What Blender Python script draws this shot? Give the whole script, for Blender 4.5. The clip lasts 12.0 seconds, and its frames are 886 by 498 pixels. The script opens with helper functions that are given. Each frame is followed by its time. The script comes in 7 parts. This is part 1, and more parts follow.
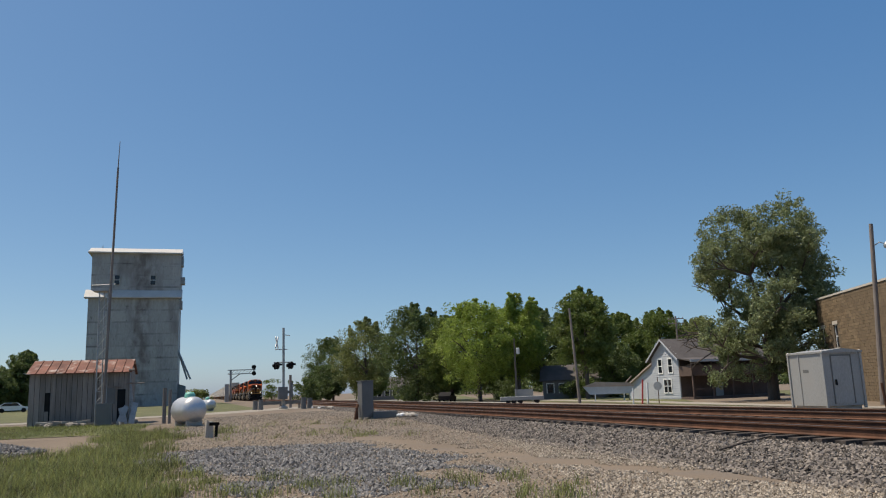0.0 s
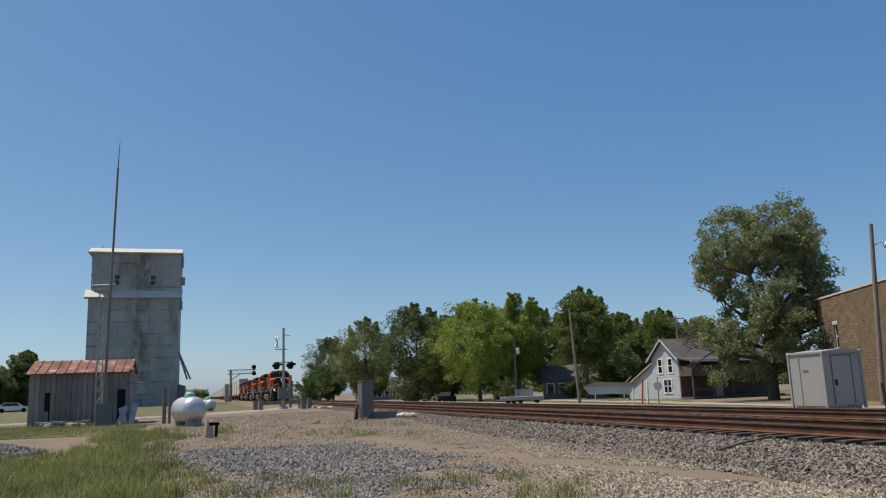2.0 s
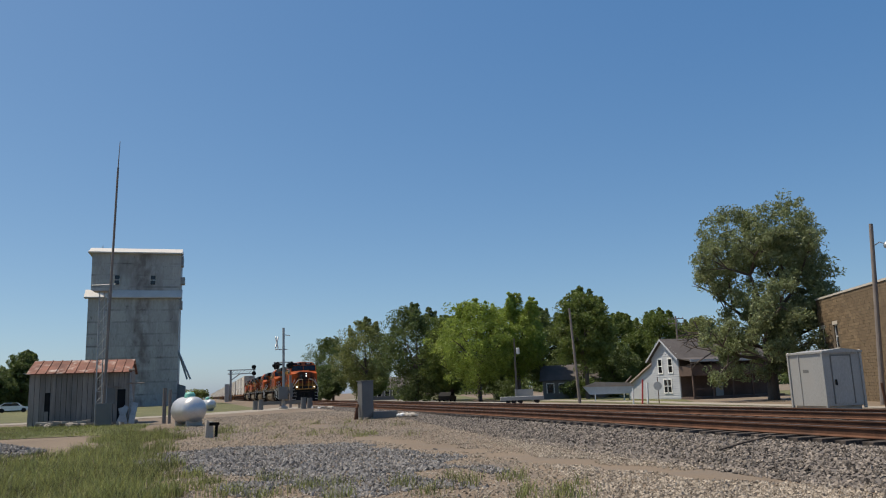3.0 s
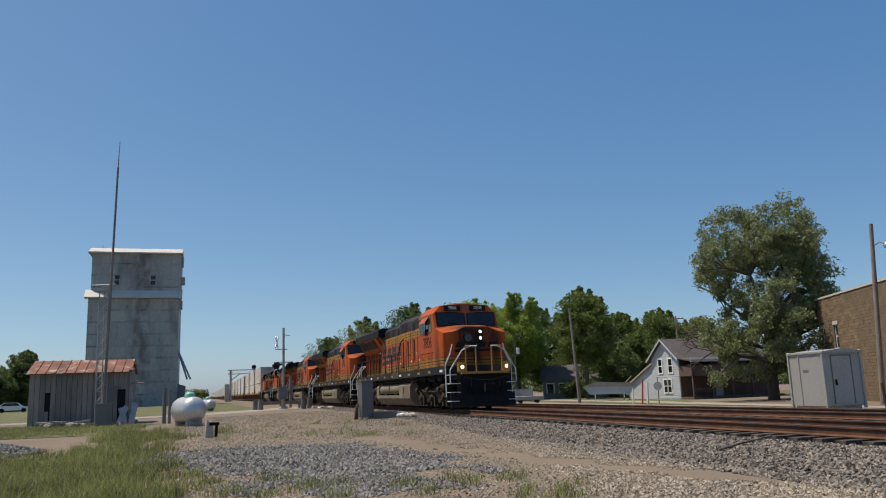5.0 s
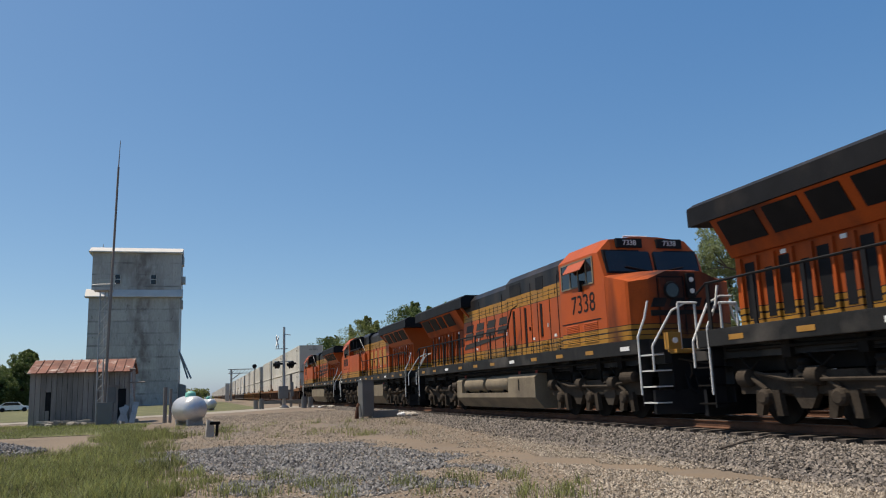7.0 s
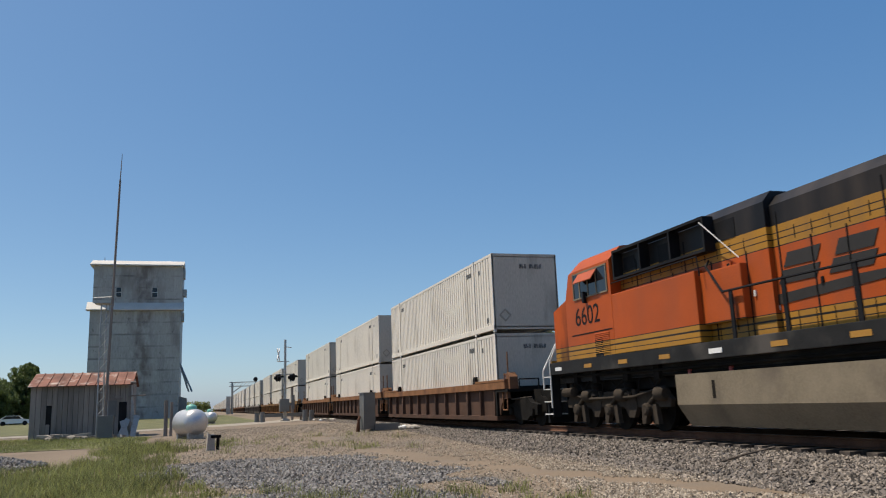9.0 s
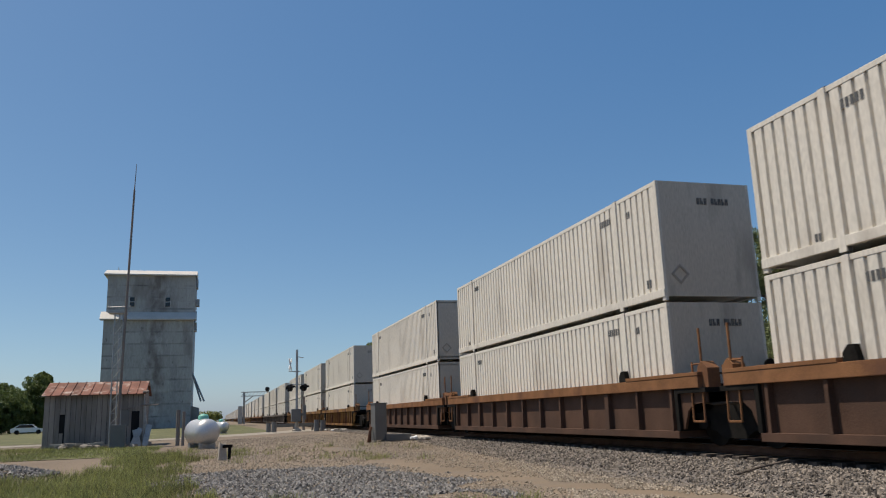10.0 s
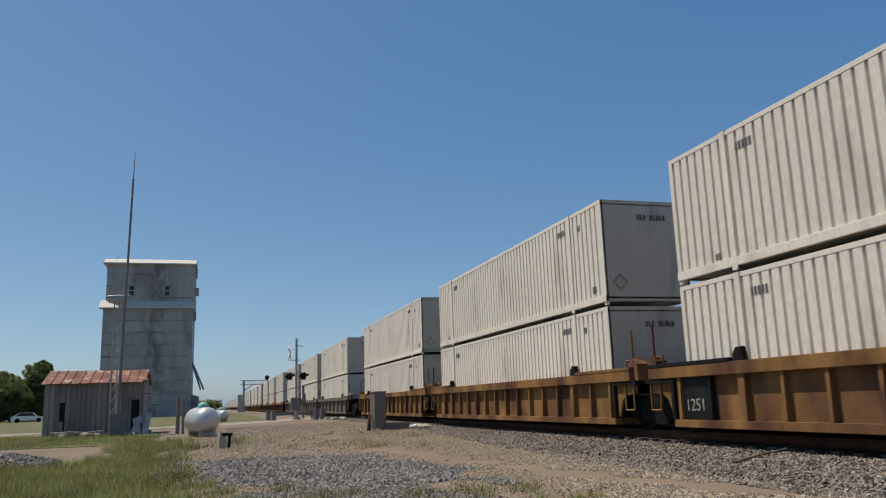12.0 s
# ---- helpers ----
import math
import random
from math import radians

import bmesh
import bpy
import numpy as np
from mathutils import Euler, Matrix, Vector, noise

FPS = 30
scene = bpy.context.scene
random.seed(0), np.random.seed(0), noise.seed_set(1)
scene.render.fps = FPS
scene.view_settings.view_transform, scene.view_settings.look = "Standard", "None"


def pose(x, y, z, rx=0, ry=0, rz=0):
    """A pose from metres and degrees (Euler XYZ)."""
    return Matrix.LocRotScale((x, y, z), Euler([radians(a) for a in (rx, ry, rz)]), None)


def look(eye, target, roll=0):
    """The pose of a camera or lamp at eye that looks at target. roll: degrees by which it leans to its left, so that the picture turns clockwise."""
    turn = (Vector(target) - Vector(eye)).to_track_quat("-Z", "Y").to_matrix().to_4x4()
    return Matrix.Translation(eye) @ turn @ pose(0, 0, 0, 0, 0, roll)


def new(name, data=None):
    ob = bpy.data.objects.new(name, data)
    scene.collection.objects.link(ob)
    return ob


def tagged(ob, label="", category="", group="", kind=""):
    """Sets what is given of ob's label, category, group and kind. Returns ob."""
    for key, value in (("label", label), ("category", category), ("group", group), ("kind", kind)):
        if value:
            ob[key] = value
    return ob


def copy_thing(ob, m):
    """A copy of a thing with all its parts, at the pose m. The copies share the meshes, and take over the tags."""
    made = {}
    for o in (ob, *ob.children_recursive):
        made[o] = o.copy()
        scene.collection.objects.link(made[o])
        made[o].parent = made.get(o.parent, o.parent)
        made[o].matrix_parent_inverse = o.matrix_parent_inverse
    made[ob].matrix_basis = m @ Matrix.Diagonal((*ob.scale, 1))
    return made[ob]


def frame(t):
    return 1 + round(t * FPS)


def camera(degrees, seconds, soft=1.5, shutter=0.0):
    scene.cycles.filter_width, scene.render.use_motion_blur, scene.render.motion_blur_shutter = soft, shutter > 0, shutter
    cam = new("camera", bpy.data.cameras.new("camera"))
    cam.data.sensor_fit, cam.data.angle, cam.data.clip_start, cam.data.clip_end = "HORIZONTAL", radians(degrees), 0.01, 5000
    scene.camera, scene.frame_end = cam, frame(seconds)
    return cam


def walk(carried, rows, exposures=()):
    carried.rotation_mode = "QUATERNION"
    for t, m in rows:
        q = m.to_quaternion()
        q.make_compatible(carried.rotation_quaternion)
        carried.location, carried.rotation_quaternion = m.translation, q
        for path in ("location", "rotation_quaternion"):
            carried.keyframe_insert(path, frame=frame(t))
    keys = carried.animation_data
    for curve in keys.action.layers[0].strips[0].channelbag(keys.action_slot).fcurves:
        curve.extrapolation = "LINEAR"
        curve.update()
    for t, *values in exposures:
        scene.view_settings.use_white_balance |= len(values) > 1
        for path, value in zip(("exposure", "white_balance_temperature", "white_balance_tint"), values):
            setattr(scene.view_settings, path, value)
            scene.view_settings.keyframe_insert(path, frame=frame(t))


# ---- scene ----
EYE = (0.0, 0.0, 1.464)          # rail head lies at z = 0.6, the yard at z = 0
CAMERA_ROWS = [  # seconds, yaw, pitch, roll
    (0.0, -16.98, 10.34, 2.05), (5.6, -16.98, 10.34, 2.05), (6.0, -16.95, 10.34, 2.05), (6.6, -16.94, 10.34, 2.05),
    (7.0, -16.94, 10.28, 2.08), (7.2, -16.93, 10.24, 2.08), (8.0, -16.92, 10.12, 2.12), (8.8, -16.86, 10.30, 2.2),
    (9.0, -16.83, 11.19, 2.2), (9.2, -16.75, 11.95, 2.16), (9.5, -16.38, 12.63, 2.06), (10.0, -15.99, 11.99, 1.93),
    (10.5, -15.97, 11.73, 1.9), (11.0, -15.93, 11.36, 1.93), (11.5, -15.97, 11.18, 1.93), (12.0, -16.05, 11.17, 1.9)]
cam = camera(59.77, 12.0, soft=1.1, shutter=0.04)
walk(cam, [(t, pose(*EYE, 90 + p, r, y)) for t, y, p, r in CAMERA_ROWS],
     exposures=[(0.0, 0.04), (5.6, 0.04), (6.6, 0.1), (7.2, 0.16), (8.9, 0.17), (9.6, 0.04), (10.5, -0.09), (11.0, -0.12), (11.4, -0.15), (11.5, -0.09), (12.0, -0.08)])

# ---- sky and sun ----
SUN_AZIMUTH, SUN_ELEVATION = -62.0, 66.0     # degrees clockwise from +y
world = bpy.data.worlds.new("sky")
scene.world = world
world.use_nodes = True
wn = world.node_tree.nodes
sky = wn.new("ShaderNodeTexSky")
sky.sky_type, sky.sun_disc = "NISHITA", False
sky.sun_elevation, sky.sun_rotation = radians(SUN_ELEVATION), radians(SUN_AZIMUTH % 360)
sky.air_density, sky.dust_density, sky.ozone_density = 0.7, 0.9, 5.0
wn["Background"].inputs[1].default_value = 0.1
tint = wn.new("ShaderNodeVectorMath")       # white balance of the sky
tint.operation = "MULTIPLY_ADD"
tint.inputs[1].default_value, tint.inputs[2].default_value = (1.196, 1.043, 0.685), (-0.163, 0.537, 2.31)
floor_at = wn.new("ShaderNodeVectorMath")
floor_at.operation = "MAXIMUM"
world.node_tree.links.new(sky.outputs[0], tint.inputs[0])
world.node_tree.links.new(tint.outputs[0], floor_at.inputs[0])
world.node_tree.links.new(floor_at.outputs[0], wn["Background"].inputs[0])
sun_data = bpy.data.lights.new("sun", "SUN")
sun_data.energy, sun_data.angle, sun_data.color = 5.0, radians(0.53), (1.0, 0.885, 0.73)
sun = new("sun", sun_data)
_a, _e = radians(SUN_AZIMUTH), radians(SUN_ELEVATION)
sun.matrix_world = look((0, 0, 60), (-math.sin(_a) * math.cos(_e), -math.cos(_a) * math.cos(_e), 60 - math.sin(_e)))


# ---- materials ----
def mat(name, color, rough=0.8, metal=0.0, vary=0.25, scale=2.0, grain=30.0, bump=0.15, dirt=None, dirt_amount=0.0,
        dirt_scale=0.8, stretch=(1, 1, 1), random_tint=0.0):
    """A painted or natural surface: colour with large and small variation, optional stains, and fine relief."""
    m = bpy.data.materials.new(name)
    m.use_nodes = True
    nt = m.node_tree
    n, l = nt.nodes, nt.links
    b = n["Principled BSDF"]
    b.inputs["Roughness"].default_value, b.inputs["Metallic"].default_value = rough, metal
    co = n.new("ShaderNodeTexCoord")
    mp = n.new("ShaderNodeMapping")
    mp.inputs["Scale"].default_value = stretch
    l.new(co.outputs["Object"], mp.inputs[0])

    def noise_at(s, detail=4.0):
        t = n.new("ShaderNodeTexNoise")
        t.inputs["Scale"].default_value, t.inputs["Detail"].default_value = s, detail
        l.new(mp.outputs[0], t.inputs["Vector"])
        return t.outputs["Fac"]

    def mixed(fac, a, c, kind="MIX"):
        x = n.new("ShaderNodeMix")
        x.data_type, x.blend_type = "RGBA", kind
        for sock, v in ((x.inputs[0], fac), (x.inputs[6], a), (x.inputs[7], c)):
            if hasattr(v, "is_linked"):
                l.new(v, sock)
            else:
                sock.default_value = v
        return x.outputs[2]

    def ramp(v, lo, hi):
        r = n.new("ShaderNodeMapRange")
        r.inputs[1].default_value, r.inputs[2].default_value = lo, hi
        l.new(v, r.inputs[0])
        return r.outputs[0]

    c = (*color, 1)
    lo = (*[k * (1 - vary) for k in color], 1)
    hi = (*[min(1, k * (1 + vary)) for k in color], 1)
    large, small = noise_at(scale), noise_at(grain, 3.0)
    out = mixed(ramp(large, 0.3, 0.7), lo, hi)
    out = mixed(ramp(small, 0.35, 0.65), out, mixed(0.5, out, c), "MIX")
    sp = mixed(ramp(small, 0.3, 0.7), (0.88, 0.88, 0.88, 1), (1.09, 1.09, 1.09, 1))
    out = mixed(1.0, out, sp, "MULTIPLY")
    if dirt:
        d = noise_at(dirt_scale, 8.0)
        f = n.new("ShaderNodeMath")
        f.operation = "MULTIPLY"
        l.new(ramp(d, 0.62 - 0.35 * dirt_amount, 0.78 - 0.25 * dirt_amount), f.inputs[0])
        f.inputs[1].default_value = min(1.0, 0.55 + dirt_amount)
        out = mixed(f.outputs[0], out, (*dirt, 1))
    if random_tint:
        oi = n.new("ShaderNodeObjectInfo")
        out = mixed(1.0, out, mixed(oi.outputs["Random"], (1 - random_tint,) * 3 + (1,), (1 + random_tint,) * 3 + (1,)), "MULTIPLY")
    l.new(out, b.inputs["Base Color"])
    if bump:
        bp = n.new("ShaderNodeBump")
        bp.inputs["Strength"].default_value, bp.inputs["Distance"].default_value = bump, 0.02
        l.new(small, bp.inputs["Height"])
        l.new(bp.outputs[0], b.inputs["Normal"])
    m["out"] = 1
    return m


def banded(name, bands, rough=0.45, grime=(0.09, 0.07, 0.055), amount=0.25):
    """Paint in level bands: (upper height, colour) from the bottom up; road grime, and shade on some parts, over it."""
    m = mat(name, (0.5, 0.5, 0.5), rough, 0, 0.1, 1.3, 40, 0.05)
    m.node_tree.nodes["Principled BSDF"].inputs["Specular IOR Level"].default_value = 0.16
    nt = m.node_tree
    n, l = nt.nodes, nt.links
    co = n.new("ShaderNodeTexCoord")
    sx = n.new("ShaderNodeSeparateXYZ")
    l.new(co.outputs["Object"], sx.inputs[0])
    mr = n.new("ShaderNodeMapRange")
    mr.inputs[1].default_value, mr.inputs[2].default_value = 0.0, 5.0
    l.new(sx.outputs[2], mr.inputs[0])
    cr = n.new("ShaderNodeValToRGB")
    cr.color_ramp.interpolation = "CONSTANT"
    start = 0.0
    for k, (top, color) in enumerate(bands):
        e = cr.color_ramp.elements[0] if k == 0 else cr.color_ramp.elements.new(start / 5.0)
        e.position, e.color = start / 5.0, (*color, 1)
        start = top
    cr.color_ramp.elements.remove(cr.color_ramp.elements[-1]) if len(cr.color_ramp.elements) > len(bands) else None
    l.new(mr.outputs[0], cr.inputs[0])
    old = n["Principled BSDF"].inputs["Base Color"].links[0].from_socket
    x = n.new("ShaderNodeMix")
    x.data_type, x.blend_type = "RGBA", "MULTIPLY"
    x.inputs[0].default_value = 1
    two = n.new("ShaderNodeMix")
    two.data_type, two.blend_type = "RGBA", "ADD"
    two.inputs[0].default_value = 1
    l.new(old, two.inputs[6])
    l.new(old, two.inputs[7])
    l.new(cr.outputs[0], x.inputs[6])
    l.new(two.outputs[2], x.inputs[7])
    t = n.new("ShaderNodeTexNoise")
    t.inputs["Scale"].default_value, t.inputs["Detail"].default_value = 0.9, 9
    mp = n.new("ShaderNodeMapping")
    mp.inputs["Scale"].default_value = (1, 1.2, 0.35)
    l.new(co.outputs["Object"], mp.inputs[0])
    l.new(mp.outputs[0], t.inputs["Vector"])
    f = n.new("ShaderNodeMapRange")
    f.inputs[1].default_value, f.inputs[2].default_value, f.inputs[4].default_value = 0.42, 0.75, amount * 2
    l.new(t.outputs["Fac"], f.inputs[0])
    y = n.new("ShaderNodeMix")
    y.data_type = "RGBA"
    l.new(f.outputs[0], y.inputs[0])
    l.new(x.outputs[2], y.inputs[6])
    y.inputs[7].default_value = (*grime, 1)
    l.new(y.outputs[2], n["Principled BSDF"].inputs["Base Color"])
    return m


def glow(name, color, strength):
    m = bpy.data.materials.new(name)
    m.use_nodes = True
    b = m.node_tree.nodes["Principled BSDF"]
    b.inputs["Base Color"].default_value = (*color, 1)
    b.inputs["Emission Color"].default_value, b.inputs["Emission Strength"].default_value = (*color, 1), strength
    return m


def leaf_mat(name, color, tint=0.35):
    """Leaves: colour from clump to clump and leaf to leaf, a little light let through."""
    m = bpy.data.materials.new(name)
    m.use_nodes = True
    n, l = m.node_tree.nodes, m.node_tree.links
    b = n["Principled BSDF"]
    g = n.new("ShaderNodeNewGeometry")
    co = n.new("ShaderNodeTexCoord")
    t = n.new("ShaderNodeTexNoise")
    t.inputs["Scale"].default_value = 0.5
    l.new(co.outputs["Object"], t.inputs["Vector"])
    add = n.new("ShaderNodeMath")
    add.operation = "ADD"
    l.new(g.outputs["Random Per Island"], add.inputs[0])
    l.new(t.outputs["Fac"], add.inputs[1])
    cr = n.new("ShaderNodeValToRGB")
    cr.color_ramp.elements[0].position, cr.color_ramp.elements[1].position = 0.25, 0.9
    half = n.new("ShaderNodeMath")
    half.operation = "MULTIPLY"
    half.inputs[1].default_value = 0.55
    l.new(add.outputs[0], half.inputs[0])
    l.new(half.outputs[0], cr.inputs[0])
    cr.color_ramp.elements[0].color = (*[k * (1 - tint) for k in color], 1)
    cr.color_ramp.elements[1].color = (*[k * (1 + tint) for k in color], 1)
    l.new(cr.outputs[0], b.inputs["Base Color"])
    b.inputs["Roughness"].default_value = 0.55
    tr = n.new("ShaderNodeBsdfTranslucent")
    l.new(cr.outputs[0], tr.inputs[0])
    mx = n.new("ShaderNodeMixShader")
    mx.inputs[0].default_value = 0.42
    l.new(b.outputs[0], mx.inputs[1])
    l.new(tr.outputs[0], mx.inputs[2])
    l.new(mx.outputs[0], n["Material Output"].inputs[0])
    return m


ORANGE, YELLOW, BLACK = (0.41, 0.078, 0.013), (0.37, 0.185, 0.026), (0.012, 0.012, 0.0135)
M = {
    "orange": mat("orange_paint", ORANGE, 0.45, 0, 0.12, 1.5, 40, 0.05, (0.1, 0.06, 0.04), 0.1),
    "yellow": mat("yellow_paint", YELLOW, 0.5, 0, 0.15, 3, 40, 0.05),
    "black": mat("black_paint", BLACK, 0.6, 0, 0.3, 2, 40, 0.1, (0.035, 0.03, 0.026), 0.2),
    "dark_steel": mat("grimy_dark_steel", (0.011, 0.01, 0.009), 0.9, 0.0, 0.4, 3, 25, 0.3, (0.035, 0.029, 0.024), 0.25),
    "dusty_steel": mat("dusty_truck_steel", (0.05, 0.04, 0.031), 0.9, 0.05, 0.35, 3, 25, 0.3, (0.06, 0.05, 0.04), 0.35),
    "tank_paint": mat("dusty_tank_paint", (0.21, 0.175, 0.125), 0.7, 0, 0.2, 1.5, 25, 0.1, (0.12, 0.1, 0.08), 0.25),
    "sill": mat("dark_sill_paint", (0.022, 0.022, 0.022), 0.6, 0, 0.3, 2, 30, 0.1, (0.1, 0.09, 0.08), 0.25),
    "white": mat("white_paint", (0.75, 0.75, 0.73), 0.5, 0, 0.06, 2, 30, 0.05),
    "silver_rail": mat("pale_handrail_paint", (0.6, 0.6, 0.58), 0.45, 0, 0.1, 3, 30, 0.05),
    "dark_glass": mat("dark_glass", (0.012, 0.014, 0.017), 0.08, 0, 0.1, 2, 30, 0.0),
    "lamp": glow("lit_headlamp", (1.0, 0.93, 0.86), 3.0),
    "container": mat("white_container_paint", (0.675, 0.632, 0.555), 0.6, 0, 0.05, 0.7, 20, 0.0, (0.36, 0.31, 0.25), 0.12, 0.9, (1, 1, 0.35), 0.05),
    # ends painted darker than the sides: their shade is in the colour, with dust
    "container_end": mat("shaded_dusty_container_end_paint", (0.5, 0.445, 0.365), 0.75, 0, 0.12, 0.9, 30, 0.06, (0.2, 0.165, 0.13), 0.36, 1.1, (1, 1, 0.22)),
    "marking": mat("dark_marking_paint", (0.09, 0.09, 0.09), 0.6, 0, 0.2),
    "well_brown": mat("rusty_brown_car_paint", (0.09, 0.053, 0.038), 0.85, 0, 0.3, 1.2, 30, 0.2, (0.07, 0.045, 0.035), 0.35, 0.9),
    "chord_brown": mat("faded_orange_chord_paint", (0.22, 0.108, 0.052), 0.8, 0, 0.3, 1.5, 30, 0.2, (0.12, 0.06, 0.04), 0.3, 1.2),
    "well_yellow": mat("ochre_car_paint", (0.225, 0.125, 0.047), 0.85, 0, 0.4, 1.2, 30, 0.15, (0.085, 0.042, 0.03), 0.5, 0.9, (1, 1, 0.5)),
    "well_grey": mat("dull_grey_brown_car_paint", (0.105, 0.085, 0.07), 0.85, 0, 0.25, 1.2, 30, 0.15, (0.06, 0.045, 0.035), 0.3),
    "mark": mat("faded_black_lettering_paint", (0.016, 0.014, 0.013), 0.7, 0, 0.3, 3, 30, 0.05, (0.04, 0.024, 0.018), 0.15),
    "red_cap": mat("faded_red_cap_paint", (0.35, 0.07, 0.06), 0.7, 0, 0.2),
    "placard": mat("faded_placard_metal", (0.31, 0.275, 0.23), 0.7, 0, 0.15),
    "rail_top": mat("worn_rail_steel", (0.13, 0.115, 0.105), 0.5, 0.4, 0.15, 2, 40, 0.05),
    "rail_rust": mat("rusty_rail_web", (0.115, 0.06, 0.039), 0.9, 0, 0.3, 3, 40, 0.3, (0.06, 0.038, 0.03), 0.3),
    "tie": mat("weathered_timber_tie", (0.072, 0.062, 0.055), 0.9, 0, 0.3, 3, 50, 0.5, (0.16, 0.13, 0.11), 0.3, 3.0, (3, 1, 1), 0.25),
}
BANDS = {"hood": [(1.84, BLACK), (1.95, YELLOW), (1.97, BLACK), (2.07, YELLOW), (2.09, BLACK), (2.2, YELLOW), (2.215, BLACK), (3.42, ORANGE), (3.44, BLACK), (3.56, YELLOW), (3.58, BLACK), (3.69, YELLOW), (3.71, BLACK), (3.83, YELLOW), (5.2, BLACK)],
         "cab": [(1.84, BLACK), (1.95, YELLOW), (1.97, BLACK), (2.07, YELLOW), (2.09, BLACK), (2.2, YELLOW), (2.215, BLACK), (5.2, ORANGE)]}
M["hood"], M["cab"] = banded("orange_paint_with_stripes", BANDS["hood"]), banded("orange_cab_paint", BANDS["cab"], amount=0.12)
M["hood_dirty"], M["cab_dirty"] = banded("grimy_orange_paint_with_stripes", BANDS["hood"], 0.6, amount=0.42), banded("grimy_orange_cab_paint", BANDS["cab"], 0.6, amount=0.36)
# dark patches add the wing's shadow to the soot on the radiator hood
M["shade_soot"] = banded("shaded_sooty_orange_paint", BANDS["cab"], 0.7, (0.07, 0.028, 0.018), 0.48)
# nose colour darkened for the front's shade as well as for grime
M["nose_paint"] = banded("shaded_grimy_orange_nose_paint", BANDS["cab"], 0.65, (0.05, 0.02, 0.014), 0.62)
M["stencil"] = mat("faded_pale_stencil_paint", (0.34, 0.33, 0.3), 0.7, 0, 0.25, 6, 30, 0.05, (0.1, 0.09, 0.08), 0.35, 4.0)
for dull in ("black", "dark_steel", "dusty_steel", "sill", "tank_paint", "well_brown", "chord_brown", "well_yellow", "rail_rust", "tie"):
    M[dull].node_tree.nodes["Principled BSDF"].inputs["Specular IOR Level"].default_value = 0.12


# ---- mesh helpers ----
def box(bm, x0, x1, y0, y1, z0, z1, bevel=0.0):
    v = [bm.verts.new(p) for p in ((x0, y0, z0), (x1, y0, z0), (x1, y1, z0), (x0, y1, z0), (x0, y0, z1), (x1, y0, z1), (x1, y1, z1), (x0, y1, z1))]
    fs = [bm.faces.new([v[i] for i in f]) for f in ((3, 2, 1, 0), (4, 5, 6, 7), (0, 1, 5, 4), (1, 2, 6, 5), (2, 3, 7, 6), (3, 0, 4, 7))]
    if bevel:
        bmesh.ops.bevel(bm, geom=list({e for f in fs for e in f.edges}), offset=bevel, segments=2, profile=0.7, affect="EDGES")
    return v


def tube(bm, p0, p1, r0, r1=None, seg=8):
    """A round bar or cone from p0 to p1, capped."""
    r1 = r0 if r1 is None else r1
    p0, p1 = Vector(p0), Vector(p1)
    d = (p1 - p0).normalized()
    a = d.orthogonal().normalized()
    b = d.cross(a)
    rings = []
    for p, r in ((p0, r0), (p1, r1)):
        rings.append([bm.verts.new(p + (a * math.cos(k * math.tau / seg) + b * math.sin(k * math.tau / seg)) * r) for k in range(seg)])
    for k in range(seg):
        bm.faces.new((rings[0][k], rings[0][(k + 1) % seg], rings[1][(k + 1) % seg], rings[1][k]))
    bm.faces.new(rings[0][::-1])
    bm.faces.new(rings[1])


def bent(bm, pts, r, seg=6):
    for a, b in zip(pts, pts[1:]):
        tube(bm, a, b, r, seg=seg)


def prism(bm, outline, axis, a, b):
    """An outline (u, v) drawn out along an axis from a to b. axis x: (y, z); y: (x, z); z: (x, y)."""
    def at(u, v, w):
        return {"x": (w, u, v), "y": (u, w, v), "z": (u, v, w)}[axis]
    lo = [bm.verts.new(at(u, v, a)) for u, v in outline]
    hi = [bm.verts.new(at(u, v, b)) for u, v in outline]
    k = len(outline)
    fs = [bm.faces.new(lo[::-1]), bm.faces.new(hi)]
    fs += [bm.faces.new((lo[i], lo[(i + 1) % k], hi[(i + 1) % k], hi[i])) for i in range(k)]
    return fs


def lathe(bm, profile, centre, axis="z", seg=24):
    """A round body from (radius, height) pairs about an axis through centre."""
    rings = []
    for r, h in profile:
        ring = []
        for k in range(seg):
            c, s = r * math.cos(k * math.tau / seg), r * math.sin(k * math.tau / seg)
            off = {"z": (c, s, h), "y": (c, h, s), "x": (h, c, s)}[axis]
            ring.append(bm.verts.new(Vector(centre) + Vector(off)))
        rings.append(ring)
    for p, q in zip(rings, rings[1:]):
        for k in range(seg):
            bm.faces.new((p[k], p[(k + 1) % seg], q[(k + 1) % seg], q[k]))
    bm.faces.new(rings[0][::-1])
    bm.faces.new(rings[-1])


def mesh_of(bm, name, material, smooth=False):
    bmesh.ops.recalc_face_normals(bm, faces=bm.faces)
    me = bpy.data.meshes.new(name)
    bm.to_mesh(me)
    bm.free()
    me.materials.append(material)
    if smooth:
        for p in me.polygons:
            p.use_smooth = True
    return me


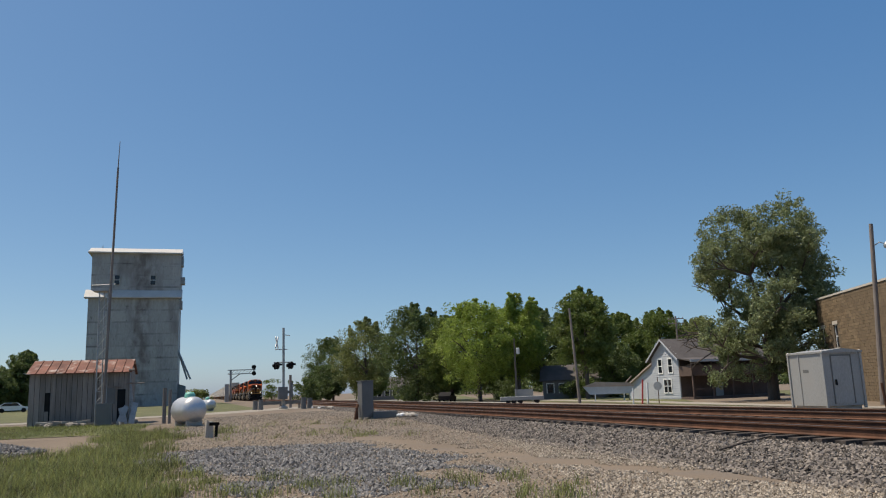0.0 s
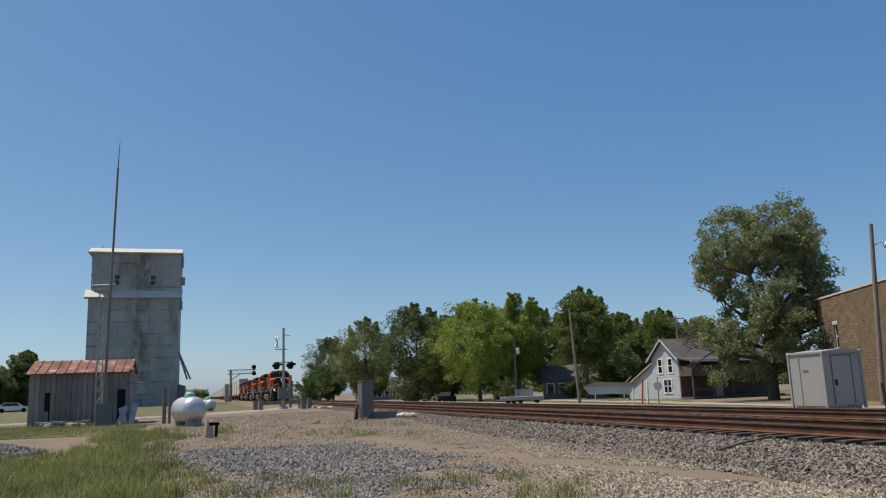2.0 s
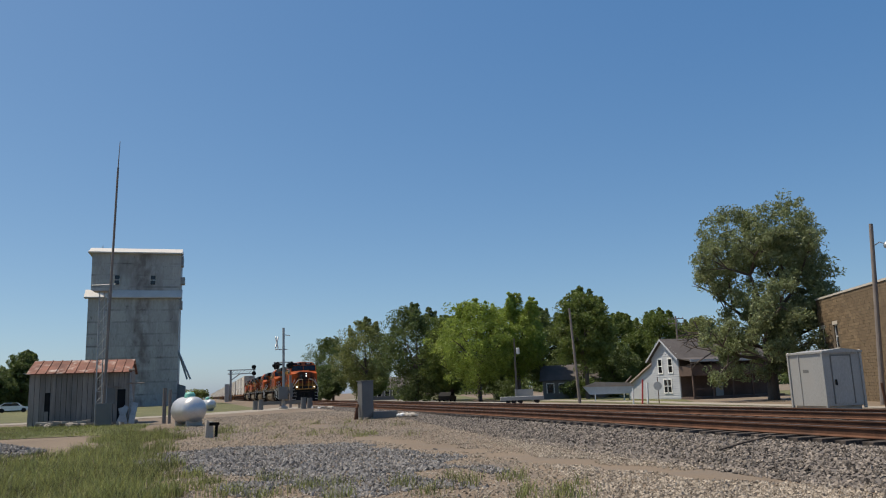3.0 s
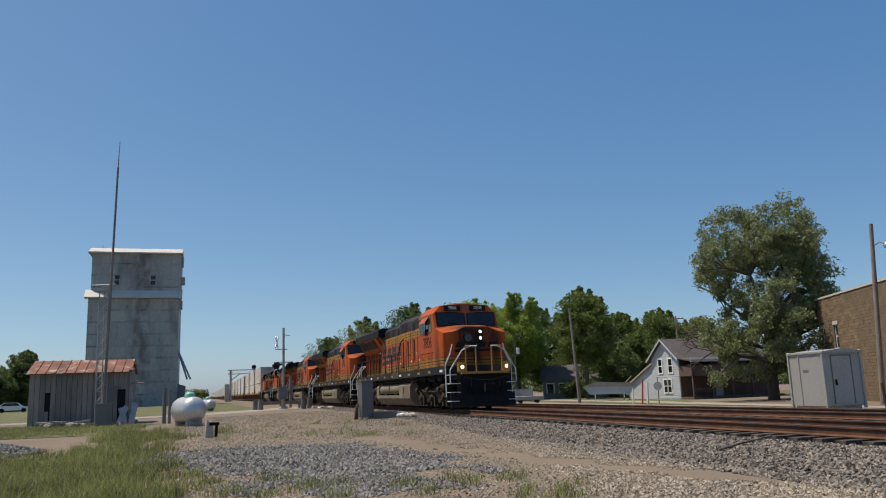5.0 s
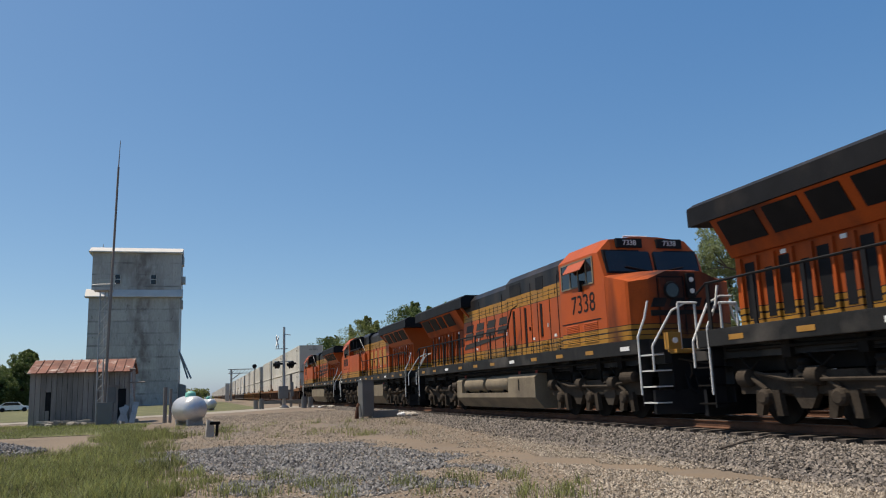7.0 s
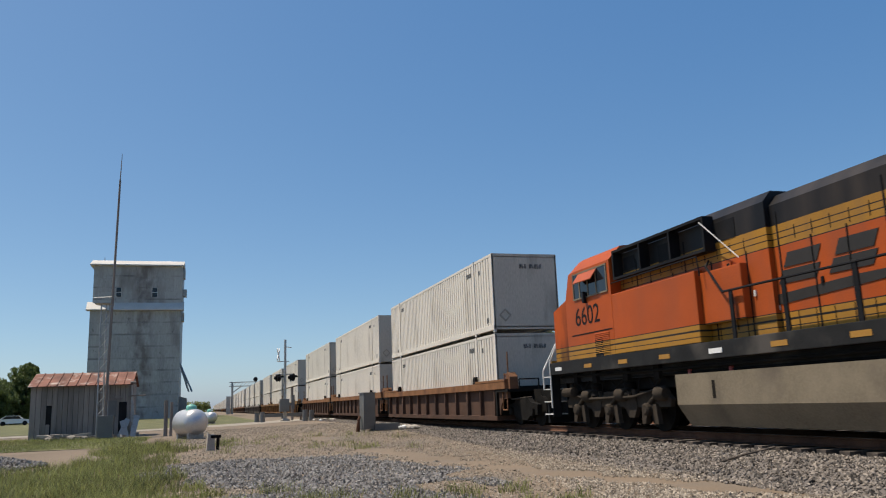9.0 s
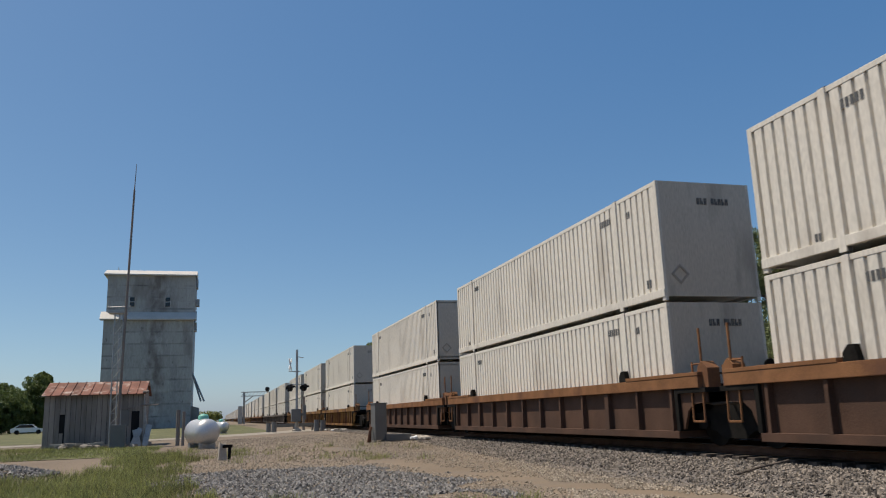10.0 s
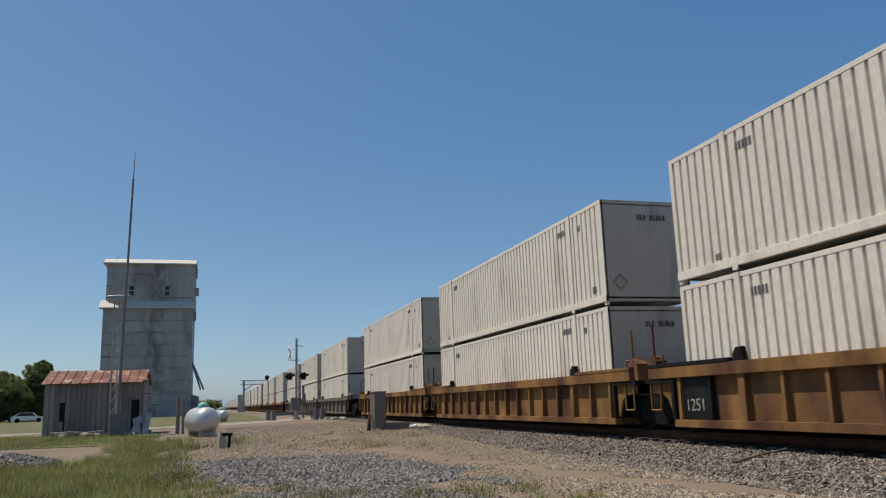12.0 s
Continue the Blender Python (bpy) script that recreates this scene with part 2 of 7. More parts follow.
def part(name, bm, material, parent=None, label="", smooth=False):
    me = bm if isinstance(bm, bpy.types.Mesh) else None
    if me is None:
        bmesh.ops.recalc_face_normals(bm, faces=bm.faces)
        me = bpy.data.meshes.new(name)
        bm.to_mesh(me)
        bm.free()
        me.materials.append(material)
        if smooth:
            me.polygons.foreach_set("use_smooth", [True] * len(me.polygons))
            me.set_sharp_from_angle(angle=radians(40))
    ob = new(name, me)
    ob.parent = parent
    if label:
        ob["label"] = label
    return ob


def thing(name, label, category, m=None, group="", kind=""):
    ob = tagged(new(name), label, category, group, kind)
    ob.empty_display_size = 0.3
    if m is not None:
        ob.matrix_basis = m
    return ob


def from_arrays(name, verts, faces, material, smooth=False):
    """A mesh from numpy vertices (n, 3) and equal-sided faces (m, k)."""
    me = bpy.data.meshes.new(name)
    verts, faces = np.asarray(verts, np.float32), np.asarray(faces, np.int32)
    me.vertices.add(len(verts))
    me.vertices.foreach_set("co", verts.ravel())
    k = faces.shape[1]
    me.loops.add(faces.size)
    me.loops.foreach_set("vertex_index", faces.ravel())
    me.polygons.add(len(faces))
    me.polygons.foreach_set("loop_start", np.arange(0, faces.size, k, dtype=np.int32))
    me.polygons.foreach_set("loop_total", np.full(len(faces), k, np.int32))
    me.update(calc_edges=True)
    me.materials.append(material)
    me.polygons.foreach_set("use_smooth", [smooth] * len(me.polygons))
    return me


def writing(text, size, material):
    """Letters as a thin mesh, centred, in the x-y plane."""
    cu = bpy.data.curves.new("writing", "FONT")
    cu.body, cu.size, cu.align_x, cu.align_y, cu.extrude = text, size, "CENTER", "CENTER", 0.004
    ob = bpy.data.objects.new("writing", cu)
    me = bpy.data.meshes.new_from_object(ob)
    bpy.data.objects.remove(ob)
    me.materials.clear()
    me.materials.append(material)
    return me


# ---- ground, road and tracks ----
RAIL, TRACK_X, TRACK2_X, SPEED = 0.6, 11.2, 15.4, 30.0


def smooth_step(a):
    a = min(1.0, max(0.0, a))
    return a * a * (3 - 2 * a)


def ground_z(x, y):
    """The yard rises gently towards the crossing; beyond the tracks it falls away a little."""
    left, k = 0.42 * smooth_step((y - 14) / 26), smooth_step((x - 9) / 9)
    return left * (1 - k) - 0.4 * smooth_step((x - 24) / 14) * k


M["earth"] = mat("earth_and_fine_gravel", (0.172, 0.13, 0.089), 0.95, 0, 0.25, 0.25, 14, 0.5, (0.13, 0.11, 0.09), 0.3, 0.5)
M["road"] = mat("pale_worn_road_gravel", (0.285, 0.255, 0.212), 0.95, 0, 0.12, 0.3, 12, 0.3, (0.25, 0.22, 0.18), 0.2)
M["ballast"] = mat("grey_ballast_stone", (0.12, 0.105, 0.095), 0.9, 0, 0.3, 1.2, 9, 0.5)


def ground():
    xs = sorted({*np.linspace(-60, 80, 57).round(2), -4000.0, -1200.0, -400.0, -150.0, 150.0, 400.0, 1200.0, 4000.0})
    ys = sorted({*np.linspace(-40, 130, 69).round(2), -4000.0, -1000.0, -300.0, -100.0, 200.0, 400.0, 900.0, 2000.0, 4000.0})
    v = [(x, y, ground_z(x, y) + (0.025 * noise.noise((x * 0.4, y * 0.4, 0)) if abs(x) < 60 and -40 < y < 130 else 0)) for y in ys for x in xs]
    n = len(xs)
    f = [(j * n + i, j * n + i + 1, (j + 1) * n + i + 1, (j + 1) * n + i) for j in range(len(ys) - 1) for i in range(n - 1)]
    ob = new("ground", from_arrays("ground", v, f, M["earth"], True))
    return tagged(ob, "dry bare earth yard with fine gravel", "ground", kind="structure")


ground()


def strip(name, pts, width, lift, material, label, category):
    """A band of ground surface that follows pts."""
    v, f = [], []
    for k, (x, y) in enumerate(pts):
        a, b = pts[max(0, k - 1)], pts[min(len(pts) - 1, k + 1)]
        d = Vector((b[0] - a[0], b[1] - a[1])).normalized()
        for s in (-0.5, 0.5):
            px, py = x - d.y * width * s, y + d.x * width * s
            v.append((px, py, ground_z(px, py) + lift))
    f = [(2 * k, 2 * k + 1, 2 * k + 3, 2 * k + 2) for k in range(len(pts) - 1)]
    ob = new(name, from_arrays(name, v, f, material))
    return tagged(ob, label, category, kind="structure")


def rail_mesh(y0, y1):
    bm = bmesh.new()
    prof = [(-0.076, 0), (0.076, 0), (0.076, 0.012), (0.012, 0.035), (0.012, 0.13), (0.036, 0.14), (0.036, 0.165), (-0.036, 0.165), (-0.036, 0.14), (-0.012, 0.13), (-0.012, 0.035), (-0.076, 0.012)]
    n = max(1, int((y1 - y0) / 60))
    for k in range(n):
        prism(bm, prof, "y", y0 + (y1 - y0) * k / n, y0 + (y1 - y0) * (k + 1) / n)
    return bm


def bed(name, cx):
    """The heap of stone under a track."""
    bm = bmesh.new()
    prism(bm, [(cx - 3.3, -0.3), (cx + 3.0, -0.3), (cx + 2.6, 0.1), (cx + 1.6, 0.34), (cx - 1.5, 0.34), (cx - 2.6, 0.1)], "y", -120, 1800)
    return tagged(part(name, bm, M["ballast"]), "long bed of grey crushed stone under the rails", "ballast bed", kind="structure")


bed("ballast_bed", TRACK_X)
bed("ballast_bed", TRACK2_X)
for cx in (TRACK_X, TRACK2_X):
    track = thing("railway_track", "straight railway track with rusty rails on timber ties", "railway track", pose(cx, 0, 0), "parallel tracks", "structure")
    for s in (-1, 1):
        r = part("rail", rail_mesh(-100, 1700), M["rail_rust"], track, "rusty rail with a worn bright head")
        r.location = (s * 0.755, 0, RAIL - 0.168)
        bm = bmesh.new()
        box(bm, -0.03, 0.03, -100, 1700, 0.1655, 0.1685)
        part("rail_head", bm, M["rail_top"], r, "worn steel running surface")
    bm = bmesh.new()
    box(bm, -1.3, 1.3, -0.11, 0.11, -0.16, 0.0, 0.012)
    tie = part("tie", bm, M["tie"], track)
    tie.location = (0, -6, RAIL - 0.17)
    rnd = random.Random(4)
    for k in range(1, 150):
        o = new("tie", tie.data)
        o.parent = track
        o.location, o.rotation_euler = (rnd.uniform(-0.04, 0.04), -6 + k * 0.53, RAIL - 0.172 + rnd.uniform(-0.006, 0.004)), (0, 0, rnd.uniform(-0.02, 0.02))


# ---- the train ----
LOCO_LENGTH = 22.35


def loft(bm, sections, axis="y"):
    """Sections: (place along y, [(x, z), ...]) joined one to the next and closed at both ends."""
    rings = [[bm.verts.new((x, y, z)) for x, z in pts] for y, pts in sections]
    k = len(rings[0])
    for a, b in zip(rings, rings[1:]):
        for i in range(k):
            bm.faces.new((a[i], a[(i + 1) % k], b[(i + 1) % k], b[i]))
    bm.faces.new(rings[0][::-1])
    bm.faces.new(rings[-1])


def wheel_mesh(r=0.53):
    bm = bmesh.new()
    lathe(bm, [(0.1, -0.09), (0.12, -0.05), (r * 0.8, -0.03), (r * 0.84, -0.07), (r, -0.07), (r, 0.05), (r + 0.025, 0.06), (r + 0.025, 0.075), (r * 0.8, 0.075), (0.1, 0.04)], (0, 0, 0), "x", 28)
    return mesh_of(bm, "wheel", M["dark_steel"])


def loco_truck(loco, axles, wheel):
    """A three-axle truck: side frames with pedestals, axle boxes, springs, wheels."""
    a0, a2 = axles[0], axles[-1]
    bm = bmesh.new()
    for s in (-1, 1):
        prof = [(a0 - 0.85, 0.72), (a0 - 0.6, 0.95), (a0 + 0.5, 0.92), (a0 + 0.75, 0.72), (axles[1] - 0.65, 0.72), (axles[1] - 0.45, 0.95), (axles[1] + 0.45, 0.95),
                (axles[1] + 0.65, 0.72), (a2 - 0.75, 0.72), (a2 - 0.5, 0.92), (a2 + 0.6, 0.95), (a2 + 0.85, 0.72), (a2 + 0.8, 0.55), (a0 - 0.8, 0.55)]
        prism(bm, prof, "x", s * 1.03, s * 1.15)
        for a in (axles[0] + 0.9, axles[1] + 0.9):      # gussets and lugs between the axles
            prism(bm, [(a - 0.3, 0.56), (a - 0.12, 0.3), (a + 0.12, 0.3), (a + 0.3, 0.56), (a + 0.22, 0.98), (a - 0.22, 0.98)], "x", s * 1.04, s * 1.17)
            lathe(bm, [(0.09, -0.05), (0.09, 0.05)], (s * 1.2, a, 0.86), "x", 12)
        for a in axles:
            prism(bm, [(a - 0.36, 0.16), (a - 0.2, 0.16), (a - 0.12, 0.38), (a + 0.12, 0.38), (a + 0.2, 0.16), (a + 0.36, 0.16), (a + 0.3, 0.62), (a - 0.3, 0.62)], "x", s * 1.1, s * 1.22)
    box(bm, -1.0, 1.0, a0 - 0.2, a2 + 0.2, 0.5, 0.8)
    truck = part("truck", bm, M["dusty_steel"], loco, "dusty three-axle truck")
    for a in axles:
        bm = bmesh.new()
        lathe(bm, [(0.2, -0.62), (0.4, -0.55), (0.42, 0.4), (0.3, 0.62)], (0, a + 0.45, 0.62), "x", 16)
        part("traction_motor", bm, M["dark_steel"], truck, "dark traction motor between the wheels", True)
    for s in (-1, 1):
        for k, a in enumerate(axles):
            bm = bmesh.new()
            lathe(bm, [(0.1, -0.02), (0.17, 0.0), (0.17, 0.26), (0.12, 0.32)], (s * 1.2, a + 0.42, 0.86), "y", 14)
            tube(bm, (s * 1.2, a + 0.4, 0.86), (s * 1.22, a + 0.02, 0.62), 0.05)
            part("brake_cylinder", bm, M["dusty_steel"], truck, "", True)
            bm = bmesh.new()
            bent(bm, [(s * 1.12, a - 0.42, 1.35), (s * 1.16, a - 0.5, 0.95), (s * 1.0, a - 0.56, 0.55), (s * 0.85, a - 0.58, 0.2)], 0.028)
            part("sand_pipe", bm, M["dark_steel"], truck)
            bm = bmesh.new()
            bent(bm, [(s * 1.2, a + 0.1, 1.2), (s * 1.24, a + 0.35, 1.02), (s * 1.2, a + 0.7, 1.25)], 0.022)
            part("air_hose", bm, M["dark_steel"], truck)
    for a in axles:
        for s in (-1, 1):
            w = part("wheel", wheel, None, truck)
            w.matrix_basis = pose(s * 0.79, a, 0.53, 0, 0, 0 if s > 0 else 180)
            bm = bmesh.new()
            lathe(bm, [(0.15, 0), (0.15, 0.12), (0.1, 0.16)] if s > 0 else [(0.1, -0.16), (0.15, -0.12), (0.15, 0)], (s * 1.2, a, 0.5), "x", 14)
            part("axle_box", bm, M["dusty_steel"], truck, "dusty axle box")
    for s in (-1, 1):
        for a in (a0 + 0.95, a2 - 0.95):
            bm = bmesh.new()
            lathe(bm, [(0.13, 0.0), (0.16, 0.06), (0.13, 0.12), (0.16, 0.18), (0.13, 0.24), (0.16, 0.3), (0.13, 0.36)], (s * 1.13, a, 0.8), "z", 14)
            part("spring", bm, M["dark_steel"], truck)
        bm = bmesh.new()
        lathe(bm, [(0.05, -0.3), (0.13, -0.28), (0.13, 0.28), (0.05, 0.3)], (s * 1.3, a0 - 0.35, 0.98), "y", 14)
        part("brake_cylinder", bm, M["dusty_steel"], truck)
        bm = bmesh.new()
        bent(bm, [(s * 1.2, a0 - 0.3, 0.9), (s * 1.26, a0 + 0.6, 0.78), (s * 1.26, a2 - 0.6, 0.8), (s * 1.2, a2 + 0.3, 0.95)], 0.035)
        part("brake_rod", bm, M["dusty_steel"], truck)


def figures(number, size, material):
    """A road number, or plain bars where it cannot be read."""
    if number:
        return writing(number, size, material)
    bm = bmesh.new()
    for k in range(4):
        box(bm, (k - 2) * size * 0.6, (k - 2) * size * 0.6 + size * 0.4, -size * 0.35, size * 0.35, -0.004, 0.004)
    return mesh_of(bm, "figures", material)


def locomotive(number, old_mark=False, back=False):
    """A wide-cab freight locomotive, front coupler at y = 0, body towards +y, rail at z = 0."""
    loco = thing("diesel_locomotive", "orange and black freight locomotive with yellow stripes", "locomotive", group="locomotives at the head of the train")
    set_back = 0.7 if back else 0.0
    dirty = {"hood": "hood_dirty", "cab": "cab_dirty"} if number == "7806" else {}
    P = lambda name, bm, m, label="", par=None, smooth=False: part(name, bm, M[dirty.get(m, m)], par or loco, label, smooth)
    # frame and sill
    bm = bmesh.new()
    box(bm, -1.5, 1.5, 1.4, 21.4, 1.5, 1.84, 0.015)
    box(bm, -1.2, 1.2, 0.75, 21.9, 1.25, 1.5)
    frame_part = P("underframe", bm, "sill", "dark sill")
    for s in (-1, 1):
        for k in range(11):
            bm = bmesh.new()
            y = 1.75 + k * 1.82
            box(bm, s * 1.5, s * 1.507, y, y + 0.42, 1.6, 1.7)
            P("reflector", bm, "yellow" if k % 4 else "white", "reflective patch", frame_part)
    # nose
    bm = bmesh.new()
    def nose_section(y, w, zs, zc):
        return (y, [(-w, 1.84), (w, 1.84), (w, zs), (0.5, zc), (-0.5, zc), (-w, zs)])
    loft(bm, [nose_section(1.5, 1.0, 3.3, 3.5), nose_section(1.72, 1.42, 3.26, 3.54), nose_section(1.8, 1.46, 3.3, 3.56), nose_section(2.85, 1.5, 3.56, 3.68)])
    nose = P("nose", bm, "nose_paint", "orange nose darkened for shade and road grime")
    bm = bmesh.new()
    box(bm, -0.72, -0.06, 1.47, 1.52, 1.95, 3.32, 0.012)
    P("nose_door", bm, "nose_paint", "", nose)
    bm = bmesh.new()
    for x in (-0.75, -0.03):
        box(bm, x - 0.012, x + 0.012, 1.488, 1.5, 1.92, 3.36)
    box(bm, -0.75, -0.03, 1.489, 1.5, 3.34, 3.365)
    for z in (2.15, 2.65, 3.2):
        tube(bm, (-0.05, 1.46, z - 0.07), (-0.05, 1.46, z + 0.07), 0.022)
    P("door_seam", bm, "black", "", nose)
    bm = bmesh.new()
    lathe(bm, [(0.2, -0.045), (0.22, -0.03), (0.22, 0.0)], (-0.39, 1.475, 3.02), "y", 20)
    P("porthole_frame", bm, "black", "dark round window frame", nose)
    bm = bmesh.new()
    lathe(bm, [(0.17, -0.055), (0.17, 0.0)], (-0.39, 1.475, 3.02), "y", 20)
    P("porthole", bm, "dark_glass", "round dark window", nose)
    bm = bmesh.new()
    box(bm, 0.04, 0.28, 1.42, 1.56, 2.84, 3.44, 0.03)
    hl = P("headlight_housing", bm, "black", "", nose)
    for z in (3.0, 3.28):
        bm = bmesh.new()
        lathe(bm, [(0.06, -0.02), (0.06, 0.0)], (0.16, 1.42, z), "y", 16)
        P("headlight", bm, "lamp" if number == "7806" else "white", "headlight lens", hl)
    # the maker's mark on the nose: plain slanted shapes
    for k in range(4):
        bm = bmesh.new()
        x = -0.98 + k * 0.49
        prism(bm, [(x, 2.62), (x + 0.36, 2.62), (x + 0.46, 2.84), (x + 0.1, 2.84)], "y", 1.462 if x < 0.3 else 1.49, 1.52)
        P("mark", bm, "black", "dark slanted mark", nose)
    bm = bmesh.new()
    prism(bm, [(-0.99, 2.4), (0.95, 2.46), (0.95, 2.54), (-0.99, 2.54)], "y", 1.462, 1.52)
    P("mark", bm, "black", "dark bar", nose)
    # cab
    def cab_section(y, zr, w=1.5):
        return (y, [(-w, 1.84), (w, 1.84), (w, 3.6), (w, zr), (w * 0.76, zr + 0.36), (0.3, zr + 0.45), (-0.3, zr + 0.45), (-w * 0.76, zr + 0.36), (-w, zr), (-w, 3.6)])
    bm = bmesh.new()
    loft(bm, [(2.72, [(-1.5, 1.84), (1.5, 1.84), (1.5, 3.5), (1.49, 3.55), (1.1, 3.6), (0.3, 3.62), (-0.3, 3.62), (-1.1, 3.6), (-1.49, 3.55), (-1.5, 3.5)]),
              cab_section(2.98, 4.2), cab_section(3.3, 4.24), cab_section(5.3, 4.24)])
    cab = P("cab", bm, "cab", "orange cab")
    for s in (-1, 1):
        bm = bmesh.new()
        prism(bm, [(2.715, 3.63), (2.885, 4.27), (2.97, 4.27), (2.8, 3.63)], "x", s * 0.03, s * 1.39)
        P("screen_rubber", bm, "black", "black rubber window surround", cab)
        bm = bmesh.new()
        prism(bm, [(2.7, 3.67), (2.85, 4.23), (2.95, 4.23), (2.79, 3.67)], "x", s * 0.075, s * 1.34)
        P("windshield", bm, "dark_glass", "dark windscreen", cab)
        bm = bmesh.new()
        tube(bm, (s * 0.2, 2.66, 3.68), (s * 0.85, 2.7, 3.8), 0.018)
        P("wiper", bm, "black", "", cab)
        bm = bmesh.new()
        box(bm, s * 0.22, s * 0.98, 2.86, 3.2, 4.33, 4.58, 0.015)
        nb = P("number_board", bm, "black", "black number board", cab)
        t = part("number", figures(number, 0.2, M["white"]), None, nb, "white figures")
        t.matrix_basis = pose(s * 0.6, 2.856, 4.455, 90, 0, 0)
        # side windows with pale frames and a raised sunshade
        bm = bmesh.new()
        for y0, y1 in ((3.3, 3.62), (3.68, 4.56), (4.62, 5.12)):
            box(bm, s * 1.5, s * 1.512, y0, y1, 3.48, 4.14)
        win = P("side_window", bm, "dark_glass", "dark side window", cab)
        bm = bmesh.new()
        for y in (3.28, 3.65, 4.12, 4.59, 5.14):
            box(bm, s * 1.5, s * 1.525, y - 0.025, y + 0.025, 3.44, 4.17)
        for z in (3.46, 4.15):
            box(bm, s * 1.5, s * 1.524, 3.26, 5.16, z - 0.02, z + 0.02)
        P("window_frame", bm, "tank_paint", "dull metal window frame", win)
        bm = bmesh.new()
        prism(bm, [(s * 1.5, 4.15), (s * 1.5, 4.12), (s * 1.7, 3.84), (s * 1.71, 3.86)], "y", 3.62, 4.66)
        P("sunshade", bm, "orange", "", win)
        bm = bmesh.new()
        box(bm, s * 1.52, s * 1.6, 3.9, 4.0, 3.3, 3.6, 0.01)
        P("mirror", bm, "black", "", win)
        t = part("number", figures(number, 0.7, M["black"]), None, cab, "large dark road number")
        t.matrix_basis = pose(s * 1.503, 3.95, 2.95, 90, 0, 90 * s)
        bm = bmesh.new()
        box(bm, s * 1.5, s * 1.508, 3.0, 5.25, 2.48, 2.51)
        P("seam", bm, "black", "", cab)
        for y0 in ((3.2, 4.25) if s < 0 else (4.3,)):
            bm = bmesh.new()
            for k in range(12):
                z = 1.93 + k * 0.045
                prism(bm, [(s * 1.5, z), (s * 1.52, z), (s * 1.5, z + 0.03)], "y", y0, y0 + 0.78)
            P("louvre", bm, "cab", "", cab)
    bm = bmesh.new()
    bent(bm, [(-0.5, 3.3, 4.6), (-0.5, 3.3, 4.72), (0.2, 3.3, 4.72), (0.2, 3.3, 4.6)], 0.025)
    P("roof_bracket", bm, "silver_rail", "", cab)
    # hood
    def hood_section(y, zt, w=1.1):
        return (y, [(-w, 1.84), (w, 1.84), (w, zt - 0.22), (w - 0.2, zt), (-w + 0.2, zt), (-w, zt - 0.22)])
    bm = bmesh.new()
    loft(bm, [hood_section(5.3, 4.56, 1.2), hood_section(10.2 + 0.75 * set_back, 4.56, 1.2)])
    loft(bm, [hood_section(10.202 + 0.75 * set_back, 4.46), hood_section(15.2 + set_back, 4.46)])
    hood = P("hood", bm, "hood", "long hood with black roof and yellow stripes")
    bm = bmesh.new()
    loft(bm, [hood_section(15.202 + set_back, 4.4, 0.92), hood_section(20.7, 4.4, 0.92)])
    radiator = P("radiator_hood", bm, "cab" if back else "shade_soot", "orange radiator end of the hood")
    seams = [6.1, 6.7, 7.6, 8.1, 9.0, 10.1, 10.9, 11.7, 12.5, 13.3, 14.2]
    for s in (-1, 1):
        for k, y in enumerate(seams):
            w = 1.2 if y < 10.2 else 1.1
            bm = bmesh.new()
            box(bm, s * w, s * (w + 0.012), y - 0.015, y + 0.015, 1.86, 4.1 if k % 3 == 0 else 3.5)
            P("door_seam", bm, "black", "", hood)
            if k % 2:
                bm = bmesh.new()
                box(bm, s * w, s * (w + 0.03), y + 0.12, y + 0.17, 2.6, 2.72)
                P("latch", bm, "silver_rail" if k % 4 == 1 else "black", "", hood)
        bm = bmesh.new()
        for k in range(20):
            y = 5.3 + k * 0.42
            w = 1.2 if y < 10.2 else 1.1
            box(bm, s * w, s * (w + 0.008), y, y + 0.012, 1.86, 2.2)
            box(bm, s * w, s * (w + 0.008), y + 0.14, y + 0.152, 3.51, 3.76)
        tagged(P("panel_joint", bm, "black", "", hood), kind="stuff")
        for y0, z0 in ((9.5, 2.05), (8.5, 2.1), (7.25, 2.35)):      # raised black strips paint the shade in the tall gaps between the doors
            bm = bmesh.new()
            box(bm, s * 1.2, s * 1.216, y0, y0 + 0.12, z0, 3.36)
            P("door_gap", bm, "black", "black strip for the shade between hood doors", hood)
            bm = bmesh.new()
            box(bm, s * 1.2, s * 1.235, y0 + 0.12, y0 + 0.15, z0 - 0.03, 3.39)
            P("door_flange", bm, "hood", "", hood)
        for y0 in (6.3, 7.9, 10.6, 13.6):
            bm = bmesh.new()
            box(bm, s * 1.0, s * (1.215 if y0 < 10.2 else 1.115), y0, y0 + 0.14, 2.28, 2.36)
            P("label_plate", bm, "white", "small pale label plate", hood)
        for y0, z0, z1, d in ((5.55, 3.9, 4.22, 0.5), (7.1, 3.82, 4.22, 0.55), (8.9, 3.85, 4.25, 0.95)):
            bm = bmesh.new()
            box(bm, s * 1.2, s * 1.21, y0, y0 + d, z0, z1)
            P("vent", bm, "black", "dark vent opening", hood)
        for y in (5.9, 6.9):
            bm = bmesh.new()
            for k in range(7):
                z = 1.92 + k * 0.045
                prism(bm, [(s * 1.2, z), (s * 1.225, z), (s * 1.2, z + 0.03)], "y", y, y + 0.5)
            P("louvre", bm, "hood", "", hood)
        # side mark: plain slanted shapes over a long bar
        for k in range(4):
            bm = bmesh.new()
            y = 15.1 - k * 1.22 if s < 0 else 10.3 + set_back * 0.7 + k * 1.22
            d = -1 if s < 0 else 1
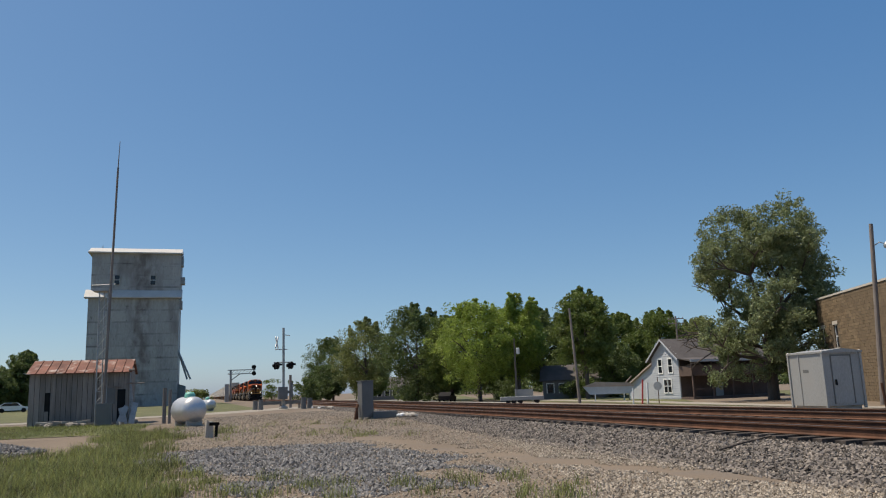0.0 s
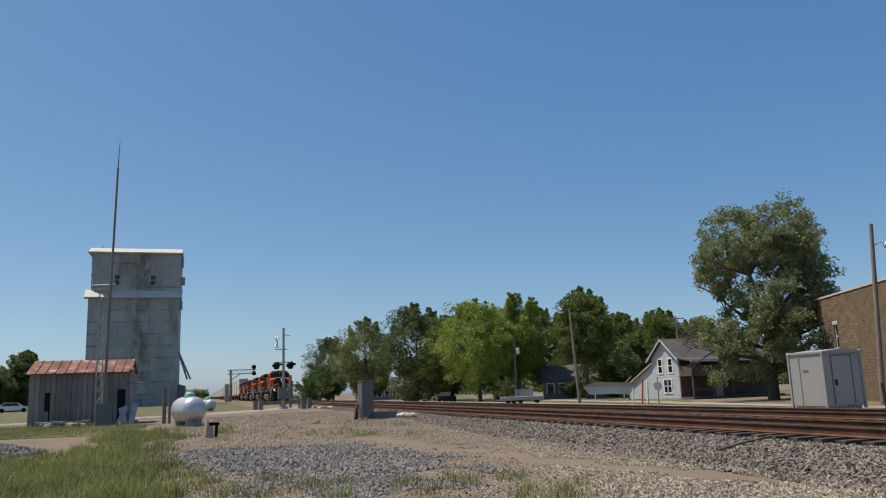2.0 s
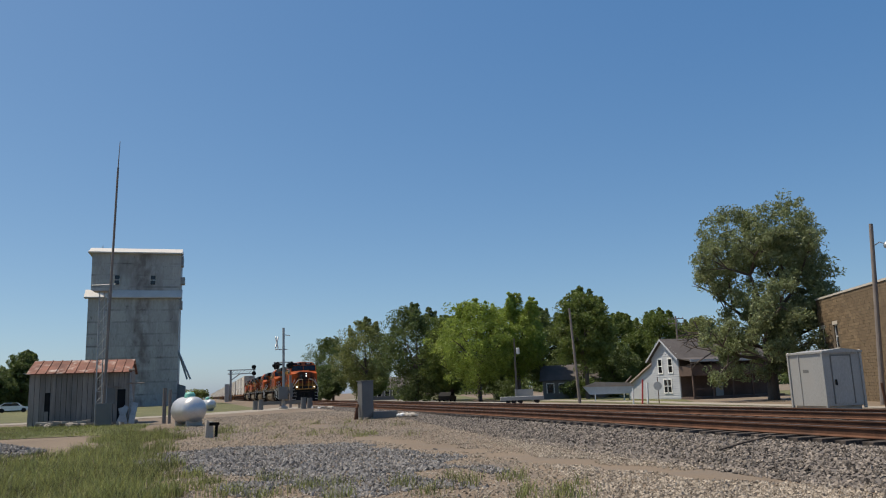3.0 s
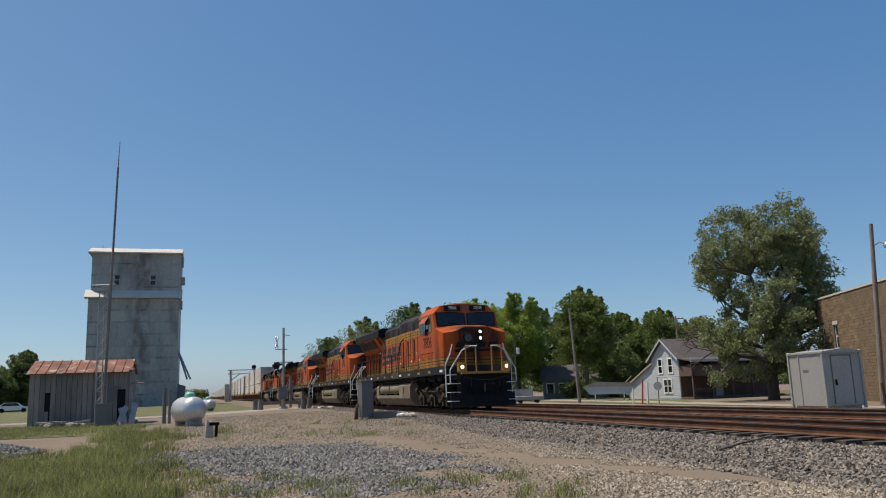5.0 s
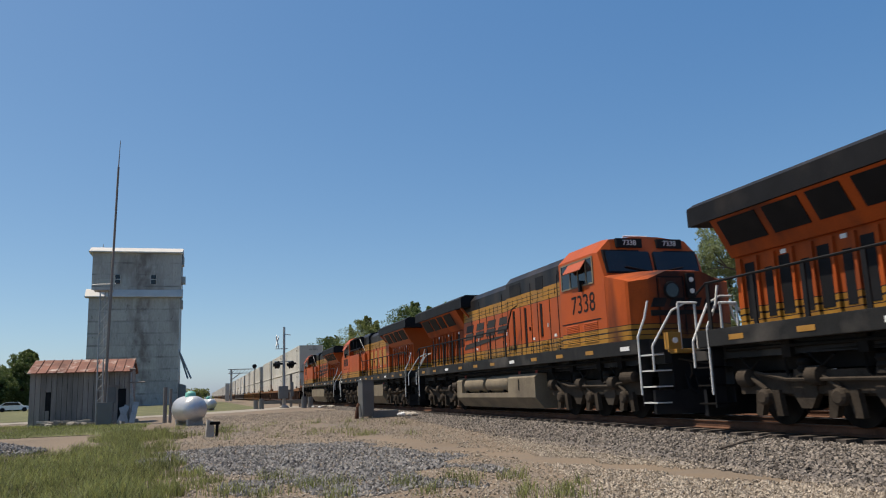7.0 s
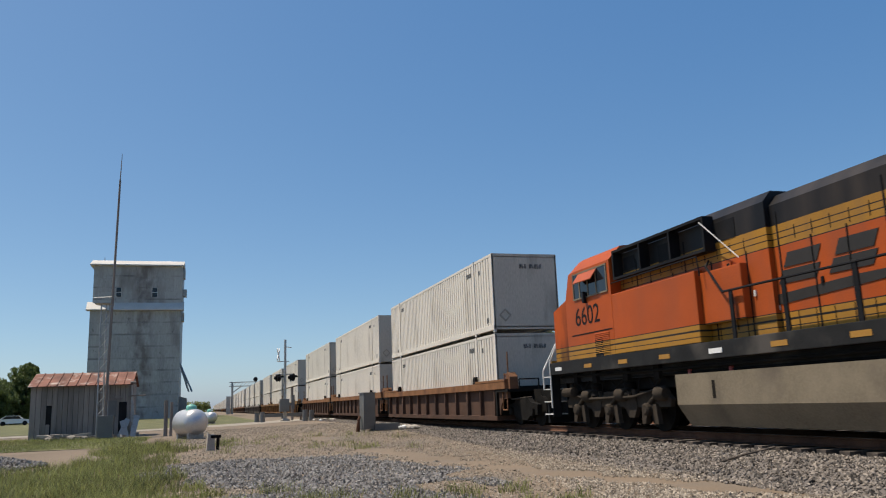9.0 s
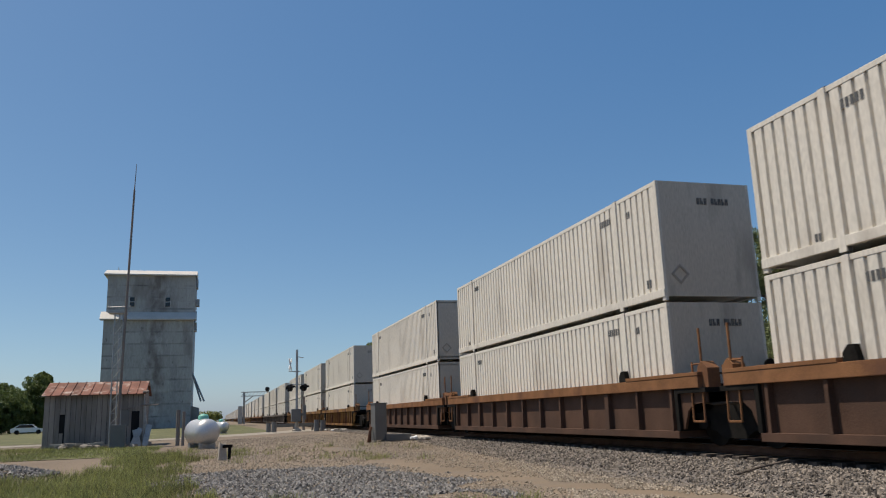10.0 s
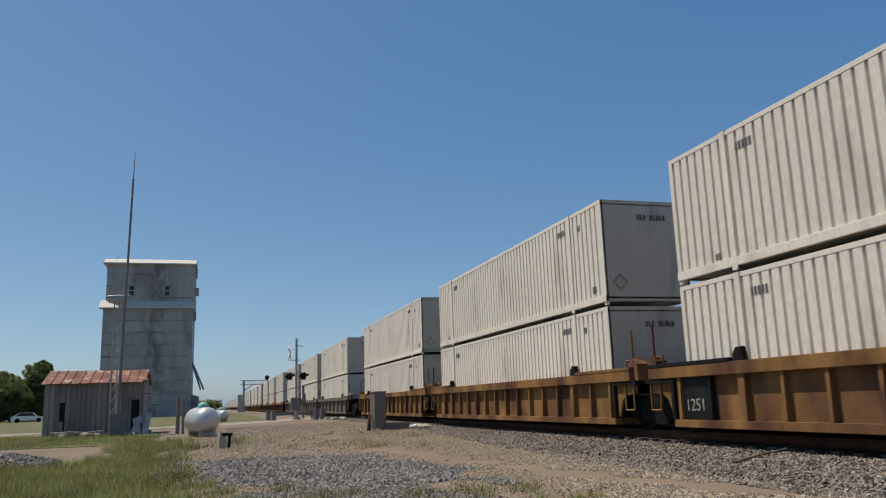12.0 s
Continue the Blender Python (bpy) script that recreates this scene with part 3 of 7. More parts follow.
            if not old_mark:
                for zb, zt, a, b in ((2.74, 2.98, 0.0, 0.92), (3.03, 3.29, 0.17, 0.98)):
                    prism(bm, [(y + d * a, zb), (y + d * b, zb), (y + d * (b + 0.13), zt), (y + d * (a + 0.13), zt)], "x", s * 1.1, s * 1.112)
                P("mark", bm, "mark", "dark slanted mark", hood)
            else:
                prism(bm, [(y, 2.4), (y + d * 0.7, 2.4), (y + d * 0.7, 3.3), (y, 3.3)], "x", s * 1.1, s * 1.112)
                P("mark", bm, "yellow", "faded yellow mark", hood)
        if not old_mark:
            bm = bmesh.new()
            y0, y1 = (15.19, 10.3) if s < 0 else (10.22 + set_back * 0.4, 15.19 + set_back)
            prism(bm, [(y0, 2.36), (y0 + (y1 - y0) * 0.45, 2.48), (y1, 2.64), (y0 + (y1 - y0) * 0.4, 2.64), (y0 + (y1 - y0) * 0.03, 2.56)], "x", s * 1.1, s * 1.112)
            P("mark", bm, "mark", "long dark tapering bar", hood)
    for y, z in ((9.5, 4.56), (11.4, 4.46), (12.6, 4.46), (13.6, 4.46)):
        bm = bmesh.new()
        box(bm, -0.6, 0.6, y, y + 0.55, z, z + 0.1, 0.02)
        P("roof_hatch", bm, "black", "", hood)
    bm = bmesh.new()
    lathe(bm, [(0.22, 0), (0.22, 0.14), (0.16, 0.2)], (0, 10.75, 4.46), "z", 14)
    P("exhaust_stack", bm, "black", "", hood)
    # radiator wings: a black box over a sloping orange panel with dark screens
    bm = bmesh.new()
    sec = [(-1.0, 4.02), (1.0, 4.02), (1.5, 4.02), (1.5, 4.4), (1.3, 4.52), (-1.3, 4.52), (-1.5, 4.4), (-1.5, 4.02)]
    loft(bm, [(14.3 + set_back, sec), (21.35, sec)])
    wing = P("radiator_wing", bm, "black", "overhanging black radiator housing")
    for s in (-1, 1):
        bm = bmesh.new()
        prism(bm, [(s * 0.9, 3.26), (s * 1.0, 3.26), (s * 1.44, 4.018), (s * 0.9, 4.018)], "y", 15.2 + set_back, 20.7)
        slope = P("screen_panel", bm, "cab" if back else "shade_soot", "orange panel sloping out under the radiators")
        nx, nz = s * 0.76 / 0.876, -0.44 / 0.876
        for y0, y1 in ((16.1, 17.1), (17.35, 18.1), (18.3, 19.2), (19.4, 20.5)):
            bm = bmesh.new()
            pts = [(s * (1.0 + 0.44 * u) + nx * o, 3.26 + 0.758 * u + nz * o) for u, o in ((0.3, 0.0), (0.93, 0.0), (0.93, 0.02), (0.3, 0.02))]
            prism(bm, pts, "y", y0, y1)
            P("radiator_screen", bm, "black", "dark wire screen", slope)
        for k in range(9):          # tall vents with orange ribs between them
            y, top = 16.3 + k * 0.48, 2.94 if k % 2 else 3.1
            bm = bmesh.new()
            box(bm, s * 0.92, s * 0.926, y, y + (0.2 if k % 2 else 0.28), 2.0, top)
            P("vent", bm, "black", "dark vent opening", radiator)
            bm = bmesh.new()
            box(bm, s * 0.92, s * 0.985, y + 0.33, y + 0.39, 1.95, 3.2)
            P("vent_rib", bm, "cab" if back else "shade_soot", "", radiator)
            if k % 3 == 0:
                bm = bmesh.new()
                box(bm, s * 0.92, s * 0.935, y + 0.06, y + 0.2, 3.12, 3.2)
                P("label_plate", bm, "white", "small pale label plate", radiator)
        bm = bmesh.new()
        prism(bm, [(s * 1.1, 3.6), (s * 1.46, 4.01), (s * 1.38, 4.01), (s * 1.1, 3.72)], "y", 14.5 + set_back, 14.58 + set_back)
        P("bracket", bm, "orange", "", wing)
        # walkway posts and handrail
        for y in (9.84, 11.3, 12.9, 14.4, 15.7, 17.0, 18.3, 19.6, 20.95):
            bm = bmesh.new()
            box(bm, s * 1.44, s * 1.475, y - 0.05, y + 0.05, 1.6, 2.78, 0.01)
            P("handrail_post", bm, "black")
        bm = bmesh.new()
        bent(bm, [(s * 1.3, 9.05, 3.5), (s * 1.46, 9.15, 3.36), (s * 1.46, 9.6, 2.78), (s * 1.46, 21.0, 2.78), (s * 1.46, 21.35, 2.6)], 0.026)
        P("handrail", bm, "black")
        # steps at both ends
        for e, y0 in ((0, 0.78), (1, 21.0)):
            bm = bmesh.new()
            box(bm, s * 1.2, s * 1.46, y0 + (0.0 if e else 0.56), y0 + (0.04 if e else 0.6), 0.3, 1.84)
            box(bm, s * 0.95, s * 1.0, y0, y0 + 0.6, 0.35, 1.5)
            st = P("steps", bm, "black", "black step well")
            for k in range(4):
                bm = bmesh.new()
                z = 0.36 + 0.36 * k
                box(bm, s * 1.0, s * 1.46, y0, y0 + 0.56, z, z + 0.03)
                P("tread", bm, "silver_rail" if e == 0 else "dark_steel", "pale step tread", st)
            bm = bmesh.new()
            yo, yi = (0.8, 1.36) if e == 0 else (21.6, 21.05)
            bent(bm, [(s * 1.48, yi, 0.55), (s * 1.48, yi, 1.9), (s * 1.25, yi + (0.02 if e == 0 else -0.02), 2.35), (s * 1.15, yi, 2.75)], 0.026)
            bent(bm, [(s * 1.46, yo, 1.1), (s * 1.46, yo, 1.65), (s * 0.95, yo - (0.1 if e == 0 else -0.1), 2.45), (s * 0.6, yo - (0.15 if e == 0 else -0.15), 2.62), (s * 0.3, yo - (0.15 if e == 0 else -0.15), 2.62)], 0.026)
            P("grab_rail", bm, "silver_rail", "pale curved grab rail", st)
    # pilots, couplers
    for e in (0, 1):
        d = 1 if e == 0 else -1
        y0 = 0.72 if e == 0 else LOCO_LENGTH - 0.72
        bm = bmesh.new()
        prism(bm, [(y0, 1.46), (y0 + d * 0.1, 1.46), (y0 + d * 0.1, 0.6), (y0, 0.6)], "x", -1.02, 1.02)
        pil = P("pilot", bm, "black", "black pilot plate")
        bm = bmesh.new()
        fr = [(-1.42, 0.18), (-0.5, -0.14), (0.5, -0.14), (1.42, 0.18)]
        prism(bm, [(x, y0 + d * k) for x, k in fr] + [(x, y0 + d * (k + 0.1)) for x, k in fr[::-1]], "z", 0.12, 0.66)
        P("plough", bm, "black", "black angled snow plough", pil)
        bm = bmesh.new()
        for x in (-0.62, 0.62):
            bent(bm, [(x, y0 - d * 0.02, 1.3), (x, y0 - d * 0.12, 1.2), (x, y0 - d * 0.12, 0.98), (x, y0 - d * 0.02, 0.9)], 0.02)
        bent(bm, [(-0.9, y0 - d * 0.06, 1.34), (-0.3, y0 - d * 0.22, 1.22), (0.3, y0 - d * 0.22, 1.22), (0.9, y0 - d * 0.06, 1.34)], 0.022)
        P("uncoupling_lever", bm, "dusty_steel", "", pil)
        bm = bmesh.new()
        box(bm, -1.05, 1.05, min(y0 - d * 0.25, y0 + d * 0.1), max(y0 - d * 0.25, y0 + d * 0.1), 1.465, 1.56, 0.02)
        P("anticlimber", bm, "yellow" if e == 0 else "black", "yellow step edge" if e == 0 else "", pil)
        bm = bmesh.new()
        tube(bm, (0, y0, 0.88), (0, y0 - d * 0.5, 0.88), 0.1)
        box(bm, -0.2, 0.2, min(y0 - d * 0.45, y0 - d * 0.7), max(y0 - d * 0.45, y0 - d * 0.7), 0.72, 1.04, 0.03)
        P("coupler", bm, "dark_steel")
        for x in (-0.7, -0.45, 0.5, 0.75):
            bm = bmesh.new()
            bent(bm, [(x, y0, 1.0), (x, y0 - d * 0.12, 0.7), (x * 0.8, y0 - d * 0.14, 0.55), (x * 0.6, y0 - d * 0.1, 0.75)], 0.03)
            P("air_hose", bm, "black", "", pil)
        if e == 0:
            for s in (-1, 1):
                bm = bmesh.new()
                box(bm, s * 0.98 - 0.17, s * 0.98 + 0.17, 0.62, 0.8, 1.56, 1.95, 0.02)
                dl = P("ditch_light_box", bm, "yellow", "yellow lamp bracket")
                bm = bmesh.new()
                lathe(bm, [(0.065, -0.03), (0.065, 0.0)], (s * 0.98, 0.62, 1.76), "y", 16)
                P("ditch_light", bm, "lamp" if number == "7806" else "white", "ditch light lens", dl)
                bm = bmesh.new()
                bent(bm, [(s * 0.35, 0.66, 1.56), (s * 0.35, 0.66, 2.62), (s * 0.8, 0.66, 2.62), (s * 0.8, 0.66, 1.56)], 0.03)
                P("handrail", bm, "yellow" if number == "7806" else "silver_rail", "platform handrail")
    # fuel tank: air reservoirs in a recess on the one side, plain on the other
    bm = bmesh.new()
    prism(bm, [(-1.42, 0.66), (-1.42, 0.5), (-1.12, 0.15), (1.12, 0.15), (1.42, 0.6), (1.42, 1.24), (-0.7, 1.24), (-0.7, 0.66)], "y", 7.64, 15.45)
    prism(bm, [(-1.42, 0.66), (-0.7, 0.66), (-0.7, 1.24), (-1.3, 1.24), (-1.42, 1.12)], "y", 7.64, 9.9)
    prism(bm, [(-1.42, 0.66), (-0.7, 0.66), (-0.7, 1.24), (-1.3, 1.24), (-1.42, 1.12)], "y", 14.8, 15.45)
    tank = P("fuel_tank", bm, "tank_paint", "dusty beige fuel tank")
    for y0, y1 in ((10.03, 12.25), (12.45, 14.66)):
        bm = bmesh.new()
        lathe(bm, [(0.1, y0), (0.24, y0 + 0.05), (0.285, y0 + 0.16), (0.285, y1 - 0.16), (0.24, y1 - 0.05), (0.1, y1)], (-1.14, 0, 0.96), "y", 20)
        P("air_reservoir", bm, "tank_paint", "round grey air reservoir", tank, True)
        bm = bmesh.new()
        for y in (y0 + 0.35, y1 - 0.35):
            box(bm, -1.41, -1.0, y - 0.05, y + 0.05, 0.664, 0.75)
        P("bracket", bm, "dark_steel", "", tank)
    bm = bmesh.new()
    for s in (-1, 1):
        bent(bm, [(s * 1.25, 1.6, 1.42), (s * 1.3, 7.0, 1.38), (s * 1.3, 15.5, 1.38), (s * 1.25, 20.8, 1.42)], 0.04)
        bent(bm, [(s * 1.15, 1.6, 1.3), (s * 1.2, 7.0, 1.28), (s * 1.2, 15.5, 1.28), (s * 1.15, 20.8, 1.3)], 0.03)
        for y in (2.5, 3.6, 5.2, 6.6, 16.0, 17.3, 19.0):
            box(bm, s * 1.05, s * 1.3, y, y + 0.22, 1.2, 1.5)
    P("pipework", bm, "dark_steel")
    bm = bmesh.new()
    for y in (7.9, 9.3, 14.9):
        tube(bm, (-1.2, y, 1.2), (-1.2, y, 1.34), 0.06)
        tube(bm, (1.2, y, 1.2), (1.2, y, 1.34), 0.06)
    P("filler_cap", bm, "red_cap", "red fuel filler cap", tank)
    bm = bmesh.new()
    box(bm, -1.424, -1.4, 8.9, 9.0, 0.72, 1.08)
    box(bm, 1.4, 1.424, 8.9, 9.0, 0.72, 1.08)
    P("sight_gauge", bm, "dark_steel", "", tank)
    bm = bmesh.new()
    box(bm, -1.0, 1.0, 1.6, 21.2, 0.98, 1.26)
    P("centre_sill", bm, "dark_steel")
    # high equipment on the far side behind the cab
    bm = bmesh.new()
    box(bm, 1.2, 1.5, 5.3, 8.8, 1.84, 3.34, 0.03)
    box(bm, 1.2, 1.38, 8.8, 10.1, 2.2, 3.28, 0.03)
    P("equipment_box", bm, "cab", "orange equipment box")
    bm = bmesh.new()
    for y in (5.4, 6.65, 7.9, 9.14):
        box(bm, 1.2, 1.46, y, y + 0.06, 3.7, 4.4)
    box(bm, 1.2, 1.46, 5.4, 9.2, 4.36, 4.42)
    box(bm, 1.2, 1.46, 5.4, 9.2, 3.68, 3.74)
    P("vent_frame", bm, "black", "open black frame of vents")
    bm = bmesh.new()
    bent(bm, [(1.48, 9.1, 4.3), (1.3, 10.0, 3.4)], 0.012)
    P("grab_rail", bm, "silver_rail", "pale slanted rail")
    bm = bmesh.new()
    bent(bm, [(1.48, 5.1, 3.62), (1.48, 8.9, 3.62), (1.48, 8.95, 3.2)], 0.016)
    P("handrail", bm, "black")
    bm = bmesh.new()
    box(bm, 1.5, 1.508, 4.3, 4.7, 1.86, 2.32)
    P("vent", bm, "black", "dark vent opening", cab)
    wheel = wheel_mesh()
    loco_truck(loco, (2.55, 4.35, 6.15), wheel)
    loco_truck(loco, (16.2, 18.0, 19.8), wheel)
    return loco


def container(label, near=True):
    """A 53-foot corrugated container, front at y = 0, foot at z = 0."""
    L, H, W = 16.154, 2.89, 1.295
    c = thing("shipping_container", label, "container", group="double-stacked containers")
    bm = bmesh.new()
    box(bm, -W + 0.09, W - 0.09, 0.05, L - 0.05, 0.16, H - 0.1)
    box(bm, -W + 0.02, W - 0.02, 0.05, L - 0.05, H - 0.1, H - 0.01)
    body = part("body", bm, M["container"], c)
    for s in (-1, 1):
        # corrugated side wall
        n = 57
        zig = []
        y = 0.12
        step = (L - 0.24) / n
        for i in range(n):
            zig += [(y, 0.0), (y + step * 0.7, 0.0), (y + step * 0.77, 0.055), (y + step * 0.93, 0.055)]
            y += step
        v = []
        for u, d in zig:
            x = s * (W - 0.008 - d)
            v += [(x, u, 0.17), (x, u, H - 0.09)]
        f = [(2 * i, 2 * i + 2, 2 * i + 3, 2 * i + 1) if s < 0 else (2 * i, 2 * i + 1, 2 * i + 3, 2 * i + 2) for i in range(len(zig) - 1)]
        part("side_wall", from_arrays("side_wall", v, f, M["container"]), None, c, "corrugated white wall")
        bm = bmesh.new()
        box(bm, s * (W - 0.09), s * (W + 0.025), 0.0, L, 0.09, 0.27, 0.012)
        part("bottom_rail", bm, M["container"], c, "white bottom rail")
        bm = bmesh.new()
        box(bm, s * (W - 0.08), s * W, 0.0, L, H - 0.1, H, 0.01)
        part("top_rail", bm, M["container"], c)
        for y, w in ((0.0, 0.13), (1.93, 0.16), (L - 2.09, 0.16), (L - 0.13, 0.13)):
            bm = bmesh.new()
            box(bm, s * (W - 0.08), s * (W + (0.03 if 1 < y < L - 1 else 0.004)), y, y + w, 0.0, H, 0.01)
            p = part("post", bm, M["container"], c)
            bm = bmesh.new()
            for z in (-0.0, H - 0.09):
                box(bm, s * (W - 0.1), s * (W + 0.005), y - 0.004, y + w + 0.004, z, z + 0.11, 0.01)
            part("corner_casting", bm, M["marking"], p, "dark corner casting") if near and y in (1.93, L - 2.09) else bm.free()
        letters = bmesh.new()
        # small dark lettering, unreadable, as bars
        for y0, z0, w, h, cnt in ((2.3, H - 0.52, 0.07, 0.17, 6), (13.3, H - 0.52, 0.07, 0.17, 5), (0.55, 0.38, 0.08, 0.2, 2), (1.3, H - 0.6, 0.06, 0.17, 2), (14.6, 0.3, 0.06, 0.14, 2)):
            for i in range(cnt):
                box(letters, s * (W - 0.005), s * (W + 0.001), y0 + i * w * 1.5, y0 + i * w * 1.5 + w, z0, z0 + h)
        tagged(part("lettering", letters, M["marking"], c), "small dark lettering", kind="stuff") if near else letters.free()
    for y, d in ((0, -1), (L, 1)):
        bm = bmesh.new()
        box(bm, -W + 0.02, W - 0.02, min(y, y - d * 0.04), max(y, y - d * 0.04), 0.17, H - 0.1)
        end = part("end_wall", bm, M["container_end"], c, "dusty grey end wall with shade in its paint")
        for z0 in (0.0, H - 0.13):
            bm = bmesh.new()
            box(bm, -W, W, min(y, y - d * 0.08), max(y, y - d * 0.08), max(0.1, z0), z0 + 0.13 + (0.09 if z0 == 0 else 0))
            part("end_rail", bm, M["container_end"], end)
        if not near:
            continue
        bm = bmesh.new()
        for i in (0, 1, 2, 4, 5, 6, 7, 8):
            x = -0.2 + i * 0.1
            box(bm, x + 0.045, x + 0.06, min(y + d * 0.022, y), max(y + d * 0.022, y), H - 0.55, H - 0.47 if i % 2 else H - 0.39)
            box(bm, x, x + 0.02, min(y + d * 0.023, y), max(y + d * 0.023, y), H - 0.55, H - 0.39)
        tagged(part("lettering", bm, M["marking"], end), "small dark lettering", kind="stuff")
        bm = bmesh.new()
        ring = [(-0.85 - 0.24, 0.62), (-0.85, 0.38), (-0.85 + 0.24, 0.62), (-0.85, 0.86)]
        for p, q in zip(ring, ring[1:] + ring[:1]):
            mid = [(-0.85 + (u + 0.85) * 0.72, 0.62 + (v - 0.62) * 0.72) for u, v in (q, p)]
            prism(bm, [p, q] + mid, "y", y, y + d * 0.026)
        part("placard_holder", bm, M["placard"], end, "faded diamond placard holder")
    return c


def freight_truck(car, y, wheel):
    bm = bmesh.new()
    for s in (-1, 1):
        prism(bm, [(y - 1.25, 0.66), (y - 1.2, 0.34), (y - 0.6, 0.3), (y - 0.35, 0.16), (y + 0.35, 0.16), (y + 0.6, 0.3), (y + 1.2, 0.34), (y + 1.25, 0.66), (y + 0.7, 0.74), (y + 0.5, 0.86), (y - 0.5, 0.86), (y - 0.7, 0.74)], "x", s * 0.95, s * 1.12)
        for a in (y - 0.89, y + 0.89):
            lathe(bm, [(0.13, -0.06), (0.13, 0.06)], (s * 1.14, a, 0.46), "x", 12)
    box(bm, -0.95, 0.95, y - 0.2, y + 0.2, 0.45, 0.8)
    t = part("truck", bm, M["dark_steel"], car, "dark two-axle truck")
    for a in (y - 0.89, y + 0.89):
        for s in (-1, 1):
            w = part("wheel", wheel, None, t)
            w.matrix_basis = pose(s * 0.79, a, 0.46, 0, 0, 0 if s > 0 else 180)


def well_car(label, paint, chord, ribs, first, last, near=True):
    """One well of a three-unit stack car; the container's front end is at y = 0."""
    car = thing("well_car", label, "well car", group="container well cars")
    L = 16.154
    y0, y1 = -0.35, L + 0.35
    for s in (-1, 1):
        bm = bmesh.new()
        box(bm, s * 1.335, s * 1.36, y0 + 0.1, y1 - 0.1, 0.3, 1.2)
        side = part("side_sheet", bm, M[paint], car)
        bm = bmesh.new()
        box(bm, s * 1.33, s * 1.52, y0 - 0.9, y1 + 0.9, 1.2, 1.45, 0.015)
        part("top_chord", bm, M[chord], car, "heavy painted top chord")
        bm = bmesh.new()
        box(bm, s * 1.25, s * 1.5, y0, y1, 0.14, 0.3, 0.01)
        part("bottom_sill", bm, M[paint], car)
        joined = bmesh.new()
        for k in range(ribs):
            y = y0 + 0.2 + k * (y1 - y0 - 0.5) / (ribs - 1)
            bm = bmesh.new() if near else joined
            big = k in (2, ribs - 3)
            prism(bm, [(s * 1.36, 0.3), (s * 1.5, 0.3), (s * 1.48, 1.2), (s * 1.36, 1.2)], "y", y, y + (0.2 if big else 0.09))
            if near:
                dark = first and paint == "well_yellow" and k == ribs - 2
                part("rib", bm, M["black" if dark else paint], side)
        joined.free() if near else tagged(part("ribs", joined, M[paint], side), kind="stuff")
        for e, d in ((y0, -1), (y1, 1)):        # end plates arched over the truck, and the thicker chord ends
            bm = bmesh.new()
            prism(bm, [(e - d * 0.1, 0.3), (e + d * 0.12, 0.34), (e + d * 0.3, 0.72), (e + d * 0.5, 0.86), (e + d * 1.0, 0.9), (e + d * 1.0, 1.2), (e - d * 0.1, 1.2)], "x", s * 1.36, s * 1.42)
            part("end_plate", bm, M[paint], side)
            bm = bmesh.new()
            box(bm, s * 1.3, s * 1.53, min(e + d * 0.92, e - d * 2.1), max(e + d * 0.92, e - d * 2.1), 1.452, 1.53, 0.012)
            part("chord_end", bm, M["black" if near and first and d > 0 and paint == "well_yellow" else chord], side)
        for y in (1.95, L - 2.05):
            bm = bmesh.new()
            prism(bm, [(y - 0.12, 1.45), (y + 0.22, 1.45), (y + 0.2, 1.6), (y + 0.08, 1.72), (y - 0.06, 1.72)], "x", s * 1.36, s * 1.48)
            part("container_guide", bm, M["dark_steel"], car, "dark upright guide lug")
        for y, d in ((y0 - 0.85, -1), (y1 + 0.85, 1)):
            bm = bmesh.new()
            tube(bm, (s * 1.35, y, 1.0), (s * 1.35, y, 2.45 if near else 1.9), 0.028)
            tube(bm, (s * 1.35, y - d * 0.35, 1.0), (s * 1.35, y - d * 0.35, 1.75), 0.025)
            for z in (1.1, 1.4, 1.7):
                tube(bm, (s * 1.35, y, z), (s * 1.35, y - d * 0.35, z), 0.018)
            part("ladder", bm, M[chord], car)
            if near:        # stirrup, lever and bracket hung on the end
                bm = bmesh.new()
                bent(bm, [(s * 1.45, y + d * 0.1, 1.15), (s * 1.46, y + d * 0.1, 0.5), (s * 1.46, y - d * 0.3, 0.5), (s * 1.45, y - d * 0.3, 1.15)], 0.024)
                part("stirrup", bm, M[chord], car, "step stirrup of bent bar")
                bm = bmesh.new()
                prism(bm, [(y + d * 0.25, 1.2), (y - d * 0.1, 1.2), (y - d * 0.1, 1.62), (y + d * 0.05, 1.75), (y + d * 0.25, 1.6)], "x", s * 1.1, s * 1.4)
                part("guide_bracket", bm, M[chord], car, "worn corner bracket")
                bm = bmesh.new()
                bent(bm, [(s * 1.2, y - d * 0.6, 0.95), (s * 1.3, y + d * 0.2, 0.85), (s * 0.8, y + d * 0.7, 0.9)], 0.03)
                part("brake_rod", bm, M["dusty_steel"], car)
    bm = bmesh.new()
    box(bm, -1.3, 1.3, y0, y1, 0.16, 0.3)
    part("floor", bm, M[paint], car)
    ext0, ext1 = (-3.7 if first else -1.75), (L + 3.7 if last else L + 1.65)
    for a, b, e in ((ext0, y0, 0), (y1, ext1, 1)):
        bm = bmesh.new()
        prism(bm, [(a, 0.78), (b, 0.55 if e == 0 else 0.78), (b, 1.2), (a, 1.08)] if e == 0 else [(a, 0.55), (b, 0.78), (b, 1.08), (a, 1.2)], "x", -0.55, 0.55)
        bulk = b if e == 0 else a
        box(bm, -1.5, 1.5, bulk - 0.06, bulk + 0.06, 0.3, 1.3)
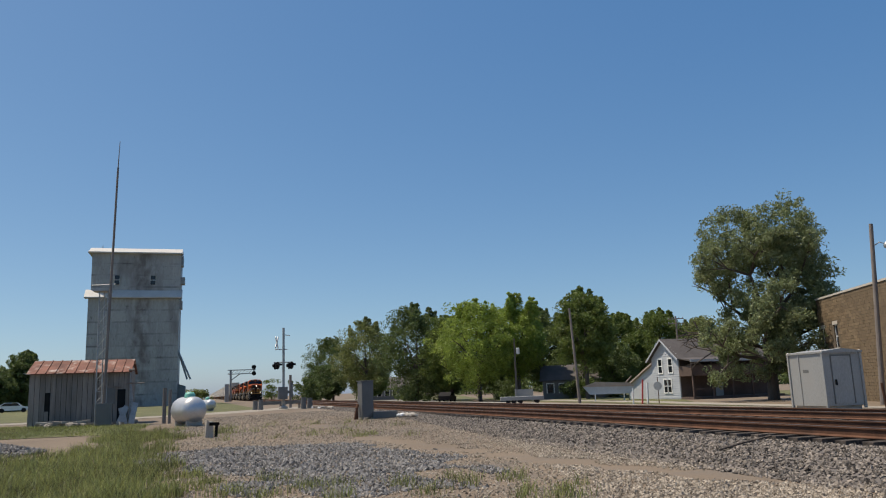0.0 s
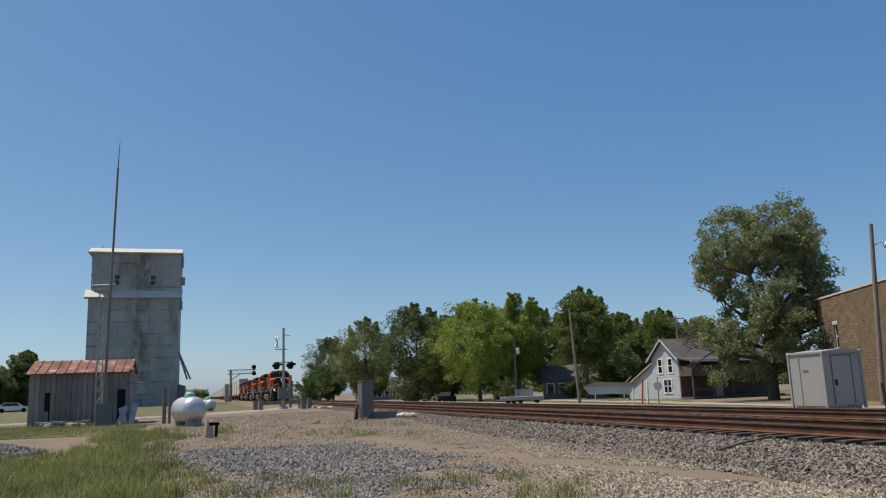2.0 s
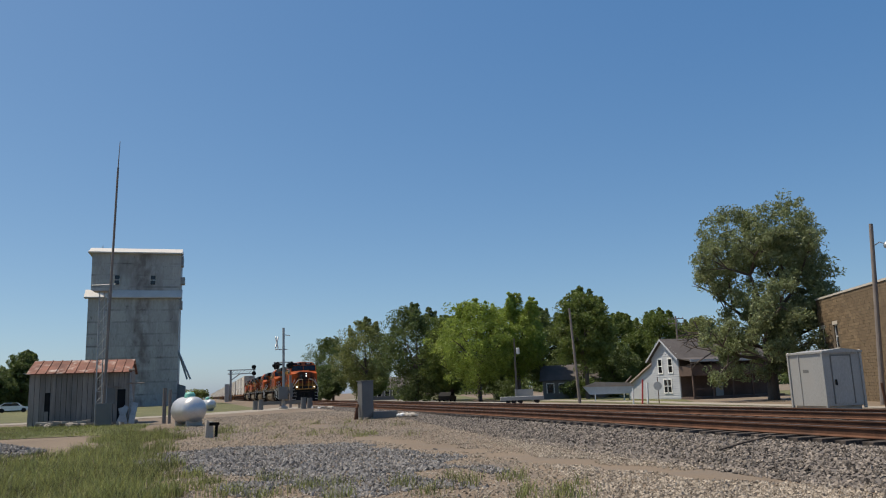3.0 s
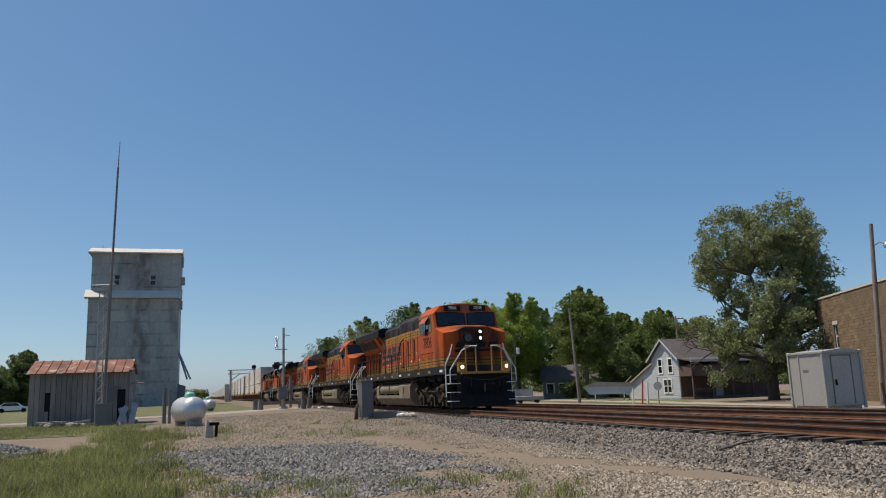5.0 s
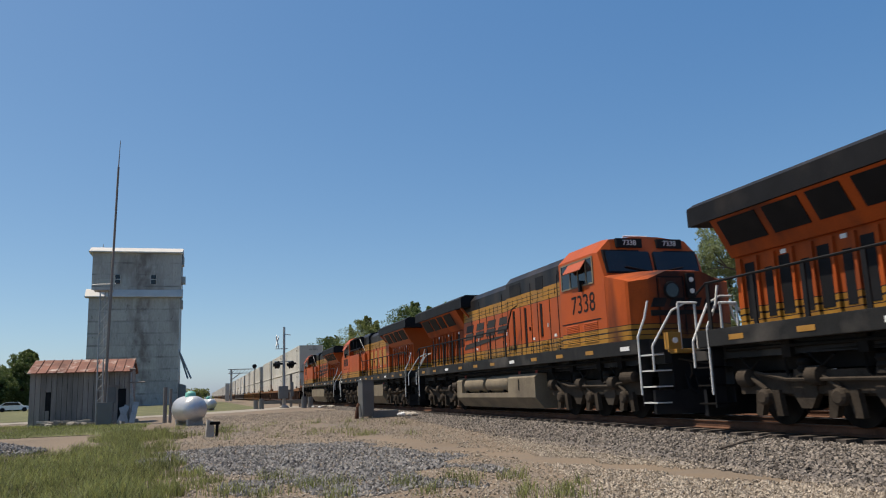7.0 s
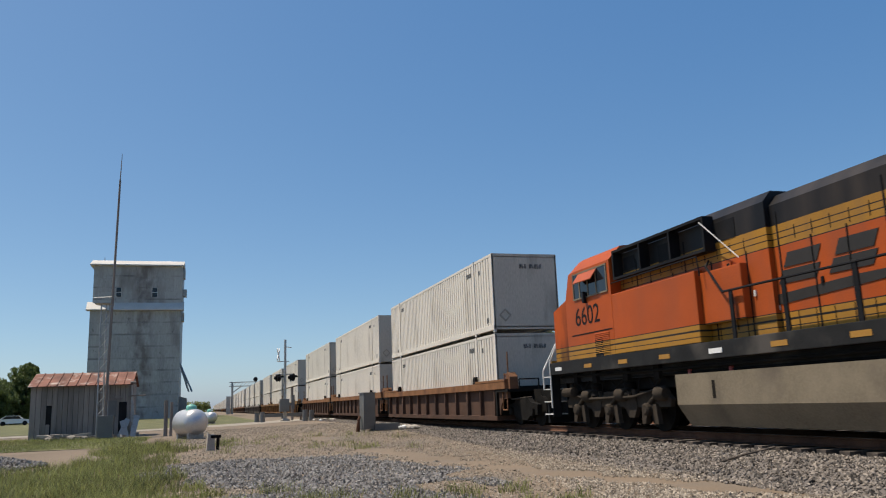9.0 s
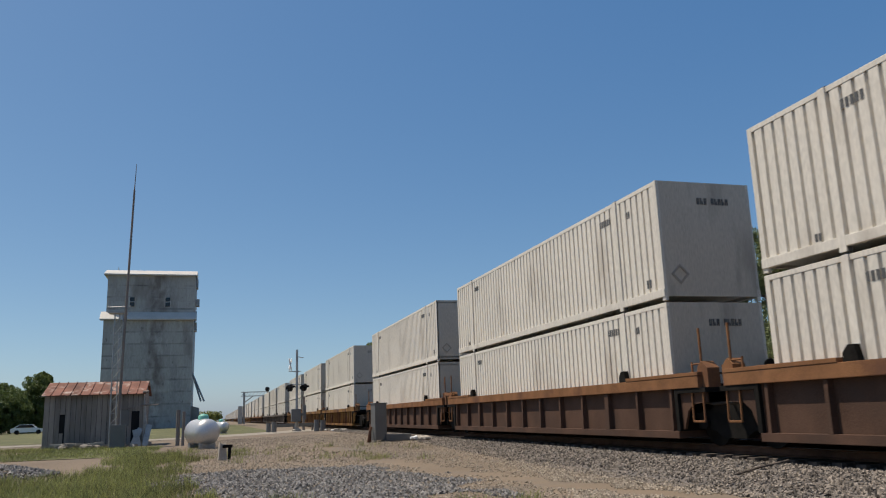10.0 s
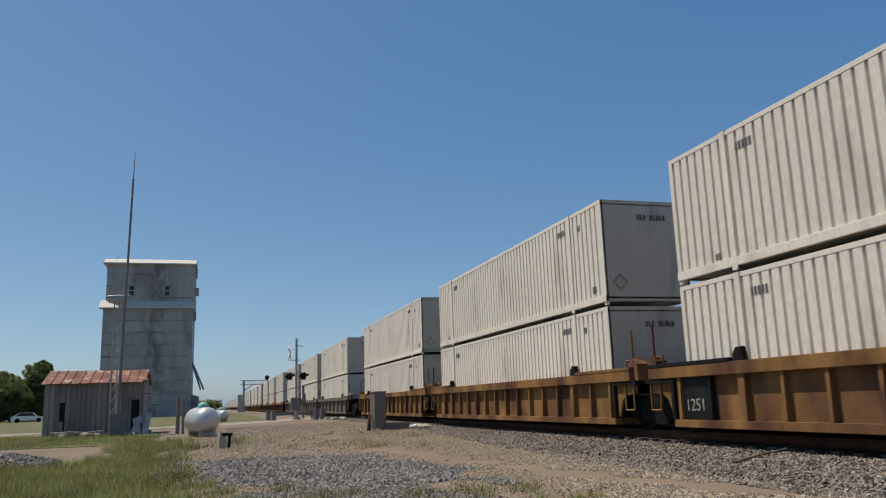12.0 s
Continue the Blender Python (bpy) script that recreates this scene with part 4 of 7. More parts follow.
        box(bm, -1.5, 1.5, bulk - (1.1 if e == 0 else 0.0), bulk + (0.0 if e == 0 else 1.1), 1.1, 1.2)
        part("end_platform", bm, M["dark_steel"], car, "dark end platform")
        bm = bmesh.new()
        m = (a + b) / 2
        tube(bm, (0.3, m - 0.2, 1.2), (0.3, m - 0.2, 1.65), 0.05)
        lathe(bm, [(0.17, -0.015), (0.19, 0.0), (0.17, 0.015)], (0.3, m - 0.26, 1.6), "y", 14)
        part("brake_stand", bm, M["dark_steel"], car, "hand brake stand")
        bm = bmesh.new()
        bent(bm, [(-1.3, m, 1.2), (-1.3, m, 1.5), (-0.6, m, 1.5), (-0.6, m, 1.2)], 0.025)
        part("grab_rail", bm, M["dark_steel"], car)
    if near and first and paint == "well_yellow":
        bm = bmesh.new()
        box(bm, -1.43, -1.362, L - 1.0, L + 0.04, 0.32, 1.18)
        panel = part("number_panel", bm, M["black"], car, "dark panel with pale figures")
        t = part("number", writing("1251", 0.36, M["stencil"]), None, panel, "pale stencilled figures")
        t.matrix_basis = pose(-1.433, L - 0.40, 0.6, 90, 0, -90)
    wheel = WHEEL_SMALL
    freight_truck(car, -1.75, wheel)
    if last:
        freight_truck(car, L + 1.75, wheel)
    for flag, y, d in ((first, ext0, -1), (last, ext1, 1)):
        if flag:
            bm = bmesh.new()
            tube(bm, (0, y - d * 0.2, 0.88), (0, y + d * 0.35, 0.88), 0.09)
            box(bm, -0.18, 0.18, min(y, y + d * 0.35), max(y, y + d * 0.35), 0.74, 1.02, 0.02)
            part("coupler", bm, M["dark_steel"], car)
    return car


WHEEL_SMALL = wheel_mesh(0.46)
TRAIN = []          # (thing, place along the track at 0 s, height, turned round)
LEAD_Y = 15.0 + SPEED * 5.5
for k, (num, back) in enumerate((("7806", 0), ("6755", 0), ("7338", 0), ("", 1), ("6602", 1))):
    TRAIN.append((locomotive(num, k == 3, back), LEAD_Y + k * LOCO_LENGTH + (LOCO_LENGTH if back else 0) + (0.7 if k == 4 else 0), RAIL, back))

UNIT, PACK, FIRST_WELL = 19.55, 62.8, 11.0 + SPEED * 9.5
kinds = [("rust-brown steel well car with orange top chord", "well_brown", "chord_brown", 12),
         ("ochre yellow steel well car with streaked sides", "well_yellow", "well_yellow", 16),
         ("dull grey-brown steel well car with plain sides", "well_grey", "well_grey", 8)]
wells = [[well_car(*kd, u == 0, u == 2) for u in range(3)] for kd in kinds]
far_wells = [[well_car(*kd, u == 0, u == 2, False) for u in range(3)] for kd in kinds]
upper = container("white corrugated container stacked on another container")
lower = container("white corrugated container standing in a well car")
far_upper = container("white corrugated container stacked on another container", False)
far_lower = container("white corrugated container standing in a well car", False)
fresh = {id(o) for o in (upper, lower, far_upper, far_lower)} | {id(w) for ws in wells + far_wells for w in ws}


def take(proto):
    if id(proto) in fresh:
        fresh.discard(id(proto))
        return proto
    return copy_thing(proto, Matrix())


for p in range(16):
    which = (0, 1, 2)[p % 3]
    for u in range(3):
        y = FIRST_WELL + p * PACK + u * UNIT
        far = p >= 4
        TRAIN.append((take((far_wells if far else wells)[which][u]), y, RAIL, 0))
        TRAIN.append((take(far_lower if far else lower), y, RAIL + 0.30, 0))
        TRAIN.append((take(far_upper if far else upper), y, RAIL + 0.30 + 2.935, 0))


def motions():
    """The whole train runs past at an even speed."""
    times = (0.0, 0.1, 3.0, 6.0, 9.0, 11.9, 12.0)
    for ob, y, z, back in TRAIN:
        walk(ob, [(t, pose(TRACK_X, y - SPEED * t, z, 0, 0, 180 if back else 0)) for t in times])


# ---- the place beside the tracks ----
def on(x, y, rz=0.0, dz=0.0):
    return pose(x, y, ground_z(x, y) + dz, 0, 0, rz)


M.update({
    "tin": mat("weathered_grey_sheet_metal", (0.30, 0.305, 0.30), 0.55, 0.25, 0.22, 0.25, 6, 0.08, (0.15, 0.14, 0.13), 0.3, 0.35, (1, 1, 0.4)),
    "tin_pale": mat("pale_metal_roof", (0.5, 0.48, 0.44), 0.6, 0.0, 0.12, 0.4, 10, 0.05),
    "plank": mat("bleached_grey_planks", (0.235, 0.21, 0.185), 0.9, 0, 0.3, 2.0, 30, 0.4, (0.1, 0.09, 0.08), 0.3, 1.0, (3, 3, 0.4), 0.22),
    "rust_roof": mat("rusted_tin_roof", (0.17, 0.07, 0.046), 0.85, 0.0, 0.5, 1.3, 18, 0.15, (0.5, 0.44, 0.38), 0.26, 2.2, (1, 1, 1), 0.15),
    "silver": mat("silver_tank_paint", (0.55, 0.55, 0.55), 0.38, 0.5, 0.08, 1.5, 30, 0.03),
    "teal": mat("teal_plastic_dome", (0.16, 0.44, 0.36), 0.5, 0, 0.1),
    "galv": mat("galvanised_steel", (0.33, 0.34, 0.34), 0.5, 0.5, 0.2, 3, 30, 0.05),
    "cabinet": mat("dull_grey_cabinet_paint", (0.135, 0.135, 0.13), 0.6, 0.05, 0.15, 1.5, 30, 0.05, (0.12, 0.11, 0.1), 0.2),
    "shelter": mat("grey_shelter_aluminium", (0.30, 0.30, 0.29), 0.5, 0.1, 0.1, 0.8, 25, 0.05, (0.3, 0.29, 0.27), 0.25, 0.8, (1, 1, 0.4)),
    "pole": mat("weathered_utility_pole", (0.2, 0.17, 0.15), 0.9, 0, 0.25, 1.0, 40, 0.3, None, 0, 1, (4, 4, 0.5)),
    "concrete": mat("rough_concrete", (0.38, 0.34, 0.29), 0.9, 0, 0.2, 2, 20, 0.3),
    "siding": mat("white_house_siding", (0.43, 0.45, 0.475), 0.75, 0, 0.08, 0.8, 20, 0.05, (0.45, 0.45, 0.45), 0.12),
    "shingle": mat("dark_roof_shingles", (0.085, 0.075, 0.072), 0.9, 0, 0.25, 0.8, 9, 0.3),
    "porch": mat("brown_porch_timber", (0.11, 0.075, 0.06), 0.85, 0, 0.25, 1.0, 20, 0.2),
    "brick": mat("tan_brick", (0.186, 0.134, 0.079), 0.9, 0, 0.22, 1.5, 25, 0.3, None, 0, 1, (1, 1, 1), 0.22),
    "mortar": mat("grey_mortar", (0.13, 0.102, 0.07), 0.95, 0, 0.15, 2, 30, 0.2),
    "stone_trim": mat("pale_stone_trim", (0.5, 0.46, 0.4), 0.85, 0, 0.12),
    "bark": mat("grey_brown_bark", (0.10, 0.08, 0.065), 0.95, 0, 0.3, 2, 20, 0.5, None, 0, 1, (3, 3, 0.6)),
    "lens_red": mat("dark_red_lens", (0.08, 0.01, 0.01), 0.2, 0, 0.1),
    "red_paint": mat("faded_red_paint", (0.4, 0.05, 0.04), 0.6, 0, 0.15),
    "pool": mat("pale_blue_hull", (0.4, 0.44, 0.48), 0.5, 0, 0.08),
    "canvas": mat("tan_canvas_cover", (0.36, 0.3, 0.25), 0.9, 0, 0.15),
    "lawn": mat("mown_lawn", (0.09, 0.092, 0.032), 0.95, 0, 0.3, 0.5, 12, 0.5, (0.2, 0.19, 0.08), 0.3, 0.4),
    "tan": mat("bare_tan_earth", (0.215, 0.16, 0.105), 0.95, 0, 0.2, 0.7, 10, 0.3, (0.19, 0.145, 0.1), 0.3, 0.8),
    "debris": mat("weathered_scrap_wood", (0.3, 0.27, 0.23), 0.9, 0, 0.25, 2, 25, 0.3, None, 0, 1, (1, 1, 1), 0.3),
})
LEAVES = {"dark": leaf_mat("dark_green_leaves", (0.11, 0.15, 0.046)), "mid": leaf_mat("mid_green_leaves", (0.135, 0.18, 0.04)),
          "bright": leaf_mat("fresh_yellow_green_leaves", (0.245, 0.32, 0.055)), "olive": leaf_mat("olive_leaves", (0.19, 0.215, 0.07)),
          "grey": leaf_mat("grey_green_leaves", (0.205, 0.24, 0.108)), "grass": leaf_mat("grass_blades", (0.215, 0.232, 0.078), 0.8)}


def island_stone(name, a, b):
    """Loose stone whose shade differs from piece to piece."""
    m = mat(name, a, 0.9, 0, 0.1, 3, 30, 0.3)
    n, l = m.node_tree.nodes, m.node_tree.links
    g = n.new("ShaderNodeNewGeometry")
    x = n.new("ShaderNodeMix")
    x.data_type = "RGBA"
    x.inputs[6].default_value, x.inputs[7].default_value = (*a, 1), (*b, 1)
    l.new(g.outputs["Random Per Island"], x.inputs[0])
    l.new(x.outputs[2], n["Principled BSDF"].inputs["Base Color"])
    return m


def leaf_quads(centres, radii, per, size, rng):
    """Small leaf faces strewn through clumps: arrays of vertices and faces."""
    c = np.repeat(centres, per, 0)
    r = np.repeat(radii, per, 0)[:, None]
    d = rng.normal(size=c.shape)
    d /= np.linalg.norm(d, axis=1)[:, None]
    p = c + d * r * np.array([1, 1, 0.75]) * rng.uniform(0.25, 1.0, (len(c), 1)) ** 0.5
    a = rng.normal(size=c.shape)
    a /= np.linalg.norm(a, axis=1)[:, None]
    b = np.cross(a, rng.normal(size=c.shape))
    b /= np.linalg.norm(b, axis=1)[:, None] + 1e-9
    s = size * rng.uniform(0.6, 1.4, (len(c), 1))
    v = np.stack([p - a * s, p - b * s * 0.45, p + a * s, p + b * s * 0.45], 1).reshape(-1, 3)
    return v, np.arange(len(v)).reshape(-1, 4)


def tree(x, y, h, w, leaves, label, seed, low=0.12, clumps=430, per=84, leaf=0.15, top=1.0, group="trees"):
    """A tapered trunk, forked limbs and a crown of small leaves in uneven clumps."""
    rng = np.random.default_rng(seed)
    t = thing("tree", label, "tree", on(x, y), group)
    bm = bmesh.new()
    r0 = 0.022 * h
    lean = rng.uniform(-0.03, 0.03, 2) * h
    fork = Vector((lean[0], lean[1], h * 0.42))
    tube(bm, (0, 0, -0.1), fork * 0.5, r0, r0 * 0.8, 10)
    tube(bm, fork * 0.5, fork, r0 * 0.8, r0 * 0.62, 10)
    tips = []
    for k in range(9):
        a = k * math.tau / 9 + rng.uniform(-0.3, 0.3)
        start = fork * rng.uniform(0.62, 1.0)
        mid = start + Vector((math.cos(a) * w * 0.4, math.sin(a) * w * 0.4, h * rng.uniform(0.1, 0.26)))
        tip = mid + Vector((math.cos(a + 0.3) * w * 0.35, math.sin(a + 0.3) * w * 0.35, h * rng.uniform(0.06, 0.24)))
        tube(bm, start, mid, r0 * 0.42, r0 * 0.26, 7)
        tube(bm, mid, tip, r0 * 0.26, r0 * 0.08, 6)
        for j in range(2):
            tw = mid + Vector(rng.normal(size=3) * (w * 0.25, w * 0.25, h * 0.07)) + Vector((0, 0, h * 0.06))
            tube(bm, mid, tw, r0 * 0.16, r0 * 0.05, 5)
        tips.append(tip)
    tube(bm, fork, fork + Vector((lean[0] * 0.5, 0, h * 0.42)), r0 * 0.55, r0 * 0.1, 8)
    part("trunk", bm, M["bark"], t, "bark-covered trunk with limbs")
    # crown: lobes that bulge unevenly, more leaves near the outside
    c = []
    lobes = [(rng.uniform(0, math.tau), rng.uniform(-0.6, 0.9), rng.uniform(0.75, 1.08)) for _ in range(12)]
    while len(c) < clumps:
        d = rng.normal(size=3)
        d /= np.linalg.norm(d)
        az, el = math.atan2(d[1], d[0]), d[2]
        bulge = max(g * max(0.0, 1 - 0.55 * (min(abs(az - a), math.tau - abs(az - a)) + abs(el - e) * 1.2)) for a, e, g in lobes)
        k = (0.74 + 0.28 * bulge) * rng.uniform(0.3, 1.0) ** 0.42
        z = 0.5 * h * (1 + low) + d[2] * 0.5 * h * (1 - low) * k * top
        taper = 1.0 - 0.28 * max(0.0, (z / h - 0.6) / 0.4)
        c.append((d[0] * w * k * taper, d[1] * w * k * taper, min(z, h * 0.97)))
    for k in range(16):         # upright sprays along the top
        a, q = rng.uniform(0, math.tau), rng.uniform(0, 0.62)
        zt = h * (0.97 - 0.34 * q * q) - 0.4
        for j in range(4):
            c.append((math.cos(a) * w * q * (1 + 0.03 * j), math.sin(a) * w * q * (1 + 0.03 * j), zt + j * 0.038 * h * rng.uniform(0.6, 1.0)))
    c = np.array(c)
    r = rng.uniform(0.08, 0.19, len(c)) * w + 0.22
    r[-64:] = np.tile([0.75, 0.55, 0.4, 0.26], 16)
    v, f = leaf_quads(c, r, per, leaf, rng)
    part("crown", from_arrays("crown", v, f, LEAVES[leaves]), None, t, "leafy crown with uneven edge and gaps")
    return t


def bush(x, y, h, w, leaves, label, seed):
    rng = np.random.default_rng(seed)
    c = np.stack([rng.normal(0, w * 0.4, 40), rng.normal(0, w * 0.4, 40), rng.uniform(0.1, 0.85, 40) * h], 1)
    v, f = leaf_quads(c, rng.uniform(0.15, 0.3, 40) * w + 0.15, 60, 0.2, rng)
    ob = new("bush", from_arrays("bush", v, f, LEAVES[leaves]))
    ob.matrix_basis = on(x, y)
    return tagged(ob, label, "bush", "bushes")


def stones(name, xy, lo, hi, material, label, seed, z=None):
    """Loose angular stones, each a small eight-sided lump of its own turn and size."""
    rng = np.random.default_rng(seed)
    n = len(xy)
    base = np.array([(1, 0, 0), (-1, 0, 0), (0, 1, 0), (0, -1, 0), (0, 0, 1), (0, 0, -1)], float)
    tri = np.array([(0, 2, 4), (2, 1, 4), (1, 3, 4), (3, 0, 4), (2, 0, 5), (1, 2, 5), (3, 1, 5), (0, 3, 5)])
    s = rng.uniform(lo, hi, (n, 1, 1)) * rng.uniform(0.55, 1.3, (n, 1, 3))
    v = base[None] * s * rng.uniform(0.75, 1.2, (n, 6, 1))
    ang = rng.uniform(0, math.tau, (n, 2))
    ca, sa = np.cos(ang[:, 0])[:, None], np.sin(ang[:, 0])[:, None]
    cb, sb = np.cos(ang[:, 1])[:, None], np.sin(ang[:, 1])[:, None]
    y1, z1 = v[..., 1] * cb - v[..., 2] * sb, v[..., 1] * sb + v[..., 2] * cb
    v = np.stack([v[..., 0] * ca - y1 * sa, v[..., 0] * sa + y1 * ca, z1], 2)
    zz = np.array([ground_z(*p) for p in xy]) + 0.008 if z is None else z
    v += np.stack([xy[:, 0], xy[:, 1], zz], 1)[:, None, :]
    f = (tri[None] + (np.arange(n) * 6)[:, None, None]).reshape(-1, 3)
    ob = new(name, from_arrays(name, v.reshape(-1, 3), f, material))
    return tagged(ob, label, "gravel", kind="stuff")


def inside(px, py, poly):
    k, ok = len(poly), False
    for i in range(k):
        (x0, y0), (x1, y1) = poly[i], poly[i - 1]
        if (y0 > py) != (y1 > py) and px < (x1 - x0) * (py - y0) / (y1 - y0) + x0:
            ok = not ok
    return ok


WHEEL_TRACK = [(14, 1), (9.4, 6.5), (7.3, 11.5), (6.3, 16), (5.6, 19), (4.5, 25), (4.0, 33)]


def off_track(pts, width):
    """Leaves out what lies on the bare wheel track, with an uneven edge."""
    keep = []
    for x, y in pts:
        d = 9.0
        for (ax, ay), (bx, by) in zip(WHEEL_TRACK, WHEEL_TRACK[1:]):
            k = min(1, max(0, ((x - ax) * (bx - ax) + (y - ay) * (by - ay)) / ((bx - ax) ** 2 + (by - ay) ** 2)))
            d = min(d, math.hypot(x - ax - k * (bx - ax), y - ay - k * (by - ay)))
        keep.append(d + 0.7 * noise.noise((x * 0.8, y * 0.8, 5.0)) > width)
    return pts[np.array(keep)]


def scatter(n, poly, seed, ragged=0.0, near=0.0):
    """Points in an outline, ragged at its edge, denser towards the yard's near side if near > 0."""
    rng = np.random.default_rng(seed)
    lo, hi = np.min(poly, 0), np.max(poly, 0)
    out = []
    while len(out) < n:
        u = rng.uniform() ** (1 + near)
        x, y = rng.uniform(lo[0] - ragged * 0.5, hi[0] + ragged * 0.5), lo[1] + (hi[1] - lo[1]) * u
        e = Vector((noise.noise((x * 0.9, y * 0.6, 3.1)), noise.noise((x * 0.9, y * 0.6, 7.7)))) * ragged
        if inside(x + e.x, y + e.y, poly):
            out.append((x, y))
    return np.array(out)


# ---- roads and lawns ----
strip("road", [(-160, 41), (-60, 44), (-25, 46.5), (-8, 49), (0, 54), (6, 63), (9.2, 70), (19, 86)], 4.2, 0.02, M["road"], "pale dusty gravel road to the crossing", "road")
strip("road", [(22, -60), (23.5, 0), (26, 30), (29, 60), (33, 110), (45, 240)], 8.5, 0.02, M["road"], "pale gravel street along the tracks", "road")
strip("pavement", [(32, 10), (36, 40), (40.5, 66), (46, 120)], 3.0, 0.025, M["road"], "pale concrete pavement before the houses", "pavement")


def lawn(poly, seed):
    bm = bmesh.new()
    v = [bm.verts.new((x, y, ground_z(x, y) + 0.012 + 0.003 * seed)) for x, y in poly]
    bm.faces.new(v)
    bmesh.ops.triangulate(bm, faces=bm.faces)
    return tagged(part("lawn", bm, M["lawn"]), "short green and yellowing lawn", "lawn", kind="structure")


lawn([(-60, 50), (-6.5, 52), (0.5, 58.5), (4.5, 67), (4.0, 180), (-60, 200)], 1)
lawn([(-12, 31), (-2.4, 30.5), (-2.2, 37), (-8, 41), (-14, 41)], 2)
lawn([(33.8, 20), (36.5, 45), (40, 70), (45, 118), (42, 118), (37.5, 72), (34.5, 45), (32, 20)], 3)
lawn([(38.6, 112), (50, 142), (95, 300), (52, 300), (44, 200)], 6)
lawn([(41.5, 60), (46.5, 69), (80, 69), (80, 140), (48, 140), (44, 100)], 4)


# ---- grain elevator ----
def grain_elevator():
    Y = 143.0
    e = thing("grain_elevator", "tall grey sheet-metal grain elevator with a narrower headhouse", "grain elevator", pose(0, 0, 0))
    x0, x1, zt = -19.15, -4.42, 19.11
    bm = bmesh.new()
    box(bm, x0, x1, Y, Y + 13, 0.2, zt, 0.05)
    body = part("body", bm, M["tin"], e, "weathered sheet-metal walls")
    rnd = random.Random(2)
    n = 12
    for k in range(n):          # cladding sheets, slightly proud and uneven
        for j in range(9):
            bm = bmesh.new()
            a, b = x0 + (x1 - x0) * k / n, x0 + (x1 - x0) * (k + 1) / n
            z0, z1 = 0.4 + (zt - 0.5) * j / 9, 0.4 + (zt - 0.5) * (j + 1) / 9
            g = rnd.uniform(0.02, 0.06)
            box(bm, a + 0.004, b - 0.004, Y - g - 0.03, Y - 0.004, z0 + 0.012, z1 - 0.03)
            part("cladding_sheet", bm, M["tin_sheet"], body)
    c0, c1, zc = -18.92, -4.27, 27.10
    bm = bmesh.new()
    box(bm, c0, c1, Y + 0.8, Y + 11, zt, zc, 0.04)
    head = part("headhouse", bm, M["tin"], e, "headhouse on top with two dark windows")
    for k in range(10):
        for j in range(3):
            bm = bmesh.new()
            a, b = c0 + (c1 - c0) * k / 10, c0 + (c1 - c0) * (k + 1) / 10
            z0, z1 = zt + 1.0 + (zc - zt - 1.0) * j / 3, zt + 1.0 + (zc - zt - 1.0) * (j + 1) / 3
            box(bm, a + 0.01, b - 0.01, Y + 0.8 - rnd.uniform(0.02, 0.06), Y + 0.796, z0 + 0.01, z1 - 0.01)
            part("cladding_sheet", bm, M["tin_sheet"], head)
    for px0, px1 in ((-15.17, -14.36), (-9.30, -8.46)):
        bm = bmesh.new()
        box(bm, px0, px1, Y + 0.65, Y + 0.72, 21.49, 23.08)
        w = part("window", bm, M["dark_glass"], head, "dark broken window")
        bm = bmesh.new()
        m, zm = (px0 + px1) / 2, 22.29
        box(bm, px0, px1, Y + 0.6, Y + 0.65, zm - 0.05, zm + 0.05)
        box(bm, px0 - 0.08, px0, Y + 0.6, Y + 0.7, 21.49, 23.08)
        box(bm, px1, px1 + 0.08, Y + 0.6, Y + 0.7, 21.49, 23.08)
        part("window_frame", bm, M["tin_pale"], w)
    bm = bmesh.new()
    zr = 20.50
    prism(bm, [(Y - 0.7, zt - 0.1), (Y - 0.7, zt + 0.05), (Y + 0.9, zr + 0.1), (Y + 0.9, zt - 0.1)], "x", x0 - 0.6, x1 + 0.5)
    part("roof_skirt", bm, M["tin_pale"], e, "pale sloping metal roof edge")
    bm = bmesh.new()
    zk = 28.21
    prism(bm, [(Y + 0.2, zc - 0.1), (Y + 0.2, zc + 0.1), (Y + 3.5, zk + 0.2), (Y + 8, zk + 0.2), (Y + 11.6, zc + 0.1), (Y + 11.6, zc - 0.1)], "x", c0 - 0.6, c1 + 0.2)
    part("roof", bm, M["tin_pale"], e, "pale metal roof")
    bm = bmesh.new()
    tube(bm, (-17.66, Y + 4, zk), (-17.66, Y + 4, zk + 0.9), 0.12, 0.03)
    part("finial", bm, M["galv"], e)
    for dx in (0.0, 0.55):
        bm = bmesh.new()
        bent(bm, [(x1 - 0.1, Y + 3, 10.09), (-2.81 + dx, Y + 2.5, 4.88)], 0.16)
        part("loading_spout", bm, M["galv"], e, "dark loading spout")
    bm = bmesh.new()
    a, b = -5.73, -3.18
    prism(bm, [(a, 0.2), (b, 0.2), (b, 3.78), (a, 4.52)], "y", Y + 4, Y + 10)
    part("annexe", bm, M["tin"], e, "low metal annexe")
    for z0, z1, d in ((25.08, 26.72, 0.4), (21.83, 23.05, 0.7), (17.31, 18.81, 0.5)):
        bm = bmesh.new()
        box(bm, x1 - 0.02 if z1 < zt else c1, (x1 if z1 < zt else c1) + d, Y + 2, Y + 4, z0, z1, 0.03)
        part("hood", bm, M["galv"], e)
    return e


M["tin_sheet"] = mat("weathered_cladding_sheet", (0.35, 0.345, 0.325), 0.65, 0.0, 0.16, 0.35, 5, 0.08, (0.17, 0.15, 0.13), 0.2, 0.45, (1, 1, 0.3), 0.09)


